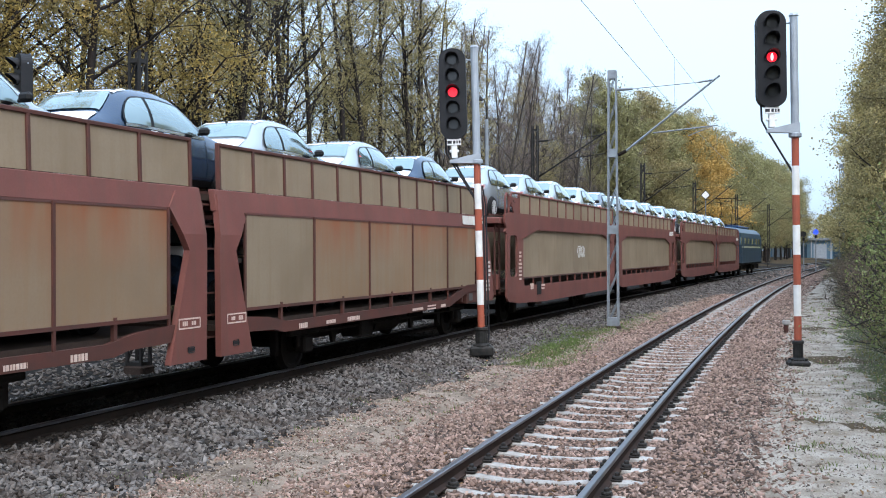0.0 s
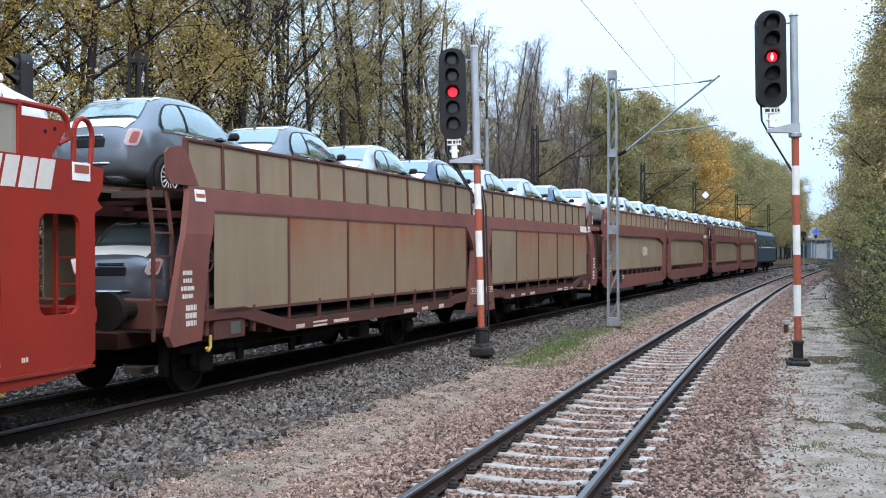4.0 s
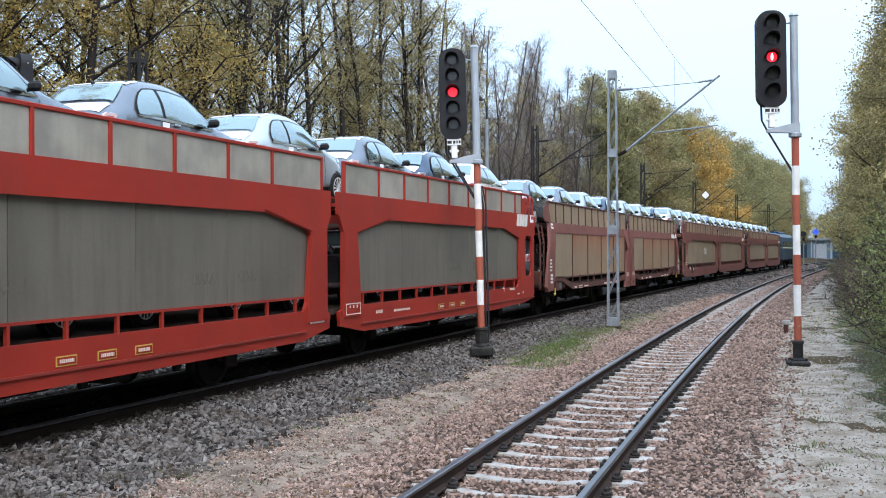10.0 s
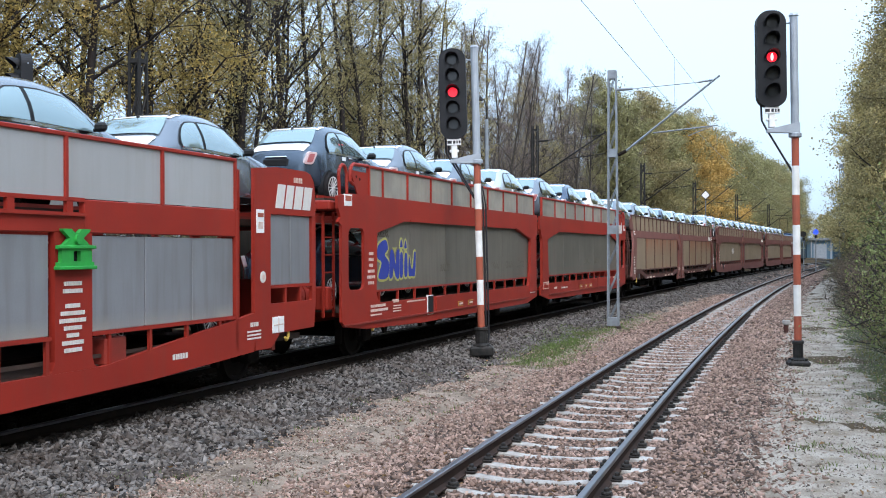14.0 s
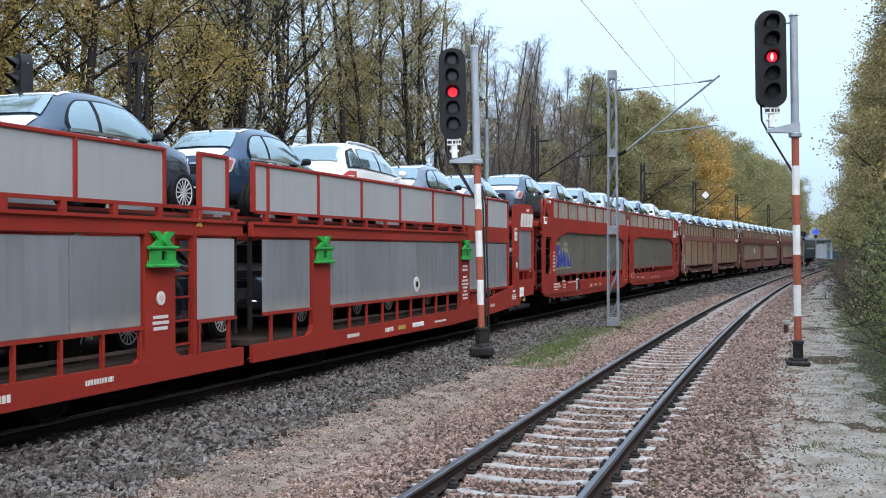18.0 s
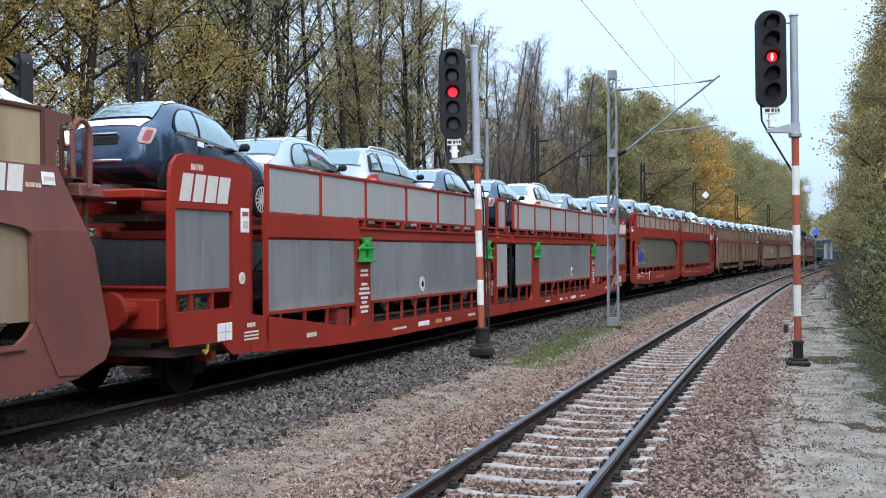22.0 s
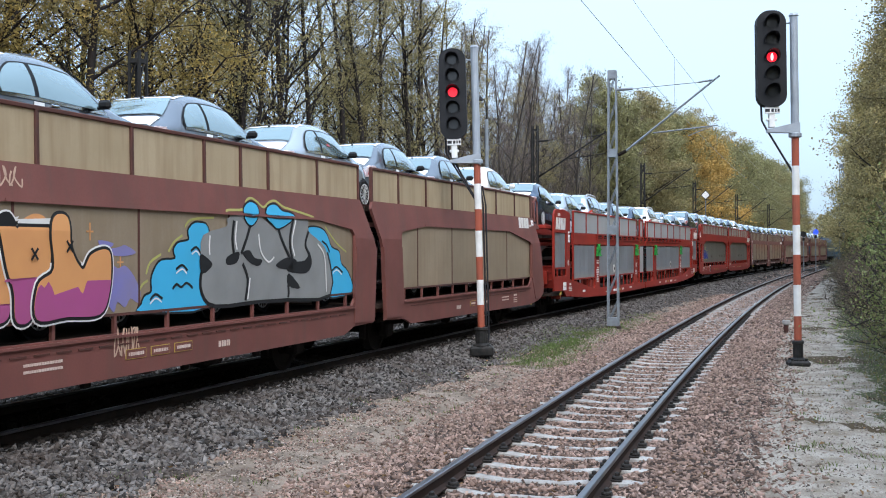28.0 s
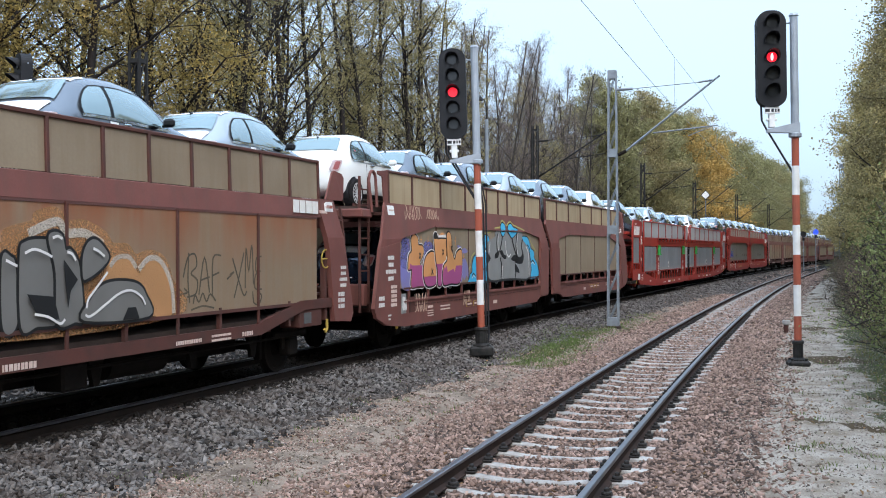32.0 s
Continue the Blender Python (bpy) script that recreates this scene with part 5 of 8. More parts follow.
UPPER = [("C2", 2.44, ((55.75, "g"), (59.5, "g"), (63.1, "s"))), ("C1", 2.44, ((66.75, "n"), (70.4, "s"), (74.1, "s"), (77.6, "n"))),
         ("D2", 2.58, ((28.7, "d"), (32.45, "g"), (36.2, "g"))), ("D1", 2.58, ((39.85, "b"), (43.7, "g"), (47.3, "n"), (50.85, "w"))),
         ("E2", 2.25, ((0.48, "s"), (4.2, "S"), (8.2, "d"))), ("E1", 2.25, ((12.5, "n"), (16.6, "W"), (20.4, "g"), (24.0, "g"))),
         ("F2", 2.53, ((-29.4, "w"), (-26.1, "g"), (-22.5, "g"), (-18.75, "s"))), ("F1", 2.53, ((-15.25, "g"), (-11.9, "g"), (-8.2, "w"))),
         ("G1", 2.46, ((-41.0, "g"), (-37.3, "g"), (-33.8, "s"))), ("G2", 2.46, ((-48.5, "g"), (-44.7, "s"))),
         ("B2", 2.58, ((82.5, "s"), (86.1, "s"), (89.6, "s"), (93.4, "b"))), ("B1", 2.58, ((96.9, "g"), (100.2, "s"), (103.9, "b"), (107.2, "s"))),
         ("A2", 2.58, ((111.4, "s"), (115.1, "g"), (118.6, "s"), (122.2, "b"))), ("A1", 2.58, ((125.8, "s"), (129.4, "g"), (133.0, "s")))]
LOWER = [("C2", 0.73, ((56.2, "g"), (59.9, "n"), (63.6, "g"))), ("C1", 0.73, ((68.9, "n"), (72.6, "g"), (76.3, "g"))), ("D2", 0.75, ((28.6, "n"), (32.3, "g"), (36.2, "n"))), ("D1", 0.75, ((40.4, "g"), (44.0, "g"), (47.6, "n"))),
         ("E2", 0.45, ((1.9, "g"), (5.8, "n"), (9.2, "n"))), ("E1", 0.45, ((14.0, "g"), (17.8, "n"), (22.3, "n"))), ("F2", 0.75, ((-27.9, "n"), (-24.2, "n"), (-20.5, "g"))), ("F1", 0.75, ((-16.2, "n"), (-12.4, "g"), (-8.9, "g"))),
         ("G1", 0.73, ((-42.6, "g"), (-38.8, "n"), (-35.0, "g")))]
for key, z, cars in UPPER + LOWER:
    for u, kind in cars:
        load(key, kind, u, z)
# the last car of the lift wagon stands nose down on sloping wheel trays
load("E2", "n", -3.08, 2.35, 5)
unit, f = UNITS["E2"][:2]
for s in (-1, 1):
    tray = plate(bmesh.new(), apoly(f, [(0.3, 2.21), (3.4, 2.21), (3.4, 2.254), (0.3, 2.522)]), [], s * 0.48, s * 0.86)
    part("wheel_tray", tray, M_RED, unit, "sloping red wheel tray")


# ---- the electric locomotive at the head ----
M_LOCO = mat("blue_green_locomotive_paint", (0.016, 0.05, 0.085), 0.4, dark=(0.014, 0.03, 0.05), scale=1.2, amount=0.5, streak=0.3)
M_LOCOBLUE = mat("blue_locomotive_roof_paint", (0.025, 0.06, 0.14), 0.45, dark=(0.03, 0.06, 0.14), scale=1.5, amount=0.5)
M_STRIPE = mat("pale_yellow_stripe", (0.55, 0.55, 0.36), 0.5, scale=4, amount=0.3)


def locomotive(lo, hi):
    L = hi - lo
    h = L / 2
    loco = tagged(new("electric_locomotive"), "blue electric locomotive with a pale waist stripe, heading the train", "locomotive")
    bm = bmesh.new()
    rings = []
    prof = lambda w, t: [(-w, 1.0), (-w, 2.9), (-w * 0.93, 3.3), (-w * 0.7, t - 0.1), (-w * 0.35, t), (w * 0.35, t), (w * 0.7, t - 0.1), (w * 0.93, 3.3), (w, 2.9), (w, 1.0)]
    for x, w, t in ((-h + 0.35, 1.2, 3.35), (-h + 0.6, 1.36, 3.6), (-h + 1.1, 1.46, 3.75), (h - 1.1, 1.46, 3.75), (h - 0.6, 1.36, 3.6), (h - 0.35, 1.2, 3.35)):
        rings.append([bm.verts.new((x, y, z)) for y, z in prof(w, t)])
    for p, q in zip(rings, rings[1:]):
        for i in range(10):
            bm.faces.new((p[i], p[(i + 1) % 10], q[(i + 1) % 10], q[i]))
    bm.faces.new(rings[0][::-1])
    bm.faces.new(rings[-1])
    bmesh.ops.recalc_face_normals(bm, faces=bm.faces)
    part("body", bm, M_LOCO, loco)
    for s in (-1, 1):
        part("waist_stripe", boxed(-h + 1.1, h - 1.1, s * 1.46 - 0.01, s * 1.46 + 0.01, 2.16, 2.28), M_STRIPE, loco, "pale yellow stripe")
        for x in (-4.6, -2.6, 0.0, 2.6, 4.6):
            part("side_window", boxed(x - 0.5, x + 0.5, s * 1.46 - 0.012, s * 1.46 + 0.012, 2.45, 2.9), M_GLASS, loco)
        for x in (-h + 1.75, h - 1.75):
            part("cab_door", boxed(x - 0.32, x + 0.32, s * 1.46 - 0.014, s * 1.46 + 0.014, 1.1, 2.95), M_LOCO, loco)
        for x in (-h + 0.95, h - 0.95):
            part("cab_window", boxed(x - 0.3, x + 0.25, s * 1.43 - 0.03, s * 1.43 + 0.03, 2.4, 2.95), M_GLASS, loco)
    for e in (-1, 1):
        for y in (-0.55, 0.55):
            part("windscreen", boxed(e * (h - 0.4) - 0.06, e * (h - 0.4) + 0.06, y - 0.42, y + 0.42, 2.45, 3.0), M_GLASS, loco)
        for y in (-0.87, 0.87):
            bm = bmesh.new()
            rod(bm, (e * (h - 0.4), y, 1.05), (e * (h + 0.0), y, 1.05), 0.1, 0.1, 10)
            rod(bm, (e * h, y, 1.05), (e * (h + 0.08), y, 1.05), 0.24, 0.24, 16)
            part("buffer", bm, M_UNDER, loco)
        bg = part("bogie", boxed(e * 4.3 - 2.2, e * 4.3 + 2.2, -1.15, 1.15, 0.45, 0.85, 0.04), M_UNDER, loco)
        for x in (-1.5, 1.5):
            for y in (-0.75, 0.75):
                bm = bmesh.new()
                rod(bm, (e * 4.3 + x, y - 0.07, 0.6), (e * 4.3 + x, y + 0.07, 0.6), 0.6, 0.6, 28)
                part("wheel", bm, M_UNDER, bg)
            part("axle_box", boxed(e * 4.3 + x - 0.2, e * 4.3 + x + 0.2, -1.3, -1.1, 0.42, 0.78, 0.03), M_UNDER, bg)
    part("frame", boxed(-h + 0.4, h - 0.4, -1.4, 1.4, 0.85, 1.02, 0.02), M_UNDER, loco)
    part("roof_hatch", boxed(-3.2, 3.2, -0.75, 0.75, 3.72, 3.92, 0.05), M_LOCOBLUE, loco)
    for e in (-1, 1):
        pan = part("pantograph_base", boxed(e * 4.6 - 0.9, e * 4.6 + 0.9, -0.6, 0.6, 3.86, 3.94, 0.01), M_LOCOBLUE, loco)
        bm = bmesh.new()
        up = 2.0 if e < 0 else 0.22
        for y in (-0.5, 0.5):
            rod(bm, (e * 4.6 - 0.8, y, 3.94), (e * 4.6 + 0.9, y * 0.8, 3.98 + up * 0.5), 0.025, 0.025, 6)
            rod(bm, (e * 4.6 + 0.9, y * 0.8, 3.98 + up * 0.5), (e * 4.6 - 0.1, y * 0.9, 4.0 + up), 0.02, 0.02, 6)
        rod(bm, (e * 4.6 - 0.1, -0.85, 4.0 + up), (e * 4.6 - 0.1, 0.85, 4.0 + up), 0.03, 0.03, 6)
        part("pantograph", bm, M_UNDER, pan)
    MOVERS.append((loco, (lo + hi) / 2, L * 0.33, pose(0, 0, ZR - ZT)))


locomotive(137.0, 152.4)


# ---- light signals ----
M_MASTGREY = mat("blue_grey_mast_paint", (0.36, 0.40, 0.45), 0.5, 0.2, scale=3, amount=0.4, fine=0.2)
M_BANDRED = mat("faded_red_band_paint", (0.36, 0.085, 0.05), 0.55, dark=(0.24, 0.09, 0.06), scale=5, amount=0.5, fine=0.25)
M_BANDWHITE = mat("white_band_paint", (0.74, 0.74, 0.73), 0.5, dark=(0.5, 0.48, 0.45), scale=5, amount=0.4)
M_HEAD = mat("dull_black_signal_housing", (0.010, 0.011, 0.014), 0.55, dark=(0.02, 0.02, 0.023), scale=3, amount=0.5, fine=0.2)
M_BASEBLACK = mat("tarred_black_base", (0.012, 0.012, 0.012), 0.6, dark=(0.05, 0.045, 0.04), scale=7, amount=0.5)
M_LENS = mat("unlit_signal_lens", (0.03, 0.033, 0.037), 0.2, amount=0.0)
M_REDGLOW = mat("lit_red_signal_lens", (0.9, 0.012, 0.03), 0.3, amount=0.0, glow=0.75)
M_HOTGLOW = mat("lit_red_signal_core", (1.0, 0.4, 0.42), 0.3, amount=0.0, glow=1.6)
M_SIGNWHITE = mat("white_enamel_plate", (0.8, 0.8, 0.79), 0.4, scale=10, amount=0.2)
M_INK = mat("black_sign_ink", (0.03, 0.03, 0.035), 0.6, amount=0.0)
M_GALV = mat("galvanised_steel", (0.25, 0.28, 0.31), 0.5, 0.3, dark=(0.14, 0.15, 0.17), scale=6, amount=0.5, fine=0.25)
M_CABLE = mat("black_cable_sheath", (0.02, 0.02, 0.024), 0.6, amount=0.2, scale=8)


def signal(x, y, z, turn, lean, top, head_z, head_off, label, head_half=0.96, feet=False, core=False, box_left=True, bands=(0.49, 0.53, 0.49, 0.55, 0.455, 0.54, 0.44)):
    """A five-lamp colour-light signal on a banded mast; the third lamp shows red."""
    sig = tagged(new("railway_signal"), label, "railway signal", "light signals")
    sig.matrix_basis = pose(x, y, z, 0, lean, turn)
    bm = bmesh.new()
    w_ = 0.21 if feet else 0.25
    box(bm, -w_, w_, -0.2, 0.2, 0.0 if feet else -0.1, 0.12, 0.04)
    foot = part("base", bm, M_BASEBLACK, sig, "tarred black footing")
    bm = bmesh.new()
    g = 0.78 if feet else 1.0
    lathe(bm, [(0.19 * g, 0.06), (0.19 * g, 0.14), (0.13 * g, 0.18), (0.13 * g, 0.44), (0.15 * g, 0.46), (0.15 * g, 0.5), (0.09, 0.52)], 14)
    part("socket", bm, M_BASEBLACK, foot)
    for i in range(4):
        bm = bmesh.new()
        a = math.pi / 4 + i * math.pi / 2
        rod(bm, (0.19 * math.cos(a), 0.17 * math.sin(a), 0.02), (0.19 * math.cos(a), 0.17 * math.sin(a), 0.16), 0.03, 0.03, 6)
        part("anchor_bolt", bm, M_BASEBLACK, foot)
    if feet:
        for fx, fy in ((-0.14, -0.12), (0.02, -0.02), (0.14, -0.12)):
            part("leg", rod(bmesh.new(), (fx, fy, -0.3), (fx, fy, 0.02), 0.032, 0.032, 6), M_GALV, foot, "pale steel leg")
    edge = 0.5
    for i, high in enumerate(bands):
        bm = bmesh.new()
        rod(bm, (0, 0, edge), (0, 0, edge + high), 0.074, 0.074, 14)
        part("mast_band", bm, M_BANDRED if i % 2 == 0 else M_BANDWHITE, sig, "red band" if i % 2 == 0 else "white band")
        edge += high
    bm = bmesh.new()
    rod(bm, (0, 0, edge), (0, 0, top), 0.082, 0.078, 14)
    rod(bm, (0, 0, top), (0, 0, top + 0.05), 0.1, 0.07, 14)
    part("mast", bm, M_MASTGREY, sig, "grey upper mast")
    bm = bmesh.new()
    lathe(bm, [(0.1, edge - 0.02), (0.13, edge), (0.13, edge + 0.06), (0.1, edge + 0.08)], 14)
    part("mast_collar", bm, M_MASTGREY, sig)
    # head
    hx, w, d = head_off, 0.285, 0.12
    bm = bmesh.new()
    outline = rounded(hx - w, hx + w, head_z - head_half, head_z + head_half, 0.24, 6)
    plate(bm, outline, [], -d, d)
    head = part("signal_head", bm, M_HEAD, sig, "dull black five-lamp housing")
    for i in range(5):
        lz = head_z + head_half * 0.74 - i * head_half * 0.355
        bm = bmesh.new()
        rod(bm, (hx, -d - 0.02, lz), (hx, -d + 0.02, lz), 0.1, 0.1, 20)
        lens = part("lens", bm, M_REDGLOW if i == 2 else M_LENS, head, "lit red lamp" if i == 2 else "unlit lamp")
        bm = bmesh.new()
        n = 18
        a0, a1 = radians(-25), radians(205)
        rows = []
        for rr, yy0, in ((0.135, -d), (0.15, -d), (0.15, -d - 0.27), (0.135, -d - 0.27)):
            ring = []
            for k in range(n + 1):
                a = a0 + (a1 - a0) * k / n
                yy = yy0 if yy0 == -d else -d - 0.06 - 0.21 * max(0.0, math.sin(a) * 0.9 + 0.1)
                ring.append(bm.verts.new((hx + rr * math.cos(a), yy, lz + rr * math.sin(a))))
            rows.append(ring)
        for p, q in zip(rows, rows[1:] + rows[:1]):
            for k in range(n):
                bm.faces.new((p[k], p[k + 1], q[k + 1], q[k]))
        part("lamp_hood", bm, M_HEAD, head)
        if i == 2:
            bm = bmesh.new()
            plate(bm, [(hx + 0.028 * math.cos(k * 0.5236), lz + 0.075 * math.sin(k * 0.5236)) for k in range(12)], [], -d - 0.028, -d - 0.021)
            if core:
                part("lamp_core", bm, M_HOTGLOW, head)
    zb = head_z - head_half
    bm = bmesh.new()
    box(bm, hx - 0.15, hx + 0.15, -0.1, -0.08, zb - 0.13, zb + 0.01, 0.008)
    board = part("name_board", bm, M_SIGNWHITE, sig, "white name board with small black writing")
    for a, b in ((-0.14, -0.05), (-0.02, 0.03), (0.05, 0.08), (0.1, 0.14)):
        part("writing", boxed(hx + a, hx + b, -0.104, -0.1, zb - 0.095, zb - 0.035), M_INK, board)
    bm = bmesh.new()
    box(bm, hx - 0.06, hx + 0.06, -0.08, 0.06, zb - 0.4, zb + 0.02, 0.01)
    box(bm, hx - 0.1, hx + 0.1, -0.06, 0.04, zb - 0.27, zb - 0.22, 0.01)
    part("head_bracket", bm, M_SIGNWHITE, sig, "white bracket")
    bm = bmesh.new()
    plate(bm, [(hx - 0.1, zb - 0.44), (0.0, zb - 0.32), (0.08, zb - 0.32), (0.08, zb - 0.56), (0.0, zb - 0.52), (hx - 0.1, zb - 0.5)], [], -0.1, 0.05)
    part("bracket_arm", bm, M_MASTGREY, sig, "grey arm")
    bm = bmesh.new()
    rod(bm, (hx + w, 0.02, head_z + head_half * 0.75), (0.0, 0.02, head_z + head_half * 0.75), 0.018, 0.018, 6)
    part("top_stay", bm, M_MASTGREY, sig)
    bm = bmesh.new()
    for o in ((0.0,) if box_left else (0.0, 0.06)):
        tube(bm, [(hx - 0.19 + o, 0.05, zb + 0.05), (hx - 0.18 + o, 0.05, zb - 0.25), (hx - 0.08 + o, 0.03, zb - 0.45), (-0.05 + o * 0.3, 0.02, zb - 1.3), (-0.05 + o * 0.3, 0.02, zb - 1.5)], 0.022, 6)
    part("signal_cable", bm, M_CABLE, sig)
    if not box_left:
        bm = bmesh.new()
        for xx in (0.105, 0.16):
            tube(bm, [(xx * 0.6, 0.06, zb - 1.0), (xx, 0.06, zb - 1.4), (xx, 0.06, 0.35), (xx * 0.7, 0.02, 0.1)], 0.018, 6)
        part("cable_conduit", bm, M_CABLE, sig)
    return sig


signal(0.815, 22.8, 0.03, -4.0, -1.25, 6.45, 5.47, -0.47, "banded red and white signal mast, red lit, beside the train", box_left=False)
signal(7.06, 21.4, -0.16, -6.0, -0.5, 6.98, 6.12, -0.455, "banded red and white signal mast, red lit, beside the path", box_left=True, feet=True, core=True, bands=(0.5, 0.62, 0.6, 0.59, 0.6, 0.58, 0.58))
signal(-9.33, 23.62, 0.3, -54.0, 0.0, 5.6, 5.2, 0.47, "hooded signal with its red lit, behind the train")


# ---- catenary ----
def lattice_mast(x, y, z, turn, height, material, label, w=0.15, steps=9):
    """Four corner angles with zig-zag lacing."""
    mast = tagged(new("catenary_mast"), label, "catenary mast", "catenary masts")
    mast.matrix_basis = pose(x, y, z, 0, 0, turn)
    for sx in (-1, 1):
        for sy in (-1, 1):
            bm = bmesh.new()
            wt = w * 0.72
            heavy = 1.0 if material is M_GALV else 1.35
            rod(bm, (sx * w, sy * w, 0), (sx * wt, sy * wt, height), 0.028 * heavy, 0.024 * heavy, 4)
            part("corner_angle", bm, material, mast)
    n = steps
    for side in range(4):
        for i in range(n):
            z0, z1 = height * i / n + 0.1, height * (i + 1) / n - 0.05
            r0, r1 = w * (1 - 0.28 * z0 / height), w * (1 - 0.28 * z1 / height)
            if side in (0, 2):
                s = -1 if side == 0 else 1
                a, b = (-r0, s * r0, z0), (r1, s * r1, z1)
            else:
                s = -1 if side == 1 else 1
                a, b = (s * r0, -r0, z0), (s * r1, r1, z1)
            bm = bmesh.new()
            rod(bm, a, b, 0.016, 0.016, 4)
            part("lacing", bm, material, mast)
    for zz in (0.0, height * 0.36, height * 0.66, height - 0.25):
        r = w * (1 - 0.28 * zz / height) + 0.012
        bm = boxed(-r, r, -r, r, zz + 0.02, zz + (0.27 if material is M_GALV else 0.1))
        part("tie_plate", bm, material, mast)
    part("footing", boxed(-w - 0.06, w + 0.06, -w - 0.06, w + 0.06, -0.5, 0.03, 0.03), M_BROWNBALLAST, mast, "dirty concrete footing")
    return mast


def cantilever(mast, reach, z_low, z_top, z_contact, material, sign=1):
    bm = bmesh.new()
    rod(bm, (sign * 0.16, 0, z_low), (sign * 0.4, 0, z_low + 0.12), 0.05, 0.05, 8)
    part("insulator", bm, M_UNDER, mast, "ribbed brown insulator")
    bm = bmesh.new()
    rod(bm, (sign * 0.4, 0, z_low + 0.12), (sign * (reach + 0.2), 0, z_top), 0.035, 0.03, 8)
    part("cantilever_tube", bm, material, mast, "slanting steel tube")
    bm = bmesh.new()
    rod(bm, (sign * 0.12, 0, z_top - 0.28), (sign * 0.6, 0, z_top - 0.27), 0.04, 0.04, 8)
    rod(bm, (sign * 0.6, 0, z_top - 0.27), (sign * reach, 0, z_top - 0.15), 0.012, 0.012, 6)
    rod(bm, (sign * (reach - 0.4), 0, z_top - 0.17), (sign * reach, 0, z_top - 0.12), 0.03, 0.03, 6)
    part("top_tie", bm, material, mast)
    bm = bmesh.new()
    xr = sign * (0.4 + (reach - 0.2) * (z_contact + 0.15 - z_low) / (z_top - z_low))
    rod(bm, (xr, 0, z_contact + 0.12), (sign * (reach + 0.15), 0, z_contact + 0.28), 0.022, 0.022, 6)
    rod(bm, (sign * reach, 0, z_contact + 0.27), (sign * (reach - 0.7), 0, z_contact), 0.012, 0.012, 6)
    part("registration_arm", bm, material, mast)


M_DARKMAST = mat("weathered_dark_mast_steel", (0.022, 0.021, 0.021), 0.7, dark=(0.012, 0.011, 0.01), scale=4, amount=0.5)
m1 = lattice_mast(5.06, 32.0, -0.1, -17.0, 7.6, M_GALV, "pale grey lattice catenary mast between the tracks")
cantilever(m1, 2.9, 5.1, 7.32, 5.6, M_GALV)
for s, off, high in ((20.4, -3.0, 5.95), (48.4, -3.0, 7.6), (72.6, -3.0, 7.8), (95.5, -3.4, 8.0), (118.0, -3.0, 8.0), (145.0, -3.0, 8.0)):
    x, y, th = (float(v) for v in on(TRAIN, s, off))
    mm = lattice_mast(x, y, 0.0, -math.degrees(th), high, M_DARKMAST, "dark weathered catenary mast behind the train", 0.15, 8)
    if high > 7.0:
        cantilever(mm, 2.9, 5.4, high - 0.4, 6.0, M_DARKMAST)


m2 = lattice_mast(28.2, 76.0, 0.2, -25.0, 8.0, M_GALV, "pale grey lattice catenary mast beside the path", 0.17, 8)


# wire colour lightened to hold the sky's glare on it
M_WIRE = mat("glare_lightened_wire", (0.22, 0.22, 0.23), 0.4, 0.4, amount=0.2, scale=3)


def overhead_line(curve, z_c, z_m, spans, label, zig, wire, shift=0.0, sag=1.0):
    line = tagged(new("overhead_line"), label, "overhead line", "overhead lines")
    for name, r in (("contact_wire", 0.005), ("messenger_wire", 0.004)):
        bm = bmesh.new()
        pts = []
        for i, (a, b) in enumerate(zip(spans, spans[1:])):
            for k in range(8):
                t = k / 8
                o = shift + zig * (1 - 2 * t) * (1 if i % 2 else -1)
                x, y, _ = on(curve, a + (b - a) * t, o)
                pts.append((float(x), float(y), z_c if name == "contact_wire" else z_m - sag * 4 * t * (1 - t)))
        wire_v, wire_f = [], []
        for i, p in enumerate(pts):
            wire_v += [(p[0] - r, p[1], p[2] - r), (p[0] + r, p[1], p[2] - r), (p[0], p[1], p[2] + r)]
            if i:
                wire_f += [(3 * i - 3 + k, 3 * i - 3 + (k + 1) % 3, 3 * i + (k + 1) % 3, 3 * i + k) for k in range(3)]
        bm.free()
        part(name, raw(name, wire_v, wire_f, wire), None, line)
        if name == "messenger_wire":
            for j, p in enumerate(pts):
                if j % 2 == 1:
                    bm = bmesh.new()
                    rod(bm, p, (p[0], p[1], z_c), 0.003, 0.003, 4)
                    part("dropper", bm, wire, line)
    return line


overhead_line(NEAR, 5.62, 6.98, (-16.0, 33.5, 82.0, 132.0, 180.0), "catenary wires hung over the near track", 0.04, M_WIRE, -0.22, 0.3)
overhead_line(TRAIN, 6.1, 7.4, (0.0, 48.4, 72.6, 95.5, 118.0, 145.0, 180.0), "catenary wires hung over the train", 0.15, M_DARKMAST)


# ---- lineside things ----
def lamp_post(x, y, z, h):
    lp = tagged(new("lamp_post"), "tall concrete lamp post with a small hooded lamp behind the train", "lamp post")
    lp.matrix_basis = pose(x, y, z)
    bm = bmesh.new()
    rod(bm, (0, 0, 0), (0, 0, h), 0.11, 0.08, 10)
    part("post", bm, M_GALV, lp)
    bm = bmesh.new()
    tube(bm, [(0, 0, h), (-0.02, 0, h + 0.6), (-0.1, 0, h + 0.9), (-0.3, 0, h + 1.0)], 0.03, 6)
    part("arm", bm, M_DARKMAST, lp)
    bm = bmesh.new()
    lathe(bm, [(0.02, 0.2), (0.12, 0.14), (0.2, 0.0), (0.18, -0.02)], 12, at=(-0.32, 0, h + 0.9))
    part("lamp_shade", bm, M_DARKMAST, lp)


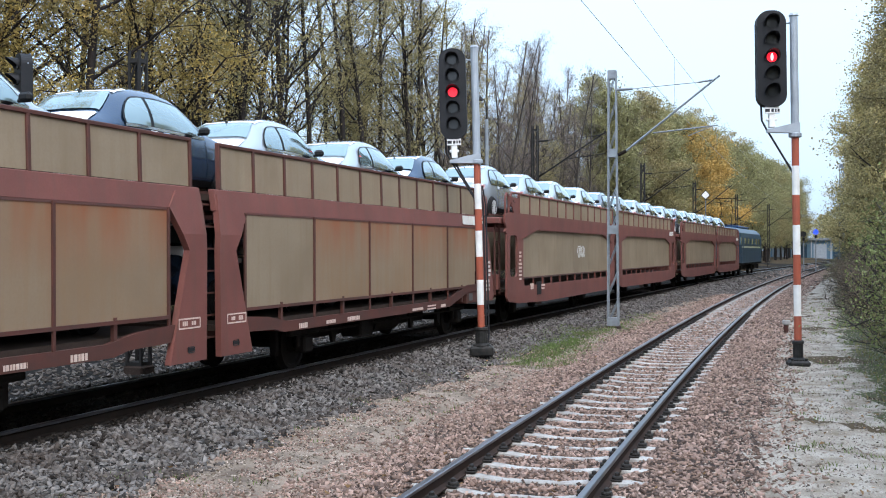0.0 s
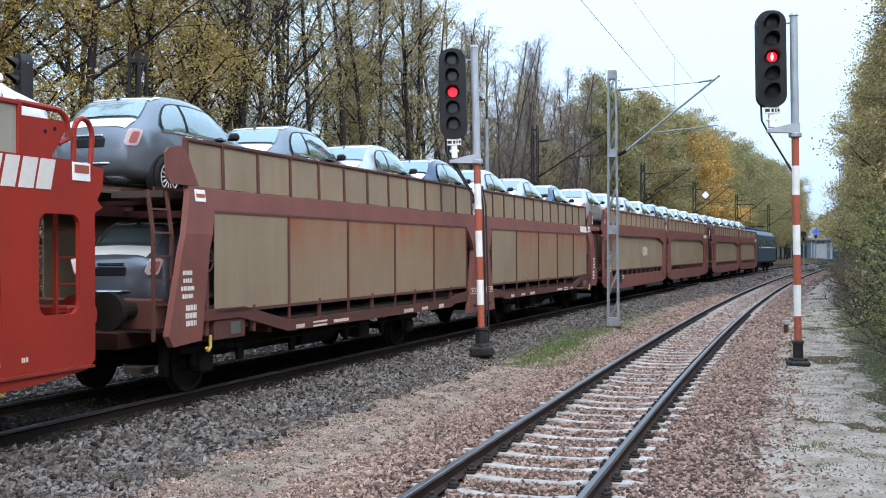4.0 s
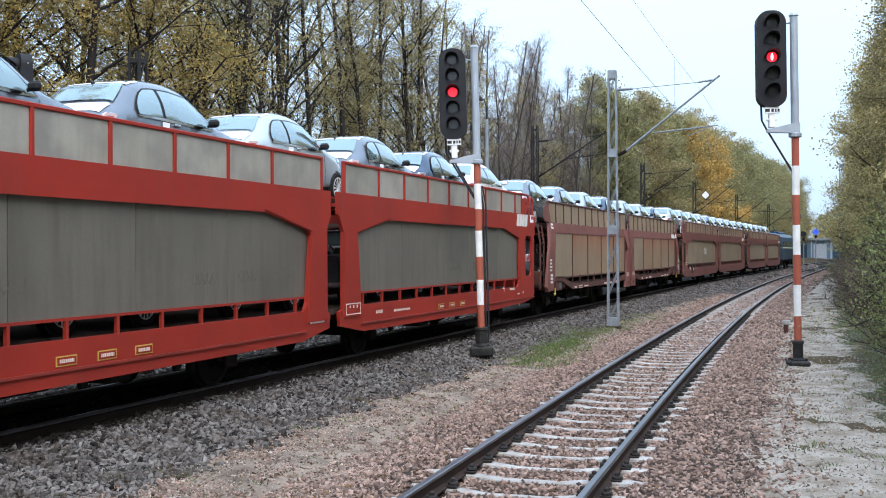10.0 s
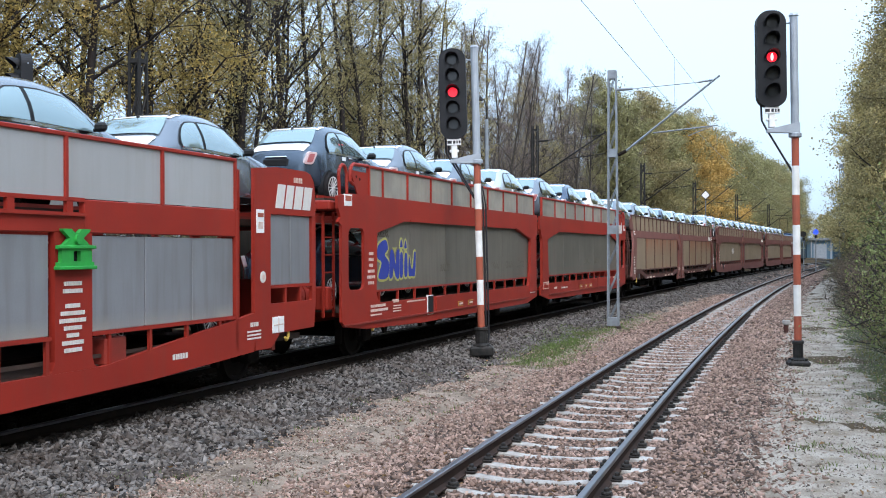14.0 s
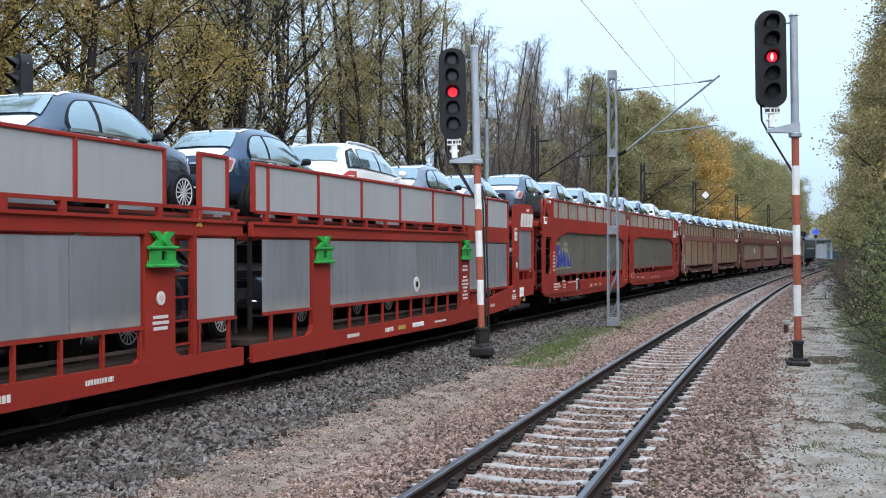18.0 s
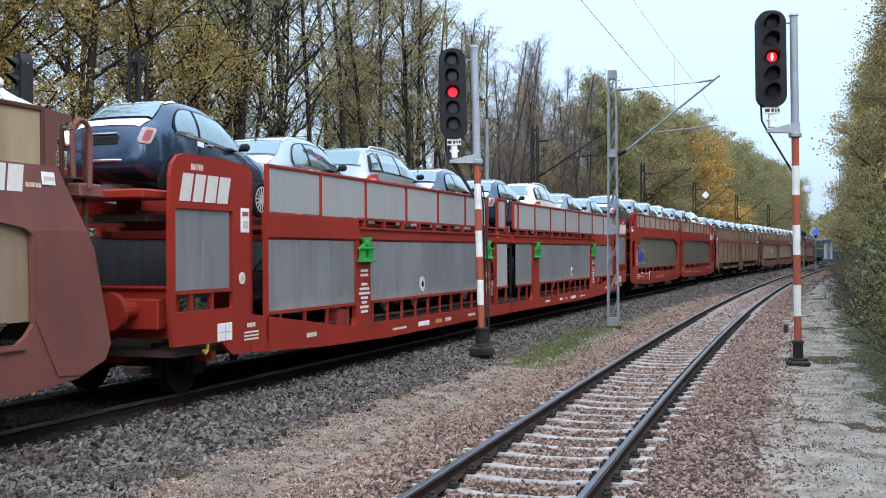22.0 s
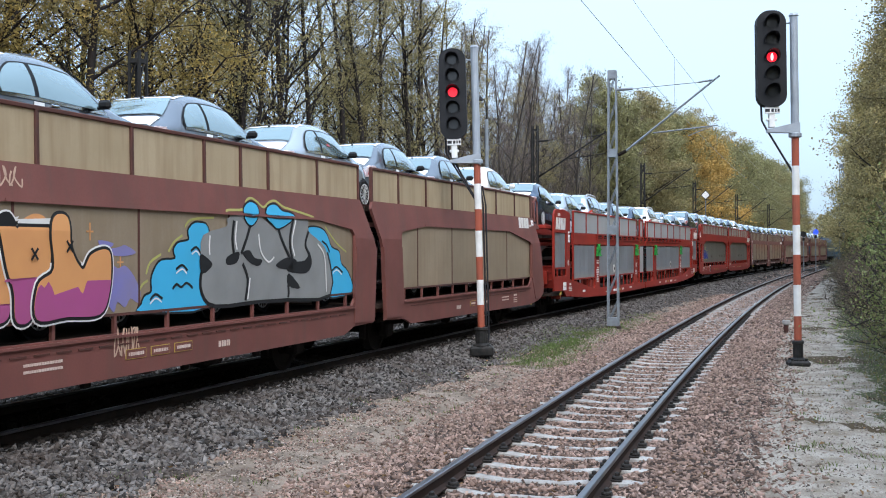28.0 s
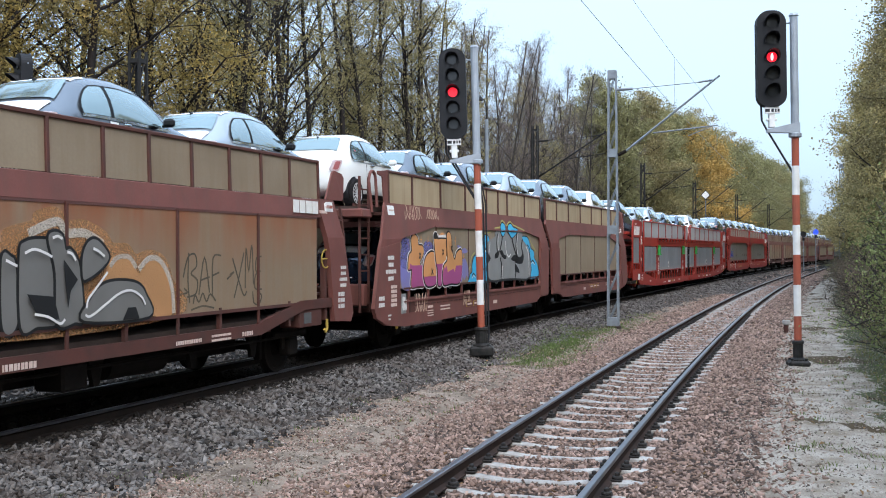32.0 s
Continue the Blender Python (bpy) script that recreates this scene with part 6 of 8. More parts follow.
lamp_post(2.05, 50.0, 0.1, 8.2)


def diamond_board(x, y, z):
    b = tagged(new("diamond_sign"), "grey-white diamond board on a thin post behind the train", "railway sign")
    b.matrix_basis = pose(x, y, z, 0, 0, -15)
    part("post", rod(bmesh.new(), (0, 0.03, 0), (0, 0.03, 6.9), 0.04, 0.04, 8), M_GALV, b)
    part("board", plate(bmesh.new(), [(-0.36, 6.7), (0, 6.32), (0.36, 6.7), (0, 7.08)], [], -0.015, 0.015), M_BANDWHITE, b, "grey-white diamond board")
    part("board_edge", plate(bmesh.new(), [(-0.41, 6.7), (0, 6.27), (0.41, 6.7), (0, 7.13)], [[(-0.33, 6.7), (0, 6.36), (0.33, 6.7), (0, 7.04)]], -0.02, 0.02), M_DARKMAST, b)


bx, by, _ = (float(v) for v in on(TRAIN, 95.0, -2.4))
diamond_board(bx, by, 0.1)


def marker_stub(x, y, z):
    st = tagged(new("marker_post"), "short rusty marker post with a pale cap beside the path", "marker post")
    st.matrix_basis = pose(x, y, z, 0, 3, 20)
    part("post", boxed(-0.05, 0.05, -0.05, 0.05, -0.1, 0.2, 0.012), M_BROWN_DARK, st)
    part("cap", boxed(-0.1, 0.1, -0.09, 0.09, 0.17, 0.32, 0.035), M_CONCRETE, st, "pale concrete cap")


marker_stub(9.75, 30.6, -0.15)


def disc_signal(x, y, z, h, color_mat, label):
    d = tagged(new("disc_signal"), label, "railway signal")
    d.matrix_basis = pose(x, y, z, 0, 0, -20)
    part("post", rod(bmesh.new(), (0, 0.1, 0), (0, 0.1, h), 0.06, 0.06, 8), M_GALV, d)
    part("disc", rod(bmesh.new(), (0, -0.05, h), (0, 0.05, h), 0.3, 0.3, 20), color_mat, d, "round board")
    part("housing", boxed(-0.12, 0.12, -0.02, 0.2, h - 0.7, h - 0.35, 0.03), M_DARKMAST, d)


M_BLUELAMP = mat("deep_blue_lamp", (0.02, 0.06, 0.6), 0.3, amount=0.0, glow=0.8)
disc_signal(41.6, 120.0, -0.3, 4.5, M_BLUELAMP, "post with a round blue lamp beside the far tracks")
disc_signal(38.9, 116.0, -0.3, 4.2, M_DARKMAST, "post with a dark round board beside the far tracks")


def far_hall(x, y, turn):
    M_FARBLUE = mat("pale_blue_cladding", (0.12, 0.20, 0.27), 0.6, scale=0.6, amount=0.4, dark=(0.08, 0.14, 0.19))
    hall = tagged(new("depot_building"), "low pale blue depot building far off across the tracks", "building")
    hall.matrix_basis = pose(x, y, 0, 0, 0, turn)
    part("wall", boxed(-9, 9, 0, 10, -0.5, 4.4), M_FARBLUE, hall)
    part("roof", boxed(-9.6, 9.6, -0.8, 10.6, 4.4, 5.0, 0.05), M_GALV, hall, "flat grey roof")
    for i in range(4):
        part("doorway", boxed(-8 + i * 4.2, -5.2 + i * 4.2, -0.06, 0.0, -0.4, 3.6), M_LOCO if i % 2 else M_MASTGREY, hall, "tall door leaf")
        part("pillar", boxed(-8.6 + i * 4.2, -8.3 + i * 4.2, -0.35, 0.0, -0.4, 4.4), M_MASTGREY, hall)


far_hall(84.0, 245.0, -18.0)


# ---- trees and shrubs ----
M_BARK = mat("dark_damp_bark", (0.034, 0.028, 0.026), 0.9, dark=(0.016, 0.014, 0.013), scale=5, amount=0.6, fine=0.4, fine_scale=30, bump=0.5)
M_BARKGREY = mat("grey_brown_bark", (0.06, 0.052, 0.047), 0.9, dark=(0.04, 0.035, 0.03), scale=5, amount=0.6, fine=0.4, fine_scale=30, bump=0.4)


def leaf_mat(name, color, other, spread=0.4):
    m = mat(name, color, 0.6, dark=other, scale=0.55, amount=0.75, spread=spread, island=True)
    nt = m.node_tree
    b = nt.nodes["Principled BSDF"]
    tr = nt.nodes.new("ShaderNodeBsdfTranslucent")
    mx = nt.nodes.new("ShaderNodeMixShader")
    mx.inputs[0].default_value = 0.35
    nt.links.new(b.inputs["Base Color"].links[0].from_socket, tr.inputs["Color"])
    nt.links.new(b.outputs[0], mx.inputs[1])
    nt.links.new(tr.outputs[0], mx.inputs[2])
    nt.links.new(mx.outputs[0], nt.nodes["Material Output"].inputs["Surface"])
    return m


M_LEAF_YELLOW = leaf_mat("yellowing_olive_leaves", (0.37, 0.265, 0.08), (0.2, 0.162, 0.06), 0.5)
M_LEAF_OLIVE = leaf_mat("dull_olive_leaves", (0.31, 0.255, 0.11), (0.19, 0.165, 0.08), 0.4)
M_LEAF_ORANGE = leaf_mat("orange_autumn_leaves", (0.5, 0.31, 0.09), (0.36, 0.26, 0.09))
M_LEAF_GREEN = leaf_mat("late_green_leaves", (0.285, 0.265, 0.125), (0.18, 0.175, 0.09))
M_LEAF_DUSK = leaf_mat("dusky_olive_leaves", (0.45, 0.36, 0.165), (0.28, 0.25, 0.105))
M_LEAF_MELLOW = leaf_mat("mellow_yellow_green_leaves", (0.33, 0.275, 0.118), (0.19, 0.165, 0.082))
M_LEAF_TAN = leaf_mat("tan_olive_leaves", (0.31, 0.25, 0.12), (0.19, 0.165, 0.08))
M_LEAF_BROWN = leaf_mat("brown_dry_leaves", (0.2, 0.15, 0.105), (0.12, 0.095, 0.07))
M_LEAF_SHRUB = leaf_mat("green_shrub_leaves", (0.21, 0.25, 0.085), (0.14, 0.155, 0.06))
M_LEAF_DARK = leaf_mat("dark_olive_shrub_leaves", (0.19, 0.175, 0.08), (0.12, 0.11, 0.055))
M_TWIG = mat("grey_brown_twigs", (0.19, 0.155, 0.14), 0.9, dark=(0.11, 0.09, 0.08), scale=0.7, amount=0.7, spread=0.3, island=True)


class Wood:
    """Collects tapered branches and leaves as raw arrays."""

    def __init__(self, seed):
        self.r = random.Random(seed)
        self.v, self.f, self.tips = [], [], []

    def limb(self, pts, r0, r1, n):
        base = len(self.v)
        for i, p in enumerate(pts):
            d = (pts[min(i + 1, len(pts) - 1)] - pts[max(i - 1, 0)]).normalized()
            a = d.orthogonal().normalized()
            b = d.cross(a)
            r = r0 + (r1 - r0) * i / (len(pts) - 1)
            for k in range(n):
                t = 2 * math.pi * k / n
                self.v.append(p + a * (r * math.cos(t)) + b * (r * math.sin(t)))
        for i in range(len(pts) - 1):
            for k in range(n):
                q = (k + 1) % n
                self.f.append((base + i * n + k, base + i * n + q, base + (i + 1) * n + q, base + (i + 1) * n + k))

    def grow(self, start, way, length, r0, level, bend=0.25):
        r = self.r
        n = max(3, int(length / (0.9 if level == 0 else 0.55)))
        n = min(n, 12 if level == 0 else 5)
        pts, p, d = [start], start.copy(), way.normalized()
        for i in range(n):
            d = (d + Vector((r.uniform(-1, 1), r.uniform(-1, 1), r.uniform(-0.3, 0.9))) * bend * (0.35 if level == 0 else 0.6)).normalized()
            p = p + d * (length / n)
            pts.append(p.copy())
        self.limb(pts, r0, r0 * (0.22 if level == 0 else 0.3), (8, 5, 4, 3)[level])
        return pts


def make_tree(seed, height, trunk_r, n_limbs, low, leaf_n, leaf_size, material, bark, reach=0.3, upright=0.9, stems=1, clump=0.5, slim=0.55, rise=0.0, per=0, tuft=0.25):
    """A trunk mesh and a crown mesh."""
    w = Wood(seed)
    r = w.r
    for st in range(stems):
        lean = Vector((r.uniform(-1, 1), r.uniform(-1, 1), 0)) * (0.05 if stems == 1 else 0.14)
        off = Vector((r.uniform(-0.5, 0.5), r.uniform(-0.5, 0.5), 0)) if stems > 1 else Vector()
        h = height * (1 if st == 0 else r.uniform(0.65, 0.95))
        tr = w.grow(off + Vector((0, 0, -0.4)), Vector((0, 0, 1)) + lean, h + 0.4, trunk_r * (1 if st == 0 else 0.7), 0, 0.12)
        for i in range(n_limbs):
            t = low + (0.97 - low) * (i + r.random()) / n_limbs
            k = min(int(t * (len(tr) - 1)), len(tr) - 2)
            p = tr[k].lerp(tr[k + 1], t * (len(tr) - 1) - k)
            a = r.uniform(0, 2 * math.pi)
            ln = height * reach * (1.15 - t) * r.uniform(0.6, 1.2) + 0.5
            limb = w.grow(p, Vector((math.cos(a), math.sin(a), upright * r.uniform(0.5, 1.3))), ln, trunk_r * (0.42 - 0.3 * t) + 0.01, 1)
            w.tips += limb[2:]
            for q in limb[1:]:
                for _ in range(2):
                    b = r.uniform(0, 2 * math.pi)
                    tw = w.grow(q, Vector((math.cos(b), math.sin(b), r.uniform(-0.1, 1.0))), ln * r.uniform(0.25, 0.5), 0.018, 2, 0.4)
                    w.tips += tw[1:]
                    if r.random() < 0.7:
                        c = r.uniform(0, 2 * math.pi)
                        t3 = w.grow(tw[1], Vector((math.cos(c), math.sin(c), r.uniform(0, 0.9))), ln * r.uniform(0.15, 0.3), 0.009, 3, 0.4)
                        w.tips += t3[1:]
    trunk = raw("trunk", w.v, w.f, bark, True)
    rs = np.random.RandomState(seed)
    tips = np.array([tuple(t) for t in w.tips])
    if per:
        heads = tips[rs.randint(0, len(tips), max(20, leaf_n // per))]
        heads = heads + rs.randn(len(heads), 3) * np.array([clump, clump, clump * 0.7]) * 0.5
        width = tuft * (0.5 + rs.rand(len(heads)))
        own = (len(heads) * rs.rand(leaf_n) ** 1.25).astype(int)
        c = heads[own] + rs.randn(leaf_n, 3) * np.array([1.0, 1.0, 0.6]) * width[own][:, None]
    else:
        c = tips[rs.randint(0, len(tips), leaf_n)] + rs.randn(leaf_n, 3) * np.array([clump, clump, clump * 0.7]) * 0.5
    a = rs.randn(leaf_n, 3)
    a[:, 2] = np.abs(a[:, 2]) + rise
    a /= np.linalg.norm(a, axis=1)[:, None]
    b = np.cross(a, rs.randn(leaf_n, 3))
    b /= np.linalg.norm(b, axis=1)[:, None]
    s = leaf_size * (0.6 + 0.8 * rs.rand(leaf_n, 1))
    v = np.stack([c - a * s, c + b * s * slim, c + a * s, c - b * s * slim], 1).reshape(-1, 3)
    crown = raw("crown", v, np.arange(leaf_n * 4).reshape(-1, 4), material)
    return trunk, crown


def plant(name, meshes, x, y, z, turn, size, label, category, group, crown_name="crown"):
    t = tagged(new(name), label, category, group)
    t.matrix_basis = pose(x, y, z, 0, 0, turn) @ Matrix.Scale(size, 4)
    part("trunk" if category == "tree" else "stem", meshes[0], None, t)
    part(crown_name, meshes[1], None, t)
    return t


YELLOW = [make_tree(11 + i, 18.0, 0.19, 20, 0.16, 25000, 0.041, M_LEAF_YELLOW, M_BARK, 0.22, 0.8, 1, 0.7, per=60, tuft=0.27) for i in range(4)]
OLIVE = [make_tree(21 + i, 18.0, 0.17, 20, 0.25, 12000, 0.04, M_LEAF_OLIVE, M_BARK, 0.2, 1.0, 1, 0.7, per=45, tuft=0.24) for i in range(4)]
SPARSE = [make_tree(71 + i, 18.5, 0.15, 17, 0.3, 9500, 0.039, M_LEAF_MELLOW, M_BARK, 0.17, 1.3, 1 + i % 2, 0.6, per=30, tuft=0.2) for i in range(4)]
BARE = [make_tree(31 + i, 18.5, 0.13, 26, 0.15, 9000, 0.17, M_TWIG, M_BARKGREY, 0.15, 1.7, 1 + i % 2, 0.5, 0.03, 1.2) for i in range(4)]
FULL = [make_tree(41 + i, 17.0, 0.2, 24, 0.12, 24000, 0.085, M_LEAF_TAN if i % 2 else M_LEAF_MELLOW, M_BARK, 0.27, 0.7, 1, 0.7, per=70, tuft=0.42) for i in range(3)]
GREEN = [make_tree(81 + i, 17.0, 0.2, 24, 0.14, 24000, 0.085, M_LEAF_GREEN, M_BARK, 0.25, 0.7, 1, 0.7, per=70, tuft=0.42) for i in range(3)]
EDGE = [make_tree(91 + i, 17.0, 0.2, 30, 0.08, 40000, 0.075, (M_LEAF_DUSK, M_LEAF_TAN, M_LEAF_DUSK)[i], M_BARK, 0.25, 0.7, 1, 0.7, per=60, tuft=0.38) for i in range(3)]
ORANGE = [make_tree(51, 15.0, 0.2, 24, 0.12, 13000, 0.1, M_LEAF_ORANGE, M_BARK, 0.27, 0.7, 1, 0.9, per=60, tuft=0.42)]
SHRUB = [make_tree(61 + i, 3.6, 0.03, 9, 0.06, 8000, 0.036, (M_LEAF_SHRUB, M_LEAF_BROWN, M_LEAF_DARK)[i], M_BARKGREY, 0.5, 0.9, 6, 0.35) for i in range(3)]
T_LABEL = {"y": "tall slender tree with thinning yellow-olive leaves", "o": "tall slender tree with dull olive autumn leaves", "b": "tall bare grey-barked tree with a few brown leaves", "f": "broad tree with a dense green-olive crown", "r": "broad tree with a glowing orange autumn crown",
           "p": "tall dark-trunked tree thinly hung with olive leaves", "g": "broad tree with a dense dull green crown", "e": "bushy tree with dense dusky olive leaves beside the path"}
T_SET = {"y": YELLOW, "o": OLIVE, "b": BARE, "f": FULL, "r": ORANGE, "p": SPARSE, "g": GREEN, "e": EDGE}
rnd = random.Random(8)


def wood_row(s0, s1, step, off, kinds, jitter=1.2, curve=TRAIN, size=(0.9, 1.1)):
    s = s0
    while s < s1:
        k = kinds(s)
        ss, oo = s + rnd.uniform(-0.4, 0.4) * step, off + rnd.uniform(-jitter, jitter)
        x, y, _ = (float(v) for v in on(curve, ss, oo))
        z = float(ground_height(np.array([x]), np.array([y]))[0]) - 0.1
        plant("tree", rnd.choice(T_SET[k]), x, y, z, rnd.uniform(0, 360), rnd.uniform(*size), T_LABEL[k], "tree", "trees along the line")
        s += step * rnd.uniform(0.75, 1.25)


def left_kind(s):
    q = rnd.random()
    if s < 33:
        return "y" if q < 0.42 else ("o" if q < 0.7 else "p")
    if s < 58:
        return "p" if q < 0.6 else ("o" if q < 0.9 else "y")
    if s < 91:
        return "b" if q < 0.5 else ("o" if q < 0.75 else "p")
    if s < 100:
        return "g" if q < 0.5 else ("b" if q < 0.75 else "f")
    return "f" if q < 0.4 else "g"


wood_row(10, 60, 2.5, -10.5, left_kind)
wood_row(60, 67, 2.8, -10.5, left_kind, 1.2, TRAIN, (0.7, 0.78))
wood_row(67, 92, 2.2, -10.5, left_kind, 1.2, TRAIN, (0.7, 0.85))
wood_row(92, 130, 2.8, -10.5, left_kind, 1.2, TRAIN, (0.8, 0.96))
wood_row(8, 64, 5.0, -14.5, lambda s: left_kind(s * 0.85), 1.6)
wood_row(64, 140, 3.4, -14.5, lambda s: left_kind(s * 0.84), 1.6, TRAIN, (0.8, 0.94))
wood_row(38, 62, 3.4, -12.8, lambda s: "p" if rnd.random() < 0.65 else "o", 0.8)
wood_row(14, 70, 15.0, -20.0, left_kind, 2.2)
wood_row(70, 150, 4.5, -20.0, lambda s: left_kind(s * 0.69), 2.2, TRAIN, (0.75, 0.9))
wood_row(128, 260, 5.0, -11.5, lambda s: "g" if rnd.random() < 0.6 else "f", 2.0, TRAIN, (0.95, 1.1))
wood_row(135, 270, 6.0, -19.0, lambda s: "g", 3.0, TRAIN, (0.85, 1.05))
wood_row(90, 97, 3.6, -9.4, lambda s: "g", 0.3, TRAIN, (0.84, 0.9))
wood_row(101, 128, 4.4, -9.0, lambda s: "f" if s < 106 else "g", 0.6, TRAIN, (0.9, 1.0))
wood_row(138, 190, 6.0, -8.6, lambda s: "g", 0.6, TRAIN, (0.85, 1.0))
wood_row(60, 92, 3.2, -12.5, lambda s: "b", 1.0, TRAIN, (0.7, 0.86))
for s, o in ((119.5, -7.4), (125.0, -7.0), (129.0, -8.0)):
    x, y, _ = (float(v) for v in on(TRAIN, s, o))
    plant("tree", ORANGE[0], x, y, 0.3, s * 7, 1.05, T_LABEL["r"], "tree", "trees along the line")
wood_row(52, 112, 5.0, 6.8, lambda s: "e", 0.6, NEAR, (0.7, 0.9))
wood_row(112, 250, 6.5, 5.4, lambda s: "e", 0.8, NEAR, (0.62, 0.86))
wood_row(40, 250, 6.0, 9.6, lambda s: "e", 1.2, NEAR, (0.78, 1.0))
wood_row(335, 415, 8.0, -2.0, lambda s: "f", 14.0, NEAR, (0.55, 0.8))

for s, o, kind in ((26.0, -11.5, "y"), (28.4, -12.8, "y")):
    x, y, _ = (float(v) for v in on(TRAIN, s, o))
    plant("tree", YELLOW[int(s) % 4], x, y, 0.3, s * 31, 1.0, T_LABEL[kind], "tree", "trees along the line")

S_LABEL = ("leafy green shrub at the edge of the path", "brown leafless-looking shrub at the edge of the path", "dull olive shrub at the edge of the woods")


def shrub(k, curve, s, off, size):
    x, y, _ = (float(v) for v in on(curve, s, off))
    z = float(ground_height(np.array([x]), np.array([y]))[0]) - 0.1
    plant("shrub", SHRUB[k], x, y, z, rnd.uniform(0, 360), size, S_LABEL[k], "shrub", "lineside shrubs", "foliage")


for s, off, k, size in ((15.9, 4.3, 0, 0.6), (17.5, 4.3, 2, 0.7), (19.1, 4.5, 0, 0.85), (21.3, 4.6, 0, 0.95), (23.4, 4.9, 2, 0.95), (25.0, 4.5, 1, 0.7), (26.6, 5.0, 0, 1.0), (29.8, 4.5, 1, 0.7), (31.5, 5.2, 0, 0.9), (34.0, 4.4, 1, 0.68), (36.5, 4.8, 1, 0.7),
                        (39.3, 4.2, 1, 0.68), (42.0, 4.6, 1, 0.72), (45.7, 4.3, 1, 0.7), (50.0, 4.2, 1, 0.75), (54.1, 4.2, 1, 0.75), (59.0, 4.2, 2, 0.75), (64.6, 4.4, 1, 0.8), (71.0, 4.6, 2, 0.9), (80.0, 5.0, 2, 1.0), (90.0, 5.0, 2, 1.0),
                        (22.0, 6.2, 2, 1.3), (27.0, 6.4, 0, 1.4), (33.0, 6.4, 2, 1.3), (39.0, 6.4, 0, 1.3), (45.0, 6.6, 2, 1.3), (52.0, 6.8, 0, 1.4)):
    shrub(k, NEAR, s, off + 0.45, size * 0.85)
s = 6.0
while s < 150:
    shrub(rnd.choice((1, 2, 2)), TRAIN, s, -7.5 + rnd.uniform(-1.2, 1.2), rnd.uniform(0.8, 1.5))
    s += 3.2


# the wood goes on unseen beside and behind the camera, added to block skylight
wood_row(-50, 37, 4.5, 12.5, lambda s: "e", 1.5, NEAR, (0.75, 0.95))
wood_row(-55, 10, 5.0, -12.0, lambda s: "o", 2.0, TRAIN, (0.9, 1.1))

# ---- grass, weeds and fallen leaves ----
M_GRASS = leaf_mat("late_green_grass", (0.12, 0.17, 0.05), (0.14, 0.14, 0.06), 0.5)
M_DRYGRASS = leaf_mat("straw_grass", (0.3, 0.25, 0.11), (0.16, 0.15, 0.05), 0.4)
M_FALLEN = leaf_mat("fallen_autumn_leaves", (0.24, 0.14, 0.06), (0.14, 0.08, 0.045), 0.5)


def blades(name, label, material, x, y, seed, height, width, per, spread):
    """Tufts of thin blades standing on the ground at x, y."""
    rs = np.random.RandomState(seed)
    x = np.repeat(x, per) + rs.randn(len(x) * per) * spread
    y = np.repeat(y, per) + rs.randn(len(y) * per) * spread
    z = ground_height(x, y) - 0.01
    n = len(x)
    h = height * (0.4 + 0.9 * rs.rand(n))
    a = rs.rand(n) * 2 * np.pi
    wx, wy = np.cos(a) * width, np.sin(a) * width
    lx, ly = rs.randn(n) * 0.45 * h, rs.randn(n) * 0.45 * h
    v = np.stack([np.stack([x - wx, y - wy, z], -1), np.stack([x + wx, y + wy, z], -1), np.stack([x + lx, y + ly, z + h], -1)], 1).reshape(-1, 3)
    return tagged(part(name, raw(name, v, np.arange(n * 3).reshape(-1, 3), material), None), label, "grass", kind="stuff")


rs = np.random.RandomState(5)
n = 900
ty = np.where(rs.rand(n) < 0.8, 21.5 + 10.0 * rs.rand(n), 31.0 + 8.0 * rs.rand(n))
tx = np.where(ty < 31.5, 1.95 + (ty - 22.3) * 0.25 + rs.randn(n) * 0.4, 4.7 + (ty - 31.0) * 0.34 + rs.randn(n) * 0.35)
blades("grass_patch", "patch of low green grass on the gravel between the tracks", M_GRASS, tx, ty, 6, 0.075, 0.007, 14, 0.1)
n = 500
sy, so = 12 + 40 * rs.rand(n) ** 1.3, 3.8 + 2.0 * rs.rand(n) ** 0.6
tx, ty, _ = on(NEAR, sy, so)
blades("verge_grass", "straggling dry grass along the edge of the path", M_DRYGRASS, tx, ty, 7, 0.2, 0.006, 12, 0.1)
n = 260
sy, so = 12 + 40 * rs.rand(n) ** 1.3, 2.6 + 2.4 * rs.rand(n)
tx, ty, _ = on(NEAR, sy, so)
blades("path_weeds", "small green weeds growing in the gravel path", M_GRASS, tx, ty, 8, 0.06, 0.007, 12, 0.06)
n = 90
sy, so = 8 + 30 * rs.rand(n), -2.2 - 1.9 * rs.rand(n)
tx, ty, _ = on(NEAR, sy, so)
blades("gravel_weeds", "sparse green weeds in the trodden gravel", M_GRASS, tx, ty, 9, 0.06, 0.008, 12, 0.05)
n = 900
sy, so = 8 + 50 * rs.rand(n) ** 1.4, np.where(rs.rand(n) < 0.55, 2.3 + 3.4 * rs.rand(n), -4.2 + 6.0 * rs.rand(n))
tx, ty, _ = on(NEAR, sy, so)
tz = ground_height(tx, ty) + 0.025
a = rs.rand(n) * 6.28
q = 0.022 + 0.022 * rs.rand(n)
v = np.stack([np.stack([tx + np.cos(a + k) * q * w, ty + np.sin(a + k) * q * w, tz + rs.randn(n) * 0.012], -1) for k, w in ((0, 1), (1.57, 0.6), (3.14, 1), (4.71, 0.6))], 1).reshape(-1, 3)
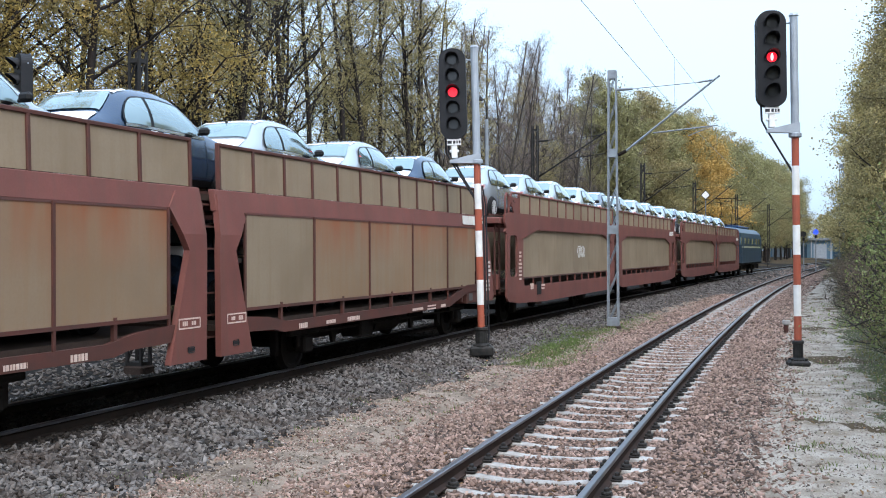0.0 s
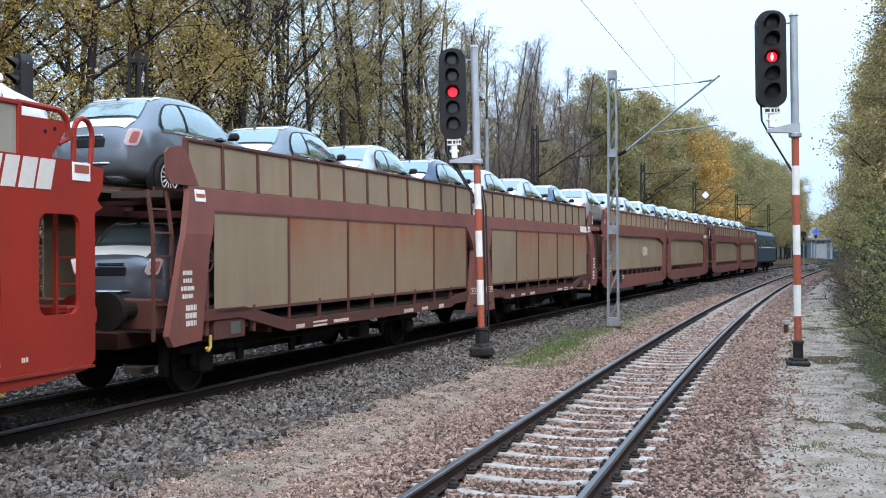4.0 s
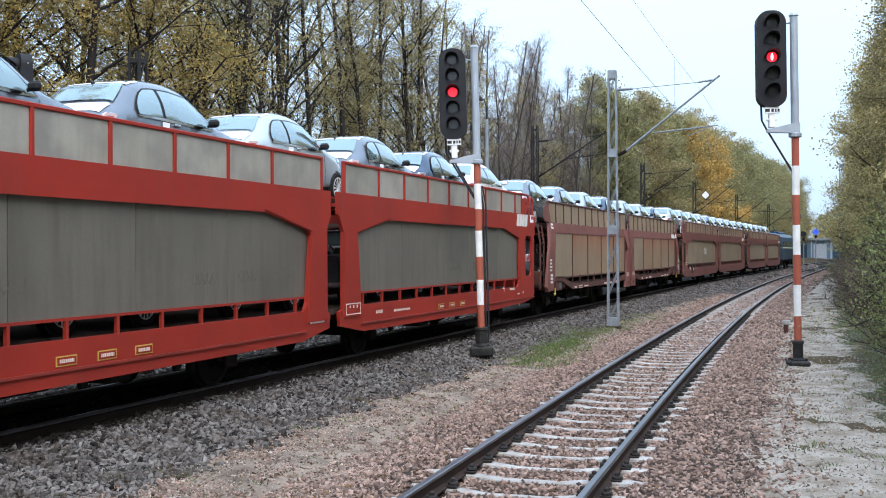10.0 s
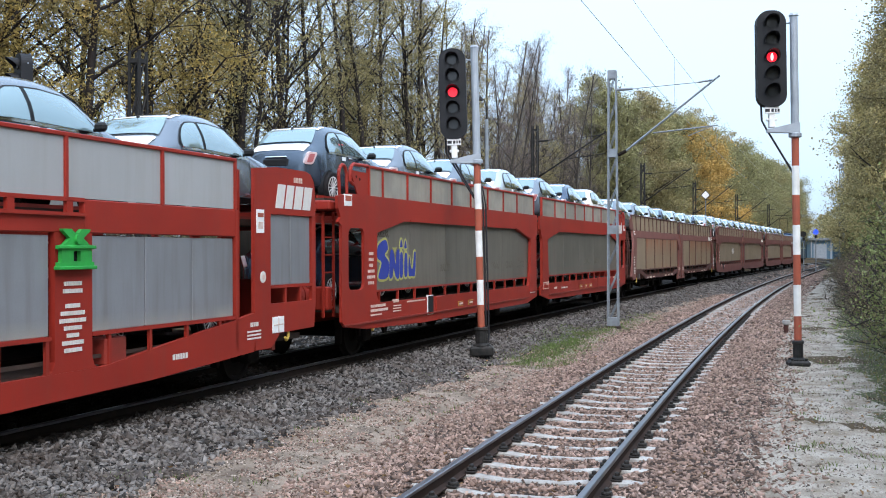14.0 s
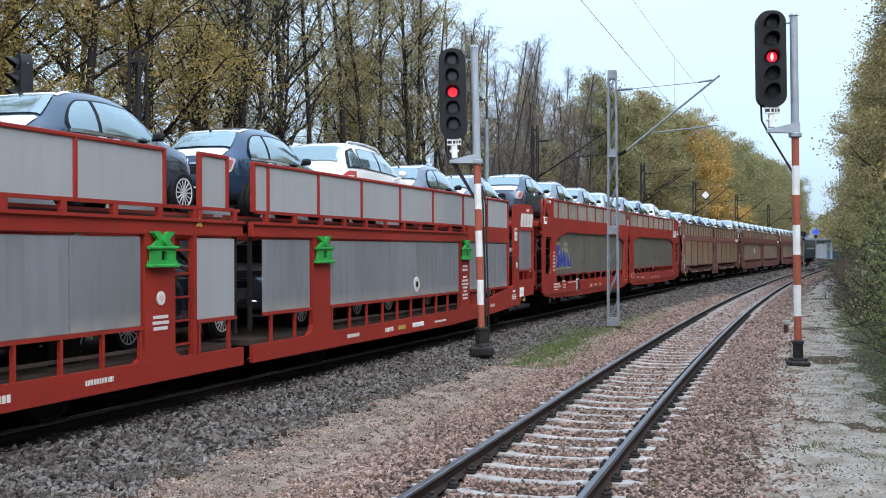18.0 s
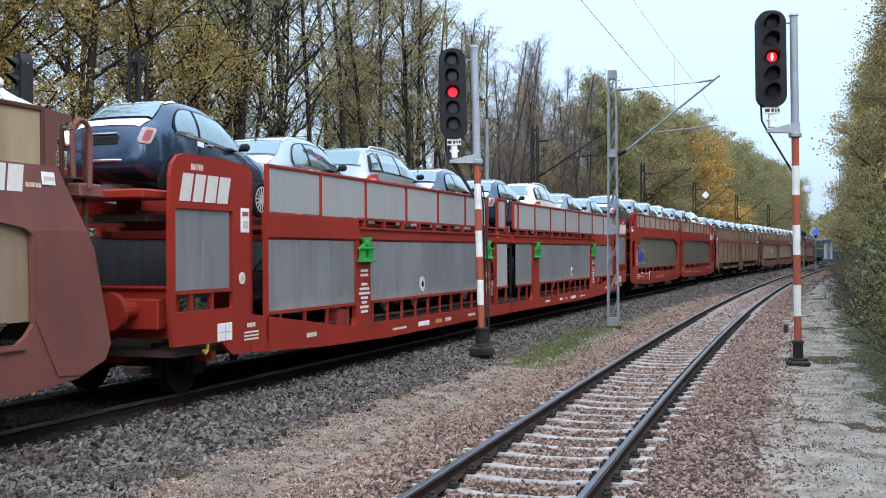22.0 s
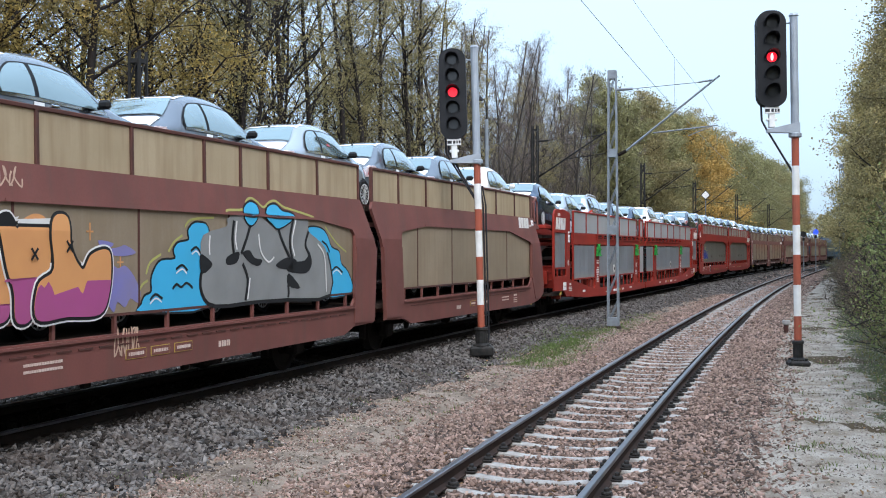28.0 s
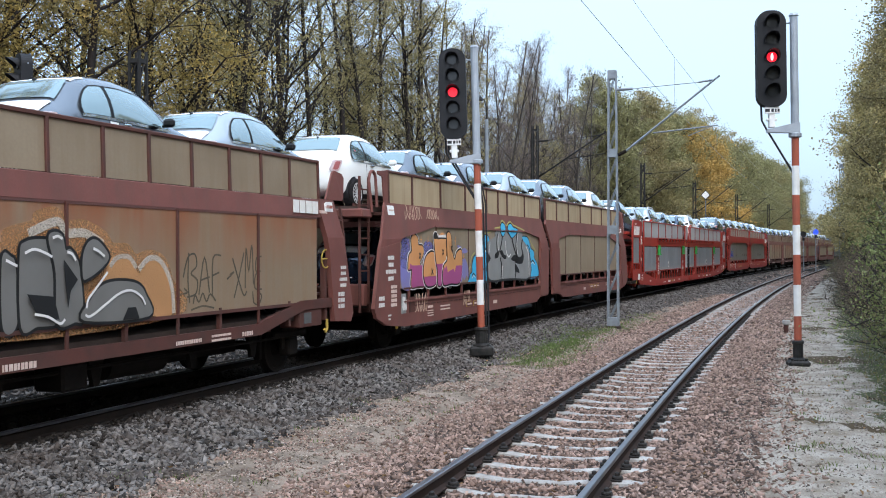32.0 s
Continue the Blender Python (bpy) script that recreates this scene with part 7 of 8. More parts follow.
tagged(part("fallen_leaves", raw("fallen_leaves", v, np.arange(n * 4).reshape(-1, 4), M_FALLEN), None), "scattered yellow and brown fallen leaves on the gravel", "fallen leaves", kind="stuff")


# ---- markings, boards and graffiti on the wagons ----
def smooth_loop(pts, n=5):
    """A rounded closed outline through a few points."""
    out, k = [], len(pts)
    for i in range(k):
        p0, p1, p2, p3 = (Vector((*pts[(i + j - 1) % k], 0)) for j in range(4))
        for q in range(n):
            t = q / n
            v = 0.5 * ((2 * p1) + (p2 - p0) * t + (2 * p0 - 5 * p1 + 4 * p2 - p3) * t * t + (3 * p1 - p0 - 3 * p2 + p3) * t * t * t)
            out.append((v.x, v.y))
    return out


def grown(pts, d):
    """The outline pushed outwards by d."""
    k = len(pts)
    area = sum(pts[i][0] * pts[(i + 1) % k][1] - pts[(i + 1) % k][0] * pts[i][1] for i in range(k))
    s = 1 if area > 0 else -1
    out = []
    for i in range(k):
        (ax, ay), (bx, by) = pts[i - 1], pts[(i + 1) % k]
        tx, ty = bx - ax, by - ay
        ln = math.hypot(tx, ty) or 1.0
        out.append((pts[i][0] + s * d * ty / ln, pts[i][1] - s * d * tx / ln))
    return out


def painted(unit, name, outline, material, y, label=""):
    return part(name, plate(bmesh.new(), outline, [], y, y + 0.003), material, unit, label)


def stroke(unit, name, pts, w, material, y, label=""):
    """A sprayed line of even width."""
    bm = bmesh.new()
    left, right = [], []
    for i, (x, z) in enumerate(pts):
        ax, az = pts[max(i - 1, 0)]
        bx, bz = pts[min(i + 1, len(pts) - 1)]
        ln = math.hypot(bx - ax, bz - az) or 1.0
        nx_, nz_ = -(bz - az) / ln * w / 2, (bx - ax) / ln * w / 2
        left.append(bm.verts.new((x + nx_, y, z + nz_)))
        right.append(bm.verts.new((x - nx_, y, z - nz_)))
    for i in range(len(pts) - 1):
        bm.faces.new((left[i], left[i + 1], right[i + 1], right[i]))
    ext = bmesh.ops.extrude_face_region(bm, geom=bm.faces[:])
    bmesh.ops.translate(bm, vec=(0, 0.003, 0), verts=[g for g in ext["geom"] if isinstance(g, bmesh.types.BMVert)])
    bmesh.ops.recalc_face_normals(bm, faces=bm.faces)
    return part(name, bm, material, unit, label)


M_G_VIOLET = mat("violet_spray_paint", (0.20, 0.19, 0.46), 0.6, dark=(0.24, 0.2, 0.2), scale=2.5, amount=0.5, fine=0.2)
M_G_ORANGE = mat("orange_spray_paint", (0.62, 0.29, 0.11), 0.6, dark=(0.52, 0.22, 0.1), scale=2, amount=0.4)
M_G_PINK = mat("magenta_spray_paint", (0.36, 0.075, 0.21), 0.6, dark=(0.3, 0.09, 0.16), scale=2, amount=0.4)
M_G_BLUE = mat("sky_blue_spray_paint", (0.05, 0.40, 0.66), 0.6, dark=(0.06, 0.33, 0.5), scale=2, amount=0.3)
M_G_GREY = mat("grey_spray_paint", (0.24, 0.24, 0.235), 0.6, dark=(0.17, 0.165, 0.16), scale=2, amount=0.4)
M_G_PALEGREY = mat("chrome_grey_spray_paint", (0.17, 0.165, 0.155), 0.5, dark=(0.11, 0.105, 0.1), scale=2, amount=0.4)
M_G_BLACK = mat("black_spray_paint", (0.015, 0.015, 0.016), 0.6, amount=0.1)
M_G_WHITE = mat("white_spray_paint", (0.7, 0.68, 0.66), 0.6, scale=4, amount=0.2)
M_G_DEEPBLUE = mat("royal_blue_spray_paint", (0.03, 0.05, 0.29), 0.6, dark=(0.03, 0.04, 0.15), scale=4, amount=0.4)
M_G_YELLOW = mat("faded_yellow_spray_paint", (0.42, 0.40, 0.12), 0.6, dark=(0.28, 0.26, 0.12), scale=4, amount=0.4)
M_G_SMOKE = mat("thin_dark_spray_line", (0.07, 0.06, 0.045), 0.7, scale=6, amount=0.4, dark=(0.16, 0.12, 0.07))
M_G_FAINT = mat("faint_scratched_line", (0.12, 0.108, 0.088), 0.6, scale=8, amount=0.5, dark=(0.16, 0.145, 0.12))
M_G_PALE = mat("thin_pale_spray_line", (0.52, 0.36, 0.27), 0.7, scale=6, amount=0.3)


def haze_mat(name, color, cover):
    """Thinly sprayed paint: specks over the surface behind it."""
    m = mat(name, color, 0.65, scale=3, amount=0.3)
    nt = m.node_tree
    tex, rng = nt.nodes.new("ShaderNodeTexNoise"), nt.nodes.new("ShaderNodeMapRange")
    tex.inputs["Scale"].default_value, tex.inputs["Detail"].default_value = 60.0, 4.0
    rng.inputs["From Min"].default_value, rng.inputs["From Max"].default_value = 0.5 - cover * 0.55, 1.1 - cover * 0.55
    clear, mx = nt.nodes.new("ShaderNodeBsdfTransparent"), nt.nodes.new("ShaderNodeMixShader")
    tc = nt.nodes.new("ShaderNodeTexCoord")
    nt.links.new(tc.outputs["Object"], tex.inputs["Vector"])
    nt.links.new(tex.outputs["Fac"], rng.inputs["Value"])
    nt.links.new(rng.outputs[0], mx.inputs[0])
    nt.links.new(clear.outputs[0], mx.inputs[1])
    nt.links.new(nt.nodes["Principled BSDF"].outputs[0], mx.inputs[2])
    nt.links.new(mx.outputs[0], nt.nodes["Material Output"].inputs["Surface"])
    return m


M_G_ORANGEHAZE = haze_mat("thin_orange_spray_haze", (0.5, 0.26, 0.12), 0.45)
M_G_ORANGEWASH = haze_mat("orange_spray_wash", (0.56, 0.29, 0.13), 0.85)
M_G_WHITEHAZE = haze_mat("thin_white_spray_haze", (0.66, 0.6, 0.52), 0.5)
M_G_VIOLETHAZE = haze_mat("thin_violet_spray_haze", (0.2, 0.19, 0.46), 0.5)


def curved(pts, n=4):
    """An open line rounded through a few points."""
    out = []
    for i in range(len(pts) - 1):
        p0, p1, p2, p3 = pts[max(i - 1, 0)], pts[i], pts[i + 1], pts[min(i + 2, len(pts) - 1)]
        for q in range(n):
            t = q / n
            out.append(tuple(0.5 * (2 * p1[c] + (p2[c] - p0[c]) * t + (2 * p0[c] - 5 * p1[c] + 4 * p2[c] - p3[c]) * t * t + (3 * p1[c] - p0[c] - 3 * p2[c] + p3[c]) * t ** 3) for c in (0, 1)))
    return out + [pts[-1]]


def letter_blob(unit, pts, fill, y, low=None, low_z=1.4, edge=0.042, halo=None):
    loop = smooth_loop(pts)
    if halo:
        painted(unit, "graffiti_halo", grown(loop, edge + 0.02), halo, y)
    painted(unit, "graffiti_outline", grown(loop, edge), M_G_BLACK, y - 0.004)
    painted(unit, "graffiti_fill", loop, fill, y - 0.008)
    if low:
        cut = [(x, min(z, low_z + 0.05 * math.sin(x * 17) + 0.04 * math.sin(x * 41 + 1))) for x, z in loop if z < low_z + 0.3]
        if len(cut) > 3:
            painted(unit, "graffiti_fill", cut, low, y - 0.012)


def at_u(key):
    unit = UNITS[key][0]
    mid = [m[1] for m in MOVERS if m[0] == unit][0]
    return unit, (lambda u: u - mid)


def shifted(X, u0, z0, pts, sx=1.0, sz=1.0):
    return [(X(u0 + a * sx), z0 + b * sz) for a, b in pts]


YP = -SIDE + 0.066      # just in front of the set-back panels
# bubble letters in orange and magenta on violet
unit, X = at_u("F2")
painted(unit, "graffiti_ground", smooth_loop(shifted(X, -29.96, 1.0, [(0.19, 0.0), (0.75, 0.0), (0.6, 0.45), (0.4, 0.55), (0.12, 0.5)])), M_G_VIOLET, YP, "violet sprayed ground")
for pts in ([(0.1, 0.45), (0.6, 0.4), (0.55, 0.9), (0.2, 0.85)], [(1.35, 0.4), (1.95, 0.45), (1.9, 0.85), (1.4, 0.9)], [(0.2, 0.8), (0.5, 0.78), (0.55, 0.95), (0.15, 1.0)]):
    painted(unit, "graffiti_ground", smooth_loop(shifted(X, -29.96, 1.0, pts)), M_G_VIOLETHAZE, YP - 0.001)
ROUND_LETTERS = ((-29.48, [(0.16, 0.0), (0.19, 0.33), (0.0, 0.35), (0.04, 0.61), (0.19, 0.71), (0.16, 0.95), (0.32, 1.04), (0.51, 0.96), (0.54, 0.83), (0.79, 0.8), (0.82, 0.64), (0.63, 0.47), (0.85, 0.28), (0.95, 0.13), (0.85, 0.0), (0.53, 0.0)], 1.43),
                 (-28.68, [(0.16, 0.0), (0.0, 0.24), (0.09, 0.53), (0.35, 0.67), (0.62, 0.66), (0.78, 0.45), (0.75, 0.18), (0.64, 0.0)], 1.2),
                 (-28.1, [(0.23, 0.0), (0.2, 0.29), (0.11, 0.52), (0.05, 0.75), (0.0, 1.01), (0.13, 1.07), (0.25, 0.94), (0.32, 1.02), (0.54, 1.1), (0.72, 1.03), (0.75, 0.75), (0.72, 0.52), (0.54, 0.44), (0.51, 0.29), (0.43, 0.0)], 1.46),
                 (-27.58, [(0.0, 0.0), (0.02, 0.36), (0.26, 0.52), (0.23, 0.91), (0.32, 1.09), (0.51, 1.07), (0.54, 0.75), (0.73, 0.51), (0.88, 0.67), (1.13, 0.73), (1.23, 0.63), (1.2, 0.26), (1.03, 0.0), (0.48, 0.0)], 1.34))
for i, (u0, pts, low) in enumerate(ROUND_LETTERS):
    letter_blob(unit, shifted(X, u0, 1.02, pts), M_G_ORANGE, YP - 0.006 - 0.014 * i, M_G_PINK, low, edge=0.035, halo=M_G_WHITE)
for u, z in ((-28.98, 1.63), (-28.27, 1.3), (-27.62, 1.7), (-27.07, 1.78)):
    for d in (1, -1):
        stroke(unit, "graffiti_cross", [(X(u - 0.05), z - 0.06 * d), (X(u + 0.05), z + 0.06 * d)], 0.025, M_G_BLACK, YP - 0.066)
for u, z in ((-29.45, 1.86), (-28.75, 1.96), (-28.35, 1.92), (-26.65, 1.95), (-26.1, 1.6)):
    stroke(unit, "graffiti_star", [(X(u), z - 0.1), (X(u), z + 0.1)], 0.02, M_G_ORANGE, YP)
    stroke(unit, "graffiti_star", [(X(u - 0.06), z), (X(u + 0.06), z)], 0.02, M_G_ORANGE, YP)
# blue cloud behind a grey piece of joined letters
def piece(name, pts, material, y, edge=0.0, soft=True, label=""):
    loop = smooth_loop(shifted(X, -25.55, 1.0, pts), 3) if soft else shifted(X, -25.55, 1.0, pts)
    if edge:
        painted(unit, "graffiti_outline", grown(loop, edge), M_G_BLACK, y + 0.004)
    painted(unit, name, loop, material, y, label)


def sweeps(name, lines, w, material, y):
    for pts in lines:
        stroke(unit, name, curved(shifted(X, -25.55, 1.0, pts)), w, material, y)


piece("graffiti_ground", [(-1.02, 0.45), (-0.89, 0.49), (-0.75, 0.6), (-0.61, 0.53), (-0.47, 0.56), (-0.34, 0.48), (-0.25, 0.38), (-0.16, 0.24), (-0.21, 0.11), (-0.36, 0.17), (-0.47, 0.07), (-0.61, 0.14), (-0.68, 0.02), (-0.82, 0.13), (-1.02, 0.05)], M_G_VIOLET, YP - 0.002, label="ragged violet sprayed patch")
piece("graffiti_ground", [(-0.96, 0.85), (-0.68, 0.82), (-0.75, 0.76), (-0.56, 0.78), (-0.46, 0.8), (-0.25, 0.71), (-0.54, 0.67), (-0.82, 0.72)], M_G_VIOLET, YP - 0.002)
piece("graffiti_cloud", [(-0.13, 0.0), (-0.14, 0.09), (-0.08, 0.18), (0.06, 0.23), (0.06, 0.38), (0.13, 0.51), (0.27, 0.61), (0.57, 0.63), (0.54, 0.74), (0.64, 0.83), (0.88, 0.87), (0.87, 0.99), (0.98, 1.08), (1.14, 1.1), (1.34, 1.04), (1.42, 0.65), (1.42, 0.0)], M_G_BLUE, YP - 0.008, 0.028, label="sky-blue sprayed cloud")
piece("graffiti_cloud", [(4.28, 1.04), (4.44, 1.11), (4.78, 1.09), (4.99, 0.99), (5.16, 0.79), (5.46, 0.71), (5.54, 0.51), (5.82, 0.36), (5.98, 0.02), (4.86, 0.01), (4.71, 0.65)], M_G_BLUE, YP - 0.008, 0.028, label="sky-blue sprayed cloud")
piece("graffiti_fill", [(1.21, 0.94), (1.8, 1.07), (1.82, 1.18), (2.22, 1.25), (2.46, 1.17), (2.71, 1.23), (2.96, 1.15), (3.3, 1.05), (3.76, 1.24), (4.25, 1.25), (4.3, 1.04), (4.68, 0.89), (4.97, 0.68), (5.07, 0.02), (3.55, 0.01), (2.63, 0.02), (1.51, 0.01), (1.2, 0.18), (1.18, 0.41), (1.3, 0.53), (1.16, 0.63)], M_G_GREY, YP - 0.018, 0.055, label="grey sprayed letters")
for pts in ([(1.12, 0.68), (1.29, 0.64), (1.42, 0.54), (1.16, 0.43)], [(3.21, 0.53), (3.55, 0.63), (3.87, 0.58), (3.71, 0.45), (3.33, 0.47)], [(3.57, 0.42), (4.18, 0.38), (4.39, 0.52), (4.32, 0.69), (4.15, 0.58), (3.73, 0.55)],
            [(3.61, 0.39), (3.99, 0.15), (3.58, 0.2)], [(2.22, 0.7), (2.41, 0.57), (2.67, 0.51), (2.78, 0.6), (2.56, 0.63), (2.41, 0.74)], [(1.8, 0.65), (2.12, 0.72), (2.06, 0.57), (1.8, 0.54)]):
    piece("graffiti_gap", pts, M_G_BLACK, YP - 0.024)
sweeps("graffiti_line", ([(2.49, 1.2), (2.35, 0.94), (2.18, 0.69)], [(1.99, 1.15), (1.94, 0.91), (1.98, 0.68)], [(3.28, 1.06), (3.4, 0.88), (3.67, 0.6)], [(2.22, 0.55), (2.36, 0.32), (2.29, 0.03)], [(3.76, 1.23), (3.64, 0.88), (3.74, 0.58)], [(4.28, 1.04), (4.17, 0.83), (4.33, 0.66)], [(3.58, 0.22), (3.6, 0.1), (3.58, 0.02)]), 0.055, M_G_BLACK, YP - 0.026)
sweeps("graffiti_glint", ([(2.06, 1.15), (2.02, 0.91), (2.06, 0.75)], [(2.67, 0.98), (2.74, 0.72), (2.96, 0.57), (3.14, 0.64)], [(3.84, 1.2), (3.71, 0.88), (3.8, 0.65)], [(1.36, 0.94), (1.34, 0.8), (1.35, 0.68)], [(4.6, 0.84), (4.86, 0.63), (4.92, 0.06)], [(2.42, 0.35), (2.35, 0.05)]), 0.028, M_G_WHITE, YP - 0.028)
sweeps("graffiti_halo", ([(-0.2, 0.24), (-0.11, 0.33), (-0.01, 0.37)], [(-0.04, 0.45), (0.04, 0.59), (0.27, 0.69)], [(0.43, 0.72), (0.55, 0.84), (0.74, 0.93)], [(0.8, 1.04), (0.96, 1.14), (1.5, 1.18)], [(4.93, 1.13), (5.36, 0.87), (5.77, 0.71)]), 0.03, M_G_YELLOW, YP)
sweeps("graffiti_line", ([(0.02, 0.13), (0.13, 0.2), (0.28, 0.14)], [(0.5, 0.25), (0.59, 0.31), (0.7, 0.27), (0.82, 0.32), (0.96, 0.25)], [(0.58, 0.5), (0.72, 0.55), (0.84, 0.48)], [(0.92, 0.73), (1.05, 0.78), (1.16, 0.7)], [(5.17, 0.4), (5.36, 0.46), (5.59, 0.36)], [(4.79, 0.89), (4.96, 0.83), (5.08, 0.71)]), 0.032, M_G_BLACK, YP - 0.012)
sweeps("graffiti_glint", ([(0.02, 0.09), (0.14, 0.15), (0.26, 0.1)], [(0.58, 0.45), (0.72, 0.5), (0.82, 0.44)], [(0.94, 0.69), (1.05, 0.73), (1.14, 0.66)], [(5.2, 0.36), (5.36, 0.41), (5.55, 0.33)]), 0.02, M_G_WHITE, YP - 0.014)
# its tips run over the edge of the frame
piece("graffiti_cloud", [(2.28, 1.25), (2.28, 1.35), (2.46, 1.43), (2.64, 1.38), (2.64, 1.25)], M_G_BLUE, -SIDE - 0.012, 0.03, label="sky-blue sprayed cloud tip")
piece("graffiti_cloud", [(2.95, 1.25), (2.98, 1.38), (3.21, 1.42), (3.4, 1.33), (3.66, 1.31), (3.76, 1.25)], M_G_BLUE, -SIDE - 0.012, 0.03, label="sky-blue sprayed cloud tip")
piece("graffiti_cloud", [(2.28, 1.24), (2.64, 1.24), (2.51, 1.11), (2.37, 1.12)], M_G_BLUE, YP - 0.03, 0.025)
piece("graffiti_cloud", [(2.95, 1.24), (3.74, 1.24), (3.3, 1.07), (3.09, 1.13)], M_G_BLUE, YP - 0.03, 0.025)
sweeps("graffiti_halo", ([(1.81, 1.24), (1.81, 1.29), (2.25, 1.32), (2.36, 1.44), (2.5, 1.49), (2.66, 1.45), (2.84, 1.37), (3.03, 1.45), (3.24, 1.48), (3.46, 1.4), (3.7, 1.37), (4.41, 1.28), (4.42, 1.24)],), 0.035, M_G_YELLOW, -SIDE - 0.004)


def scribble(unit, X, u, z, w, h, seed, material, y, width=0.02, label="sprayed scribble"):
    r = random.Random(seed)
    for k in range(4):
        pts = []
        x0 = u + w * k / 4
        for i in range(7):
            pts.append((X(x0 + w * 0.26 * (i / 6 + 0.25 * math.sin(i * 2.3 + seed + k))), z + h * (0.5 + 0.48 * math.sin(i * 1.7 + k * 1.3 + seed))))
        stroke(unit, "scribble", [(p[0], p[1]) for p in smooth_loop(pts, 3)[:-3]], width, material, y, label)


scribble(unit, X, -29.6, 2.34, 0.85, 0.3, 3, M_G_PALE, -SIDE - 0.004, 0.018)
scribble(unit, X, -28.4, 2.38, 0.65, 0.22, 5, M_G_PALE, -SIDE - 0.004, 0.018)
scribble(unit, X, -29.3, 0.48, 0.7, 0.42, 7, M_G_PALE, -SIDE - 0.004, 0.018)
scribble(unit, X, -26.3, 0.5, 0.45, 0.36, 9, M_G_PALE, -SIDE - 0.004, 0.018)

# grey piece with an orange glow, and dark tags
unit, X = at_u("G1")
YG = -SIDE + 0.056
WASH = [(-0.8, 0.0), (-0.8, 0.85), (0.0, 0.85), (0.08, 0.99), (0.49, 1.09), (0.53, 1.18), (0.84, 1.23), (1.02, 1.1), (1.31, 1.11), (1.66, 0.99), (1.81, 0.86), (2.08, 0.85), (2.25, 0.73), (2.53, 0.78), (2.83, 0.69), (2.98, 0.44), (3.06, 0.0)]
glow = smooth_loop(shifted(X, -40.64, 0.93, WASH))
painted(unit, "graffiti_halo", grown(glow, 0.04), M_G_ORANGEHAZE, YG, "orange sprayed glow")
painted(unit, "graffiti_halo", grown(glow, -0.05), M_G_ORANGEHAZE, YG - 0.003)
painted(unit, "graffiti_halo", smooth_loop(shifted(X, -39.33, 0.93, [(0.0, 0.2), (0.3, 0.48), (0.35, 0.64), (0.55, 0.75), (0.82, 0.74), (0.99, 0.53), (1.11, 0.67), (1.34, 0.7), (1.58, 0.52), (1.7, 0.02), (1.17, 0.02)])), M_G_ORANGEWASH, YG - 0.006)
for pts, w in (([(2.3, 0.58), (2.5, 0.71), (2.72, 0.69), (2.9, 0.52), (3.0, 0.3), (3.03, 0.02)], 0.07), ([(1.75, 0.62), (1.87, 0.72), (2.1, 0.73), (2.25, 0.6)], 0.06), ([(0.4, 0.98), (0.84, 1.12), (1.0, 1.0), (1.3, 1.0), (1.62, 0.88)], 0.1)):
    stroke(unit, "graffiti_halo", curved(shifted(X, -40.64, 0.93, pts)), w, M_G_WHITEHAZE, YG - 0.009)
DARK_LETTERS = ([(-0.75, 0.0), (-0.7, 0.6), (-0.35, 0.8), (-0.1, 0.72), (-0.05, 0.0)], [(0.01, 0.01), (0.0, 0.71), (0.12, 0.73), (0.19, 0.62), (0.21, 0.05)], [(0.26, 0.0), (0.24, 0.74), (0.32, 0.88), (0.58, 0.91), (0.71, 0.86), (0.75, 0.62), (0.77, 0.32), (0.83, 0.07), (0.77, 0.0), (0.5, 0.0)],
                [(0.8, 0.01), (0.77, 0.56), (0.66, 0.91), (0.75, 0.99), (0.88, 0.95), (0.93, 0.8), (1.02, 0.8), (1.16, 0.61), (1.22, 0.05), (1.08, 0.01)], [(1.21, 0.49), (1.21, 0.74), (1.31, 0.89), (1.45, 0.91), (1.61, 0.8), (1.66, 0.7), (1.51, 0.58), (1.31, 0.49)],
                [(1.22, 0.02), (1.31, 0.23), (1.51, 0.39), (1.81, 0.44), (2.19, 0.4), (2.36, 0.26), (2.42, 0.0)])
for i, pts in enumerate(DARK_LETTERS):
    letter_blob(unit, shifted(X, -40.64, 0.945, pts), M_G_PALEGREY, YG - 0.012 - 0.009 * i, edge=0.035)
for pts in ([(0.31, 0.36), (0.71, 0.32), (0.8, 0.07), (0.45, 0.15)], [(0.87, 0.71), (1.1, 0.49), (0.98, 0.37), (0.94, 0.19), (0.9, 0.43)], [(1.9, 0.0), (2.0, 0.14), (2.15, 0.14), (2.22, 0.0)]):
    painted(unit, "graffiti_shadow", shifted(X, -40.64, 0.93, pts), M_G_BLACK, YG - 0.072)
for pts in ([(0.27, 0.78), (0.41, 0.82), (0.58, 0.78), (0.68, 0.74)], [(1.22, 0.1), (1.31, 0.08), (1.56, 0.19), (1.82, 0.31), (2.05, 0.34), (2.25, 0.26), (2.33, 0.16)], [(0.69, 0.94), (0.77, 0.96), (0.84, 0.93)], [(0.41, 0.15), (0.62, 0.11), (0.8, 0.03), (0.88, 0.07)],
            [(1.36, 0.83), (1.45, 0.8), (1.56, 0.74)], [(0.0, 0.71), (0.16, 0.65)], [(0.92, 0.79), (1.0, 0.77), (1.06, 0.7)], [(1.24, 0.17), (1.27, 0.27), (1.41, 0.39), (1.61, 0.56)]):
    stroke(unit, "graffiti_glint", curved(shifted(X, -40.64, 0.93, pts)), 0.028, M_G_WHITE, YG - 0.078)
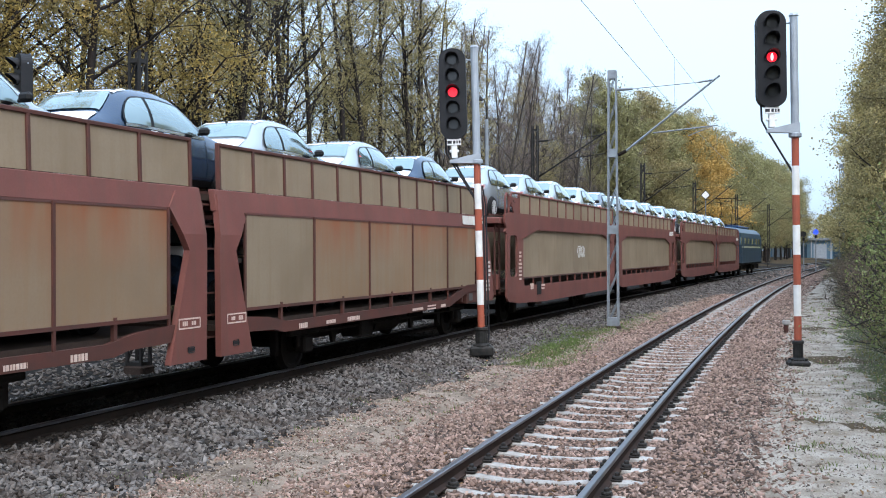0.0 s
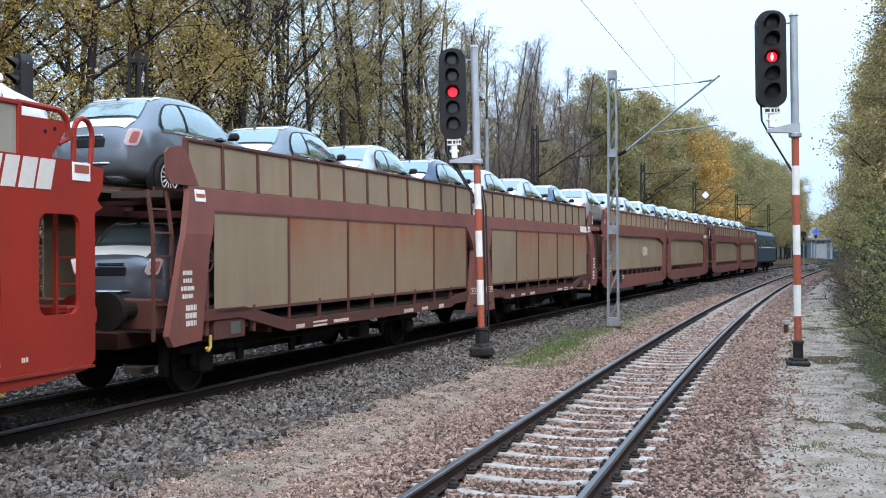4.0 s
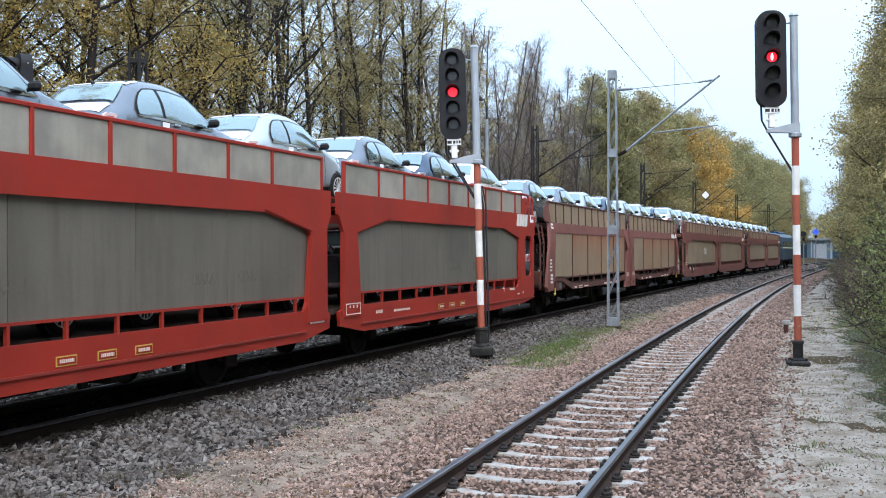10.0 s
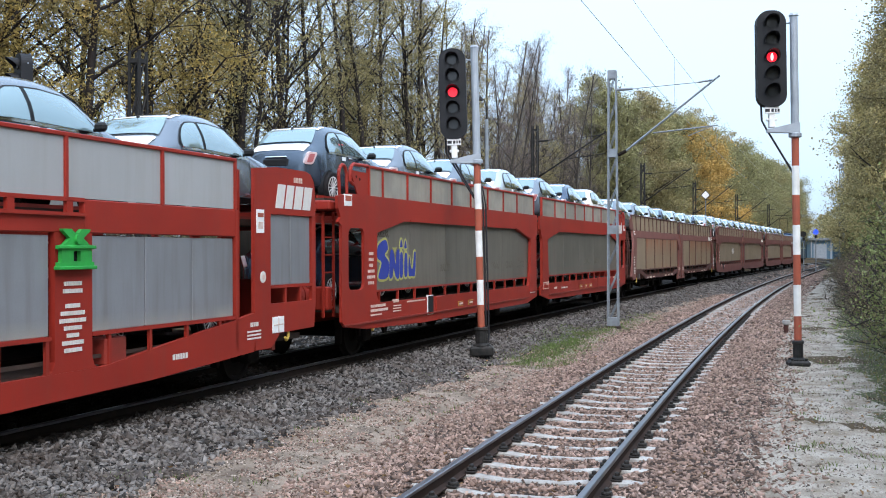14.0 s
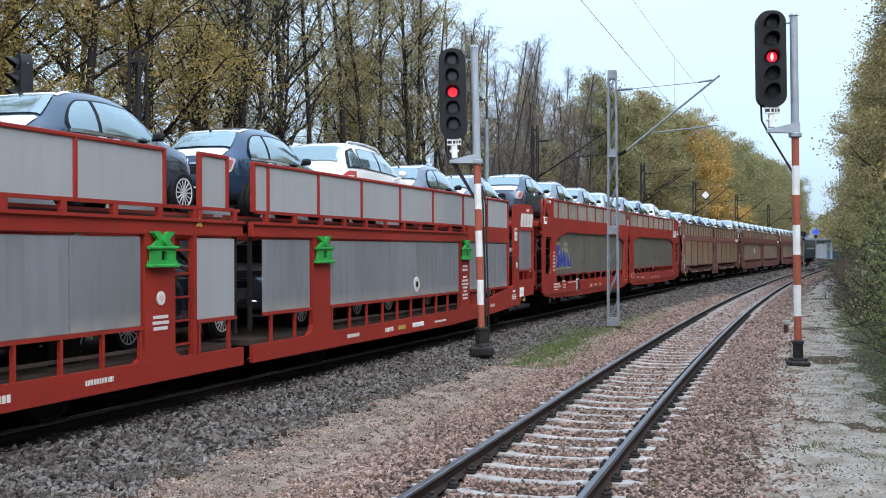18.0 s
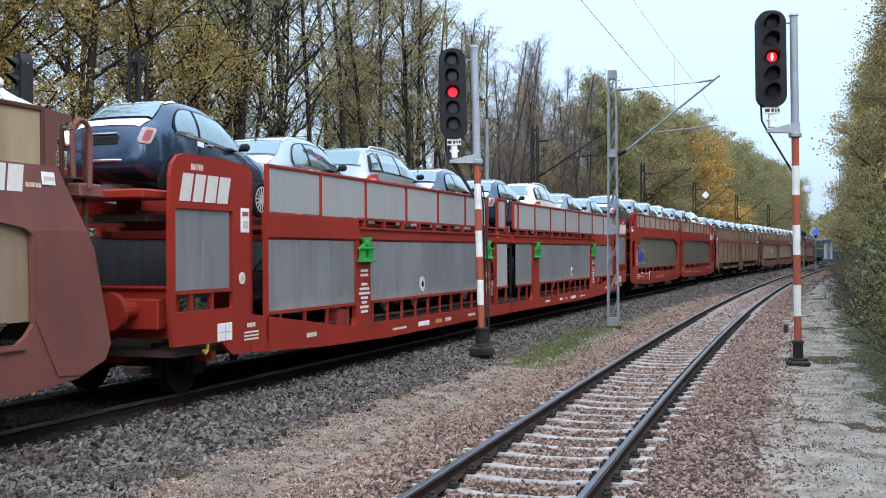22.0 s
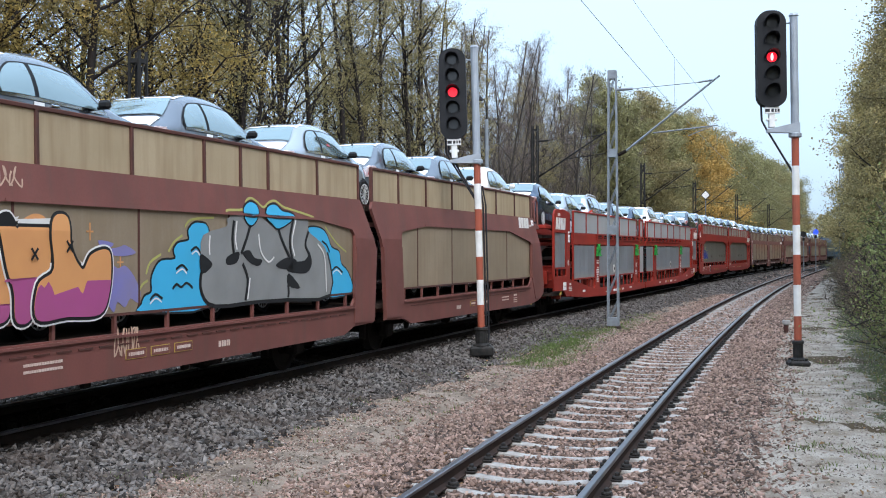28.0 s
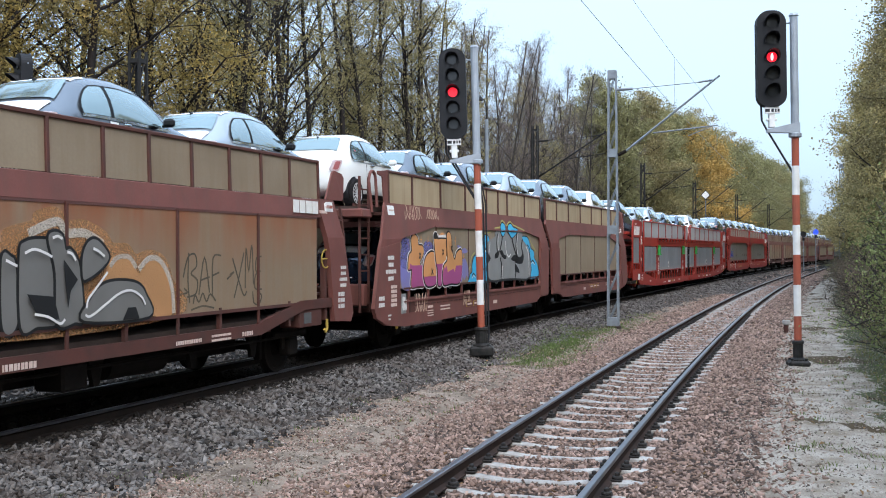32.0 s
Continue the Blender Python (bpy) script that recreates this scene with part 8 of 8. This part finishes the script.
# two loose dark tags in sweeping lines
TAG_A = ([(0.0, 0.35), (0.12, 0.62), (0.3, 0.66), (0.34, 0.5), (0.2, 0.4), (0.36, 0.3), (0.32, 0.12), (0.1, 0.08)], [(0.14, 0.68), (0.12, 0.3), (0.16, 0.0)], [(0.4, 0.1), (0.55, 0.62), (0.68, 0.12)], [(0.44, 0.3), (0.68, 0.34)],
         [(0.76, 0.06), (0.78, 0.6), (1.0, 0.64)], [(0.77, 0.36), (0.95, 0.4)], [(-0.15, 0.12), (0.1, 0.14), (0.02, 0.2)], [(0.2, -0.1), (0.5, -0.06), (0.8, -0.1)], [(0.25, -0.02), (0.3, 0.1), (0.4, 0.0), (0.5, 0.12), (0.6, 0.0), (0.7, 0.1), (0.85, 0.0)])
TAG_B = ([(0.0, 0.3), (0.25, 0.4), (0.1, 0.36)], [(0.2, 0.6), (0.4, 0.3), (0.6, 0.05), (0.72, 0.1)], [(0.62, 0.68), (0.42, 0.3), (0.25, 0.02)], [(0.66, 0.15), (0.7, 0.75), (0.8, 0.4), (0.92, 0.8), (0.98, 0.2)],
         [(1.3, 0.62), (1.1, 0.6), (1.08, 0.4), (1.26, 0.4), (1.06, 0.34), (1.04, 0.14), (1.3, 0.12)], [(0.95, 0.1), (1.0, -0.08), (1.2, -0.1), (1.3, 0.02), (1.16, 0.08)])
for tag, u0, k in ((TAG_A, -37.38, 0.92), (TAG_B, -36.3, 0.74)):
    for pts in tag:
        loop = shifted(X, u0, 1.06, pts, k, 0.95)
        stroke(unit, "scribble", curved(loop), 0.024, M_G_SMOKE, YG)


# blue bubble letters with a yellow rim on the red wagon, faint scratches beside
unit, X = at_u("D2")
for i, (u, pts) in enumerate(((28.15, [(0.05, 0.05), (0.2, 0.3), (0.0, 0.4), (0.05, 0.62), (0.4, 0.72), (0.5, 0.55), (0.35, 0.45), (0.55, 0.3), (0.5, 0.05), (0.25, 0.0)]),
                              (28.72, [(0.0, 0.05), (0.05, 0.5), (0.2, 0.5), (0.32, 0.25), (0.36, 0.5), (0.5, 0.5), (0.48, 0.03), (0.32, 0.03), (0.2, 0.2), (0.15, 0.03)]),
                              (29.25, [(0.0, 0.05), (0.02, 0.45), (0.14, 0.45), (0.14, 0.05)]), (29.48, [(0.0, 0.06), (0.02, 0.44), (0.14, 0.44), (0.14, 0.06)]),
                              (29.68, [(0.02, 0.06), (0.05, 0.42), (0.15, 0.2), (0.25, 0.2), (0.32, 0.48), (0.4, 0.46), (0.36, 0.06), (0.2, 0.03)]),
                              (29.26, [(0.0, 0.6), (0.06, 0.74), (0.12, 0.6)]), (29.48, [(0.0, 0.58), (0.06, 0.72), (0.12, 0.58)]))):
    loop = smooth_loop(shifted(X, u, 1.2, pts, 1.0, 1.02))
    painted(unit, "graffiti_halo", grown(loop, 0.045), M_G_YELLOW, YP)
    painted(unit, "graffiti_fill", loop, M_G_DEEPBLUE, YP - 0.005, "royal blue bubble letter")
scribble(unit, X, 28.2, 1.98, 0.5, 0.14, 11, M_G_SMOKE, YP, 0.012)
for u in (35.2, 36.4, 37.5, 31.5):
    scribble(unit, X, u, 1.28, 0.6, 0.18, int(u * 10), M_G_FAINT, YP, 0.012, "faint scratched scribble")
unit, X = at_u("D1")
for u in (45.3, 46.9):
    scribble(unit, X, u, 1.28, 0.8, 0.2, int(u * 10), M_G_FAINT, YP, 0.012, "faint scratched scribble")
unit, X = at_u("B2")
scribble(unit, X, 88.4, 1.5, 1.0, 0.4, 6, M_G_WHITE, YP, 0.05, "white sprayed tag")


def sign_plate(unit, f, a, z, w, h, accents=(), y=-SIDE):
    s = part("notice_plate", abox(f, a - w / 2, a + w / 2, y - 0.012, y + 0.02, z - h / 2, z + h / 2, 0.004), M_SIGNWHITE, unit, "white notice plate")
    for da, dz, ww, hh, m in accents:
        part("notice_print", abox(f, a + da - ww / 2, a + da + ww / 2, y - 0.016, y, z + dz - hh / 2, z + dz + hh / 2), m, s)


def column(unit, f, a, z, widths, step=0.1, h=0.055, material=None, y=-SIDE):
    bars(unit, f, [(a, z - i * step, w, h) for i, w in enumerate(widths)], y=y, material=material or M_PALEWRITE)


def hook(unit, f, a, z):
    bm = bmesh.new()
    y = -SIDE + 0.03
    tube(bm, [(f(a), y, z + 0.16), (f(a), y, z), (f(a) - 0.06, y, z - 0.05), (f(a) - 0.1, y, z)], 0.022, 6)
    part("tow_hook", bm, M_YELLOW, unit, "yellow tow hook")


for key in ("D1", "D2"):
    unit, f, L = UNITS[key]
    if key == "D2":
        column(unit, f, 1.38, 1.68, (0.2, 0.22, 0.18, 0.3, 0.34, 0.26), 0.105)
        bars(unit, f, [(1.7, 0.73, 0.7, 0.05), (1.75, 0.65, 0.8, 0.05), (1.6, 0.57, 0.5, 0.025), (2.55, 0.78, 0.28, 0.06), (2.6, 0.69, 0.4, 0.02), (2.6, 0.64, 0.4, 0.02), (2.6, 0.59, 0.4, 0.02), (3.6, 0.74, 1.0, 0.03)])
        frame_ = part("chalk_board", abox(f, 4.2, 4.52, -SIDE - 0.02, -SIDE + 0.02, 0.42, 0.82, 0.006), M_SIGNWHITE, unit, "black chalk board in a white frame")
        part("board_face", abox(f, 4.215, 4.505, -SIDE - 0.026, -SIDE, 0.435, 0.805), M_G_BLACK, frame_)
        part("hatch", abox(f, 4.7, 5.1, -SIDE - 0.02, -SIDE + 0.02, 0.46, 0.78, 0.01), M_RED, unit)
    else:
        bars(unit, f, [(2.35, 0.74, 0.42, 0.05), (2.1, 0.74, 0.05, 0.09), (3.1, 0.78, 0.06, 0.04), (3.06, 0.74, 0.02, 0.1), (1.75, 0.6, 0.2, 0.04), (1.3, 0.62, 0.1, 0.05), (9.9, 0.6, 0.8, 0.04), (11.0, 0.62, 0.3, 0.06)])
        part("seam", abox(f, 5.2, 5.22, -SIDE - 0.006, -SIDE + 0.01, 0.4, 0.86), M_RED_DARK, unit)
    for a in (6.3, 7.0, 7.7):
        part("label_box", abox(f, a - 0.17, a + 0.17, -SIDE - 0.008, -SIDE + 0.02, 0.5, 0.61), M_YELLOW, unit, "small yellow-framed label")
        part("label_face", abox(f, a - 0.155, a + 0.155, -SIDE - 0.012, -SIDE, 0.513, 0.597), M_RED, unit)
        bars(unit, f, [(a, 0.555, 0.24, 0.04)], y=-SIDE - 0.011)
    sign_plate(unit, f, 0.4, 2.6, 0.3, 0.2, [(0, 0.03, 0.24, 0.09, M_BANDRED)])
    hook(unit, f, 1.55, 0.34)
    part("ledge", abox(f, 0.2, L - 1.0, -SIDE - 0.03, -SIDE, 0.44, 0.47), M_RED_DARK, unit)
unit, f, L = UNITS["D1"]
bars(unit, f, [(L - 0.62, 0.82, 0.6, 0.018), (L - 0.62, 0.64, 0.6, 0.018), (L - 0.91, 0.73, 0.018, 0.18), (L - 0.33, 0.73, 0.018, 0.18), (L - 0.76, 0.77, 0.05, 0.05), (L - 0.62, 0.77, 0.05, 0.05), (L - 0.47, 0.77, 0.05, 0.05)], y=-SIDE - 0.028)
company_mark(unit, f, 1.4, 2.54, 1.0, 0.32)
unit, f, L = UNITS["D2"]
sign_plate(unit, f, L - 0.6, 0.62, 0.5, 0.1, [])

for key in ("E1", "E2"):
    unit, f, L = UNITS[key]
    company_mark(unit, f, 0.78, 2.55, 1.15, 0.36)
    bars(unit, f, [(0.62, 2.82, 0.3, 0.08)])
    sign_plate(unit, f, 1.82, 2.16, 0.22, 0.34, [(0, 0.09, 0.16, 0.06, M_BANDRED), (0, -0.06, 0.14, 0.1, M_PALEWRITE)])
    sign_plate(unit, f, 1.28, 0.63, 0.36, 0.24, [(0, 0, 0.02, 0.22, M_PALEWRITE), (0, 0, 0.3, 0.015, M_PALEWRITE)])
    column(unit, f, 5.96, 1.38, (0.3, 0.32, 0.0001, 0.24, 0.4, 0.44, 0.3, 0.2, 0.36, 0.3), 0.08, 0.045, M_WHITE)
    if key == "E2":
        column(unit, f, 13.2, 0.92, (0.32, 0.34, 0.3), 0.07, 0.04, M_WHITE)
    bars(unit, f, [(2.0, 0.68, 0.24, 0.06), (2.0, 0.58, 0.4, 0.025), (2.0, 0.53, 0.4, 0.025), (2.0, 0.48, 0.4, 0.025), (3.9, 0.4, 0.36, 0.07), (10.4, 0.26, 0.4, 0.08), (12.0, 0.27, 0.5, 0.06), (7.6, 0.25, 0.7, 0.04)], material=M_WHITE)
    part("label_box", abox(f, 9.6, 9.95, -SIDE - 0.01, -SIDE + 0.02, 0.22, 0.3), M_YELLOW, unit, "small yellow label")
    sign_plate(unit, f, 8.9, 0.26, 0.6, 0.09, [])
    hook(unit, f, 0.9, 0.42)
    part("equipment_box", abox(f, 4.95, 5.35, -SIDE + 0.03, -SIDE + 0.3, 0.42, 0.74, 0.02), M_RED_DARK, unit)
    if key == "E2":
        part("warning_triangle", plate(bmesh.new(), apoly(f, [(14.0, 2.05), (14.14, 2.05), (14.07, 2.17)]), [], -SIDE - 0.012, -SIDE), M_YELLOW, unit)

for key, z, a in (("F1", 2.48, 1.85), ("C1", 2.43, 1.75), ("G1", 2.43, 1.7), ("A1", 2.54, 1.5), ("B1", 2.54, 1.5)):
    unit, f, L = UNITS[key]
    company_mark(unit, f, a, z, 0.95 if key == "F1" else 0.85, 0.28 if key == "F1" else 0.2)
    sign_plate(unit, f, 0.9 if key != "F1" else 0.95, z + 0.02, 0.2, 0.14, [(0, 0, 0.16, 0.04, M_PALEWRITE)])
    bars(unit, f, [(a - 0.65, z - 0.06, 0.25, 0.05)])
X_F2 = at_u("F2")[1]
for key in ("F1", "F2"):
    unit, f, L = UNITS[key]
    if key == "F2":
        yd = -SIDE - 0.016
        column(unit, f, 0.78, 1.6, (0.3, 0.24, 0.5, 0.26), 0.13, 0.075, M_WHITE, yd)
        column(unit, f, 0.92, 1.05, (0.3, 0.28, 0.26, 0.28, 0.3), 0.085, 0.06, M_PALEWRITE, yd)
        column(unit, f, 0.33, 0.85, (0.26, 0.26), 0.12, 0.075, M_WHITE, yd)
        column(unit, f, 0.7, 0.52, (0.14, 0.1), 0.07, 0.03, M_WHITE, yd)
        part("label_box", abox(f, 1.3, 1.52, -SIDE - 0.02, -SIDE, 0.52, 0.9), M_G_GREY, unit, "grey patch with pale scrawls")
        scribble(unit, X_F2, -29.98, 0.56, 0.2, 0.3, 12, M_G_WHITE, -SIDE - 0.024, 0.018)
        sign_plate(unit, f, 0.98, 2.5, 0.3, 0.18, [(0, 0, 0.24, 0.03, M_PALEWRITE)])
        part("label_box", abox(f, 1.72, 2.0, -SIDE - 0.012, -SIDE + 0.01, 0.52, 0.82), M_BROWN_DARK, unit)
    bars(unit, f, [(2.9, 0.58, 0.3, 0.05), (2.9, 0.5, 0.34, 0.02), (2.9, 0.45, 0.34, 0.02), (2.9, 0.4, 0.34, 0.02), (3.8, 0.56, 0.6, 0.03), (3.8, 0.49, 0.6, 0.03), (7.4, 0.48, 0.3, 0.08)])
    for a in even(2.0, L - 1.5, 26):
        part("stake_slot", abox(f, a - 0.12, a + 0.12, -SIDE - 0.012, -SIDE + 0.01, 0.64, 0.66), M_BROWN_DARK, unit)
    part("sill_lip", abox(f, 1.4, L - 1.0, -SIDE - 0.035, -SIDE, 0.73, 0.76), M_BROWN, unit)
    for a in (5.4, 5.9, 6.4):
        part("label_box", abox(f, a - 0.2, a + 0.2, -SIDE - 0.006, -SIDE + 0.01, 0.46, 0.58), M_YELLOW, unit, "small yellow-framed label")
        part("label_face", abox(f, a - 0.19, a + 0.19, -SIDE - 0.009, -SIDE, 0.468, 0.572), M_BROWN, unit)
        bars(unit, f, [(a, 0.52, 0.3, 0.04)], y=-SIDE - 0.008)
    hook(unit, f, 1.2, 0.3)
for key in ("C1", "C2", "G1", "G2"):
    unit, f, L = UNITS[key]
    ys = -SIDE + 0.03
    bars(unit, f, [(3.6, 0.56, 0.3, 0.06), (4.3, 0.59, 0.5, 0.03), (4.3, 0.53, 0.5, 0.03), (5.1, 0.56, 0.6, 0.05), (8.2, 0.56, 0.5, 0.07), (9.1, 0.56, 0.35, 0.06), (10.1, 0.56, 0.3, 0.08)], y=ys)
    column(unit, f, 0.42, 1.45, (0.22, 0.2, 0.3, 0.24), 0.1, 0.055, M_WHITE)
    column(unit, f, 0.5, 1.0, (0.24, 0.26, 0.24), 0.1, 0.07, M_WHITE)
    sign_plate(unit, f, 0.82, 2.46, 0.24, 0.16, [(0, 0, 0.2, 0.05, M_BANDRED)])
    bars(unit, f, [(L - 0.45, 0.86, 0.5, 0.02), (L - 0.45, 0.74, 0.5, 0.02), (L - 0.69, 0.8, 0.02, 0.12), (L - 0.2, 0.8, 0.02, 0.12), (L - 0.55, 0.8, 0.12, 0.06), (L - 0.35, 0.8, 0.1, 0.05)])
    part("jack_hole", abox(f, L - 0.5, L - 0.34, -SIDE - 0.006, -SIDE + 0.01, 0.42, 0.5, 0.02), M_G_BLACK, unit)
    hook(unit, f, 1.0, 0.45)
unit, f, L = UNITS["B2"]
column(unit, f, 1.35, 1.68, (0.2, 0.22, 0.18, 0.3, 0.3, 0.26, 0.3, 0.2), 0.1)
bars(unit, f, [(2.5, 0.75, 0.3, 0.16), (3.6, 0.75, 0.5, 0.05), (3.6, 0.66, 0.4, 0.05)])
part("chalk_board", abox(f, 3.0, 3.4, -SIDE - 0.02, -SIDE + 0.02, 0.5, 0.86, 0.006), M_G_BLACK, unit)

for key in ("C1", "C2", "F1", "F2", "G1", "G2"):
    lean_in(UNITS[key][0])


# ---- what moves ----
def run(t):
    """How far the train has gone, in metres."""
    w = (t - 16.0) / 16.0
    return 3.3581 * (t - 16.0) + 16.0 * (0.10992 * w * w / 2 - 0.40306 * w ** 3 / 3)


def train_pose(u, half, t):
    s = u + run(t)
    xa, ya, _ = on(TRAIN, s - half)
    xb, yb, _ = on(TRAIN, s + half)
    return pose(float(xa + xb) / 2, float(ya + yb) / 2, ZT, 0, 0, math.degrees(math.atan2(float(yb - ya), float(xb - xa))))


def motions():
    times = [i * 1.0 for i in range(33)]
    for thing, u, half, local in MOVERS:
        walk(thing, [(t, train_pose(u, half, t) @ local) for t in times])
    # the wheels turn as they roll
    spin = [i / 6 for i in range(193)]
    turns = [math.degrees(run(t) / 0.42) for t in spin]
    for ws in WHEELS:
        at = ws.matrix_basis.translation.copy()
        walk(ws, [(t, pose(at.x, at.y, at.z, 0, a % 360.0, 0)) for t, a in zip(spin, turns)])


motions()
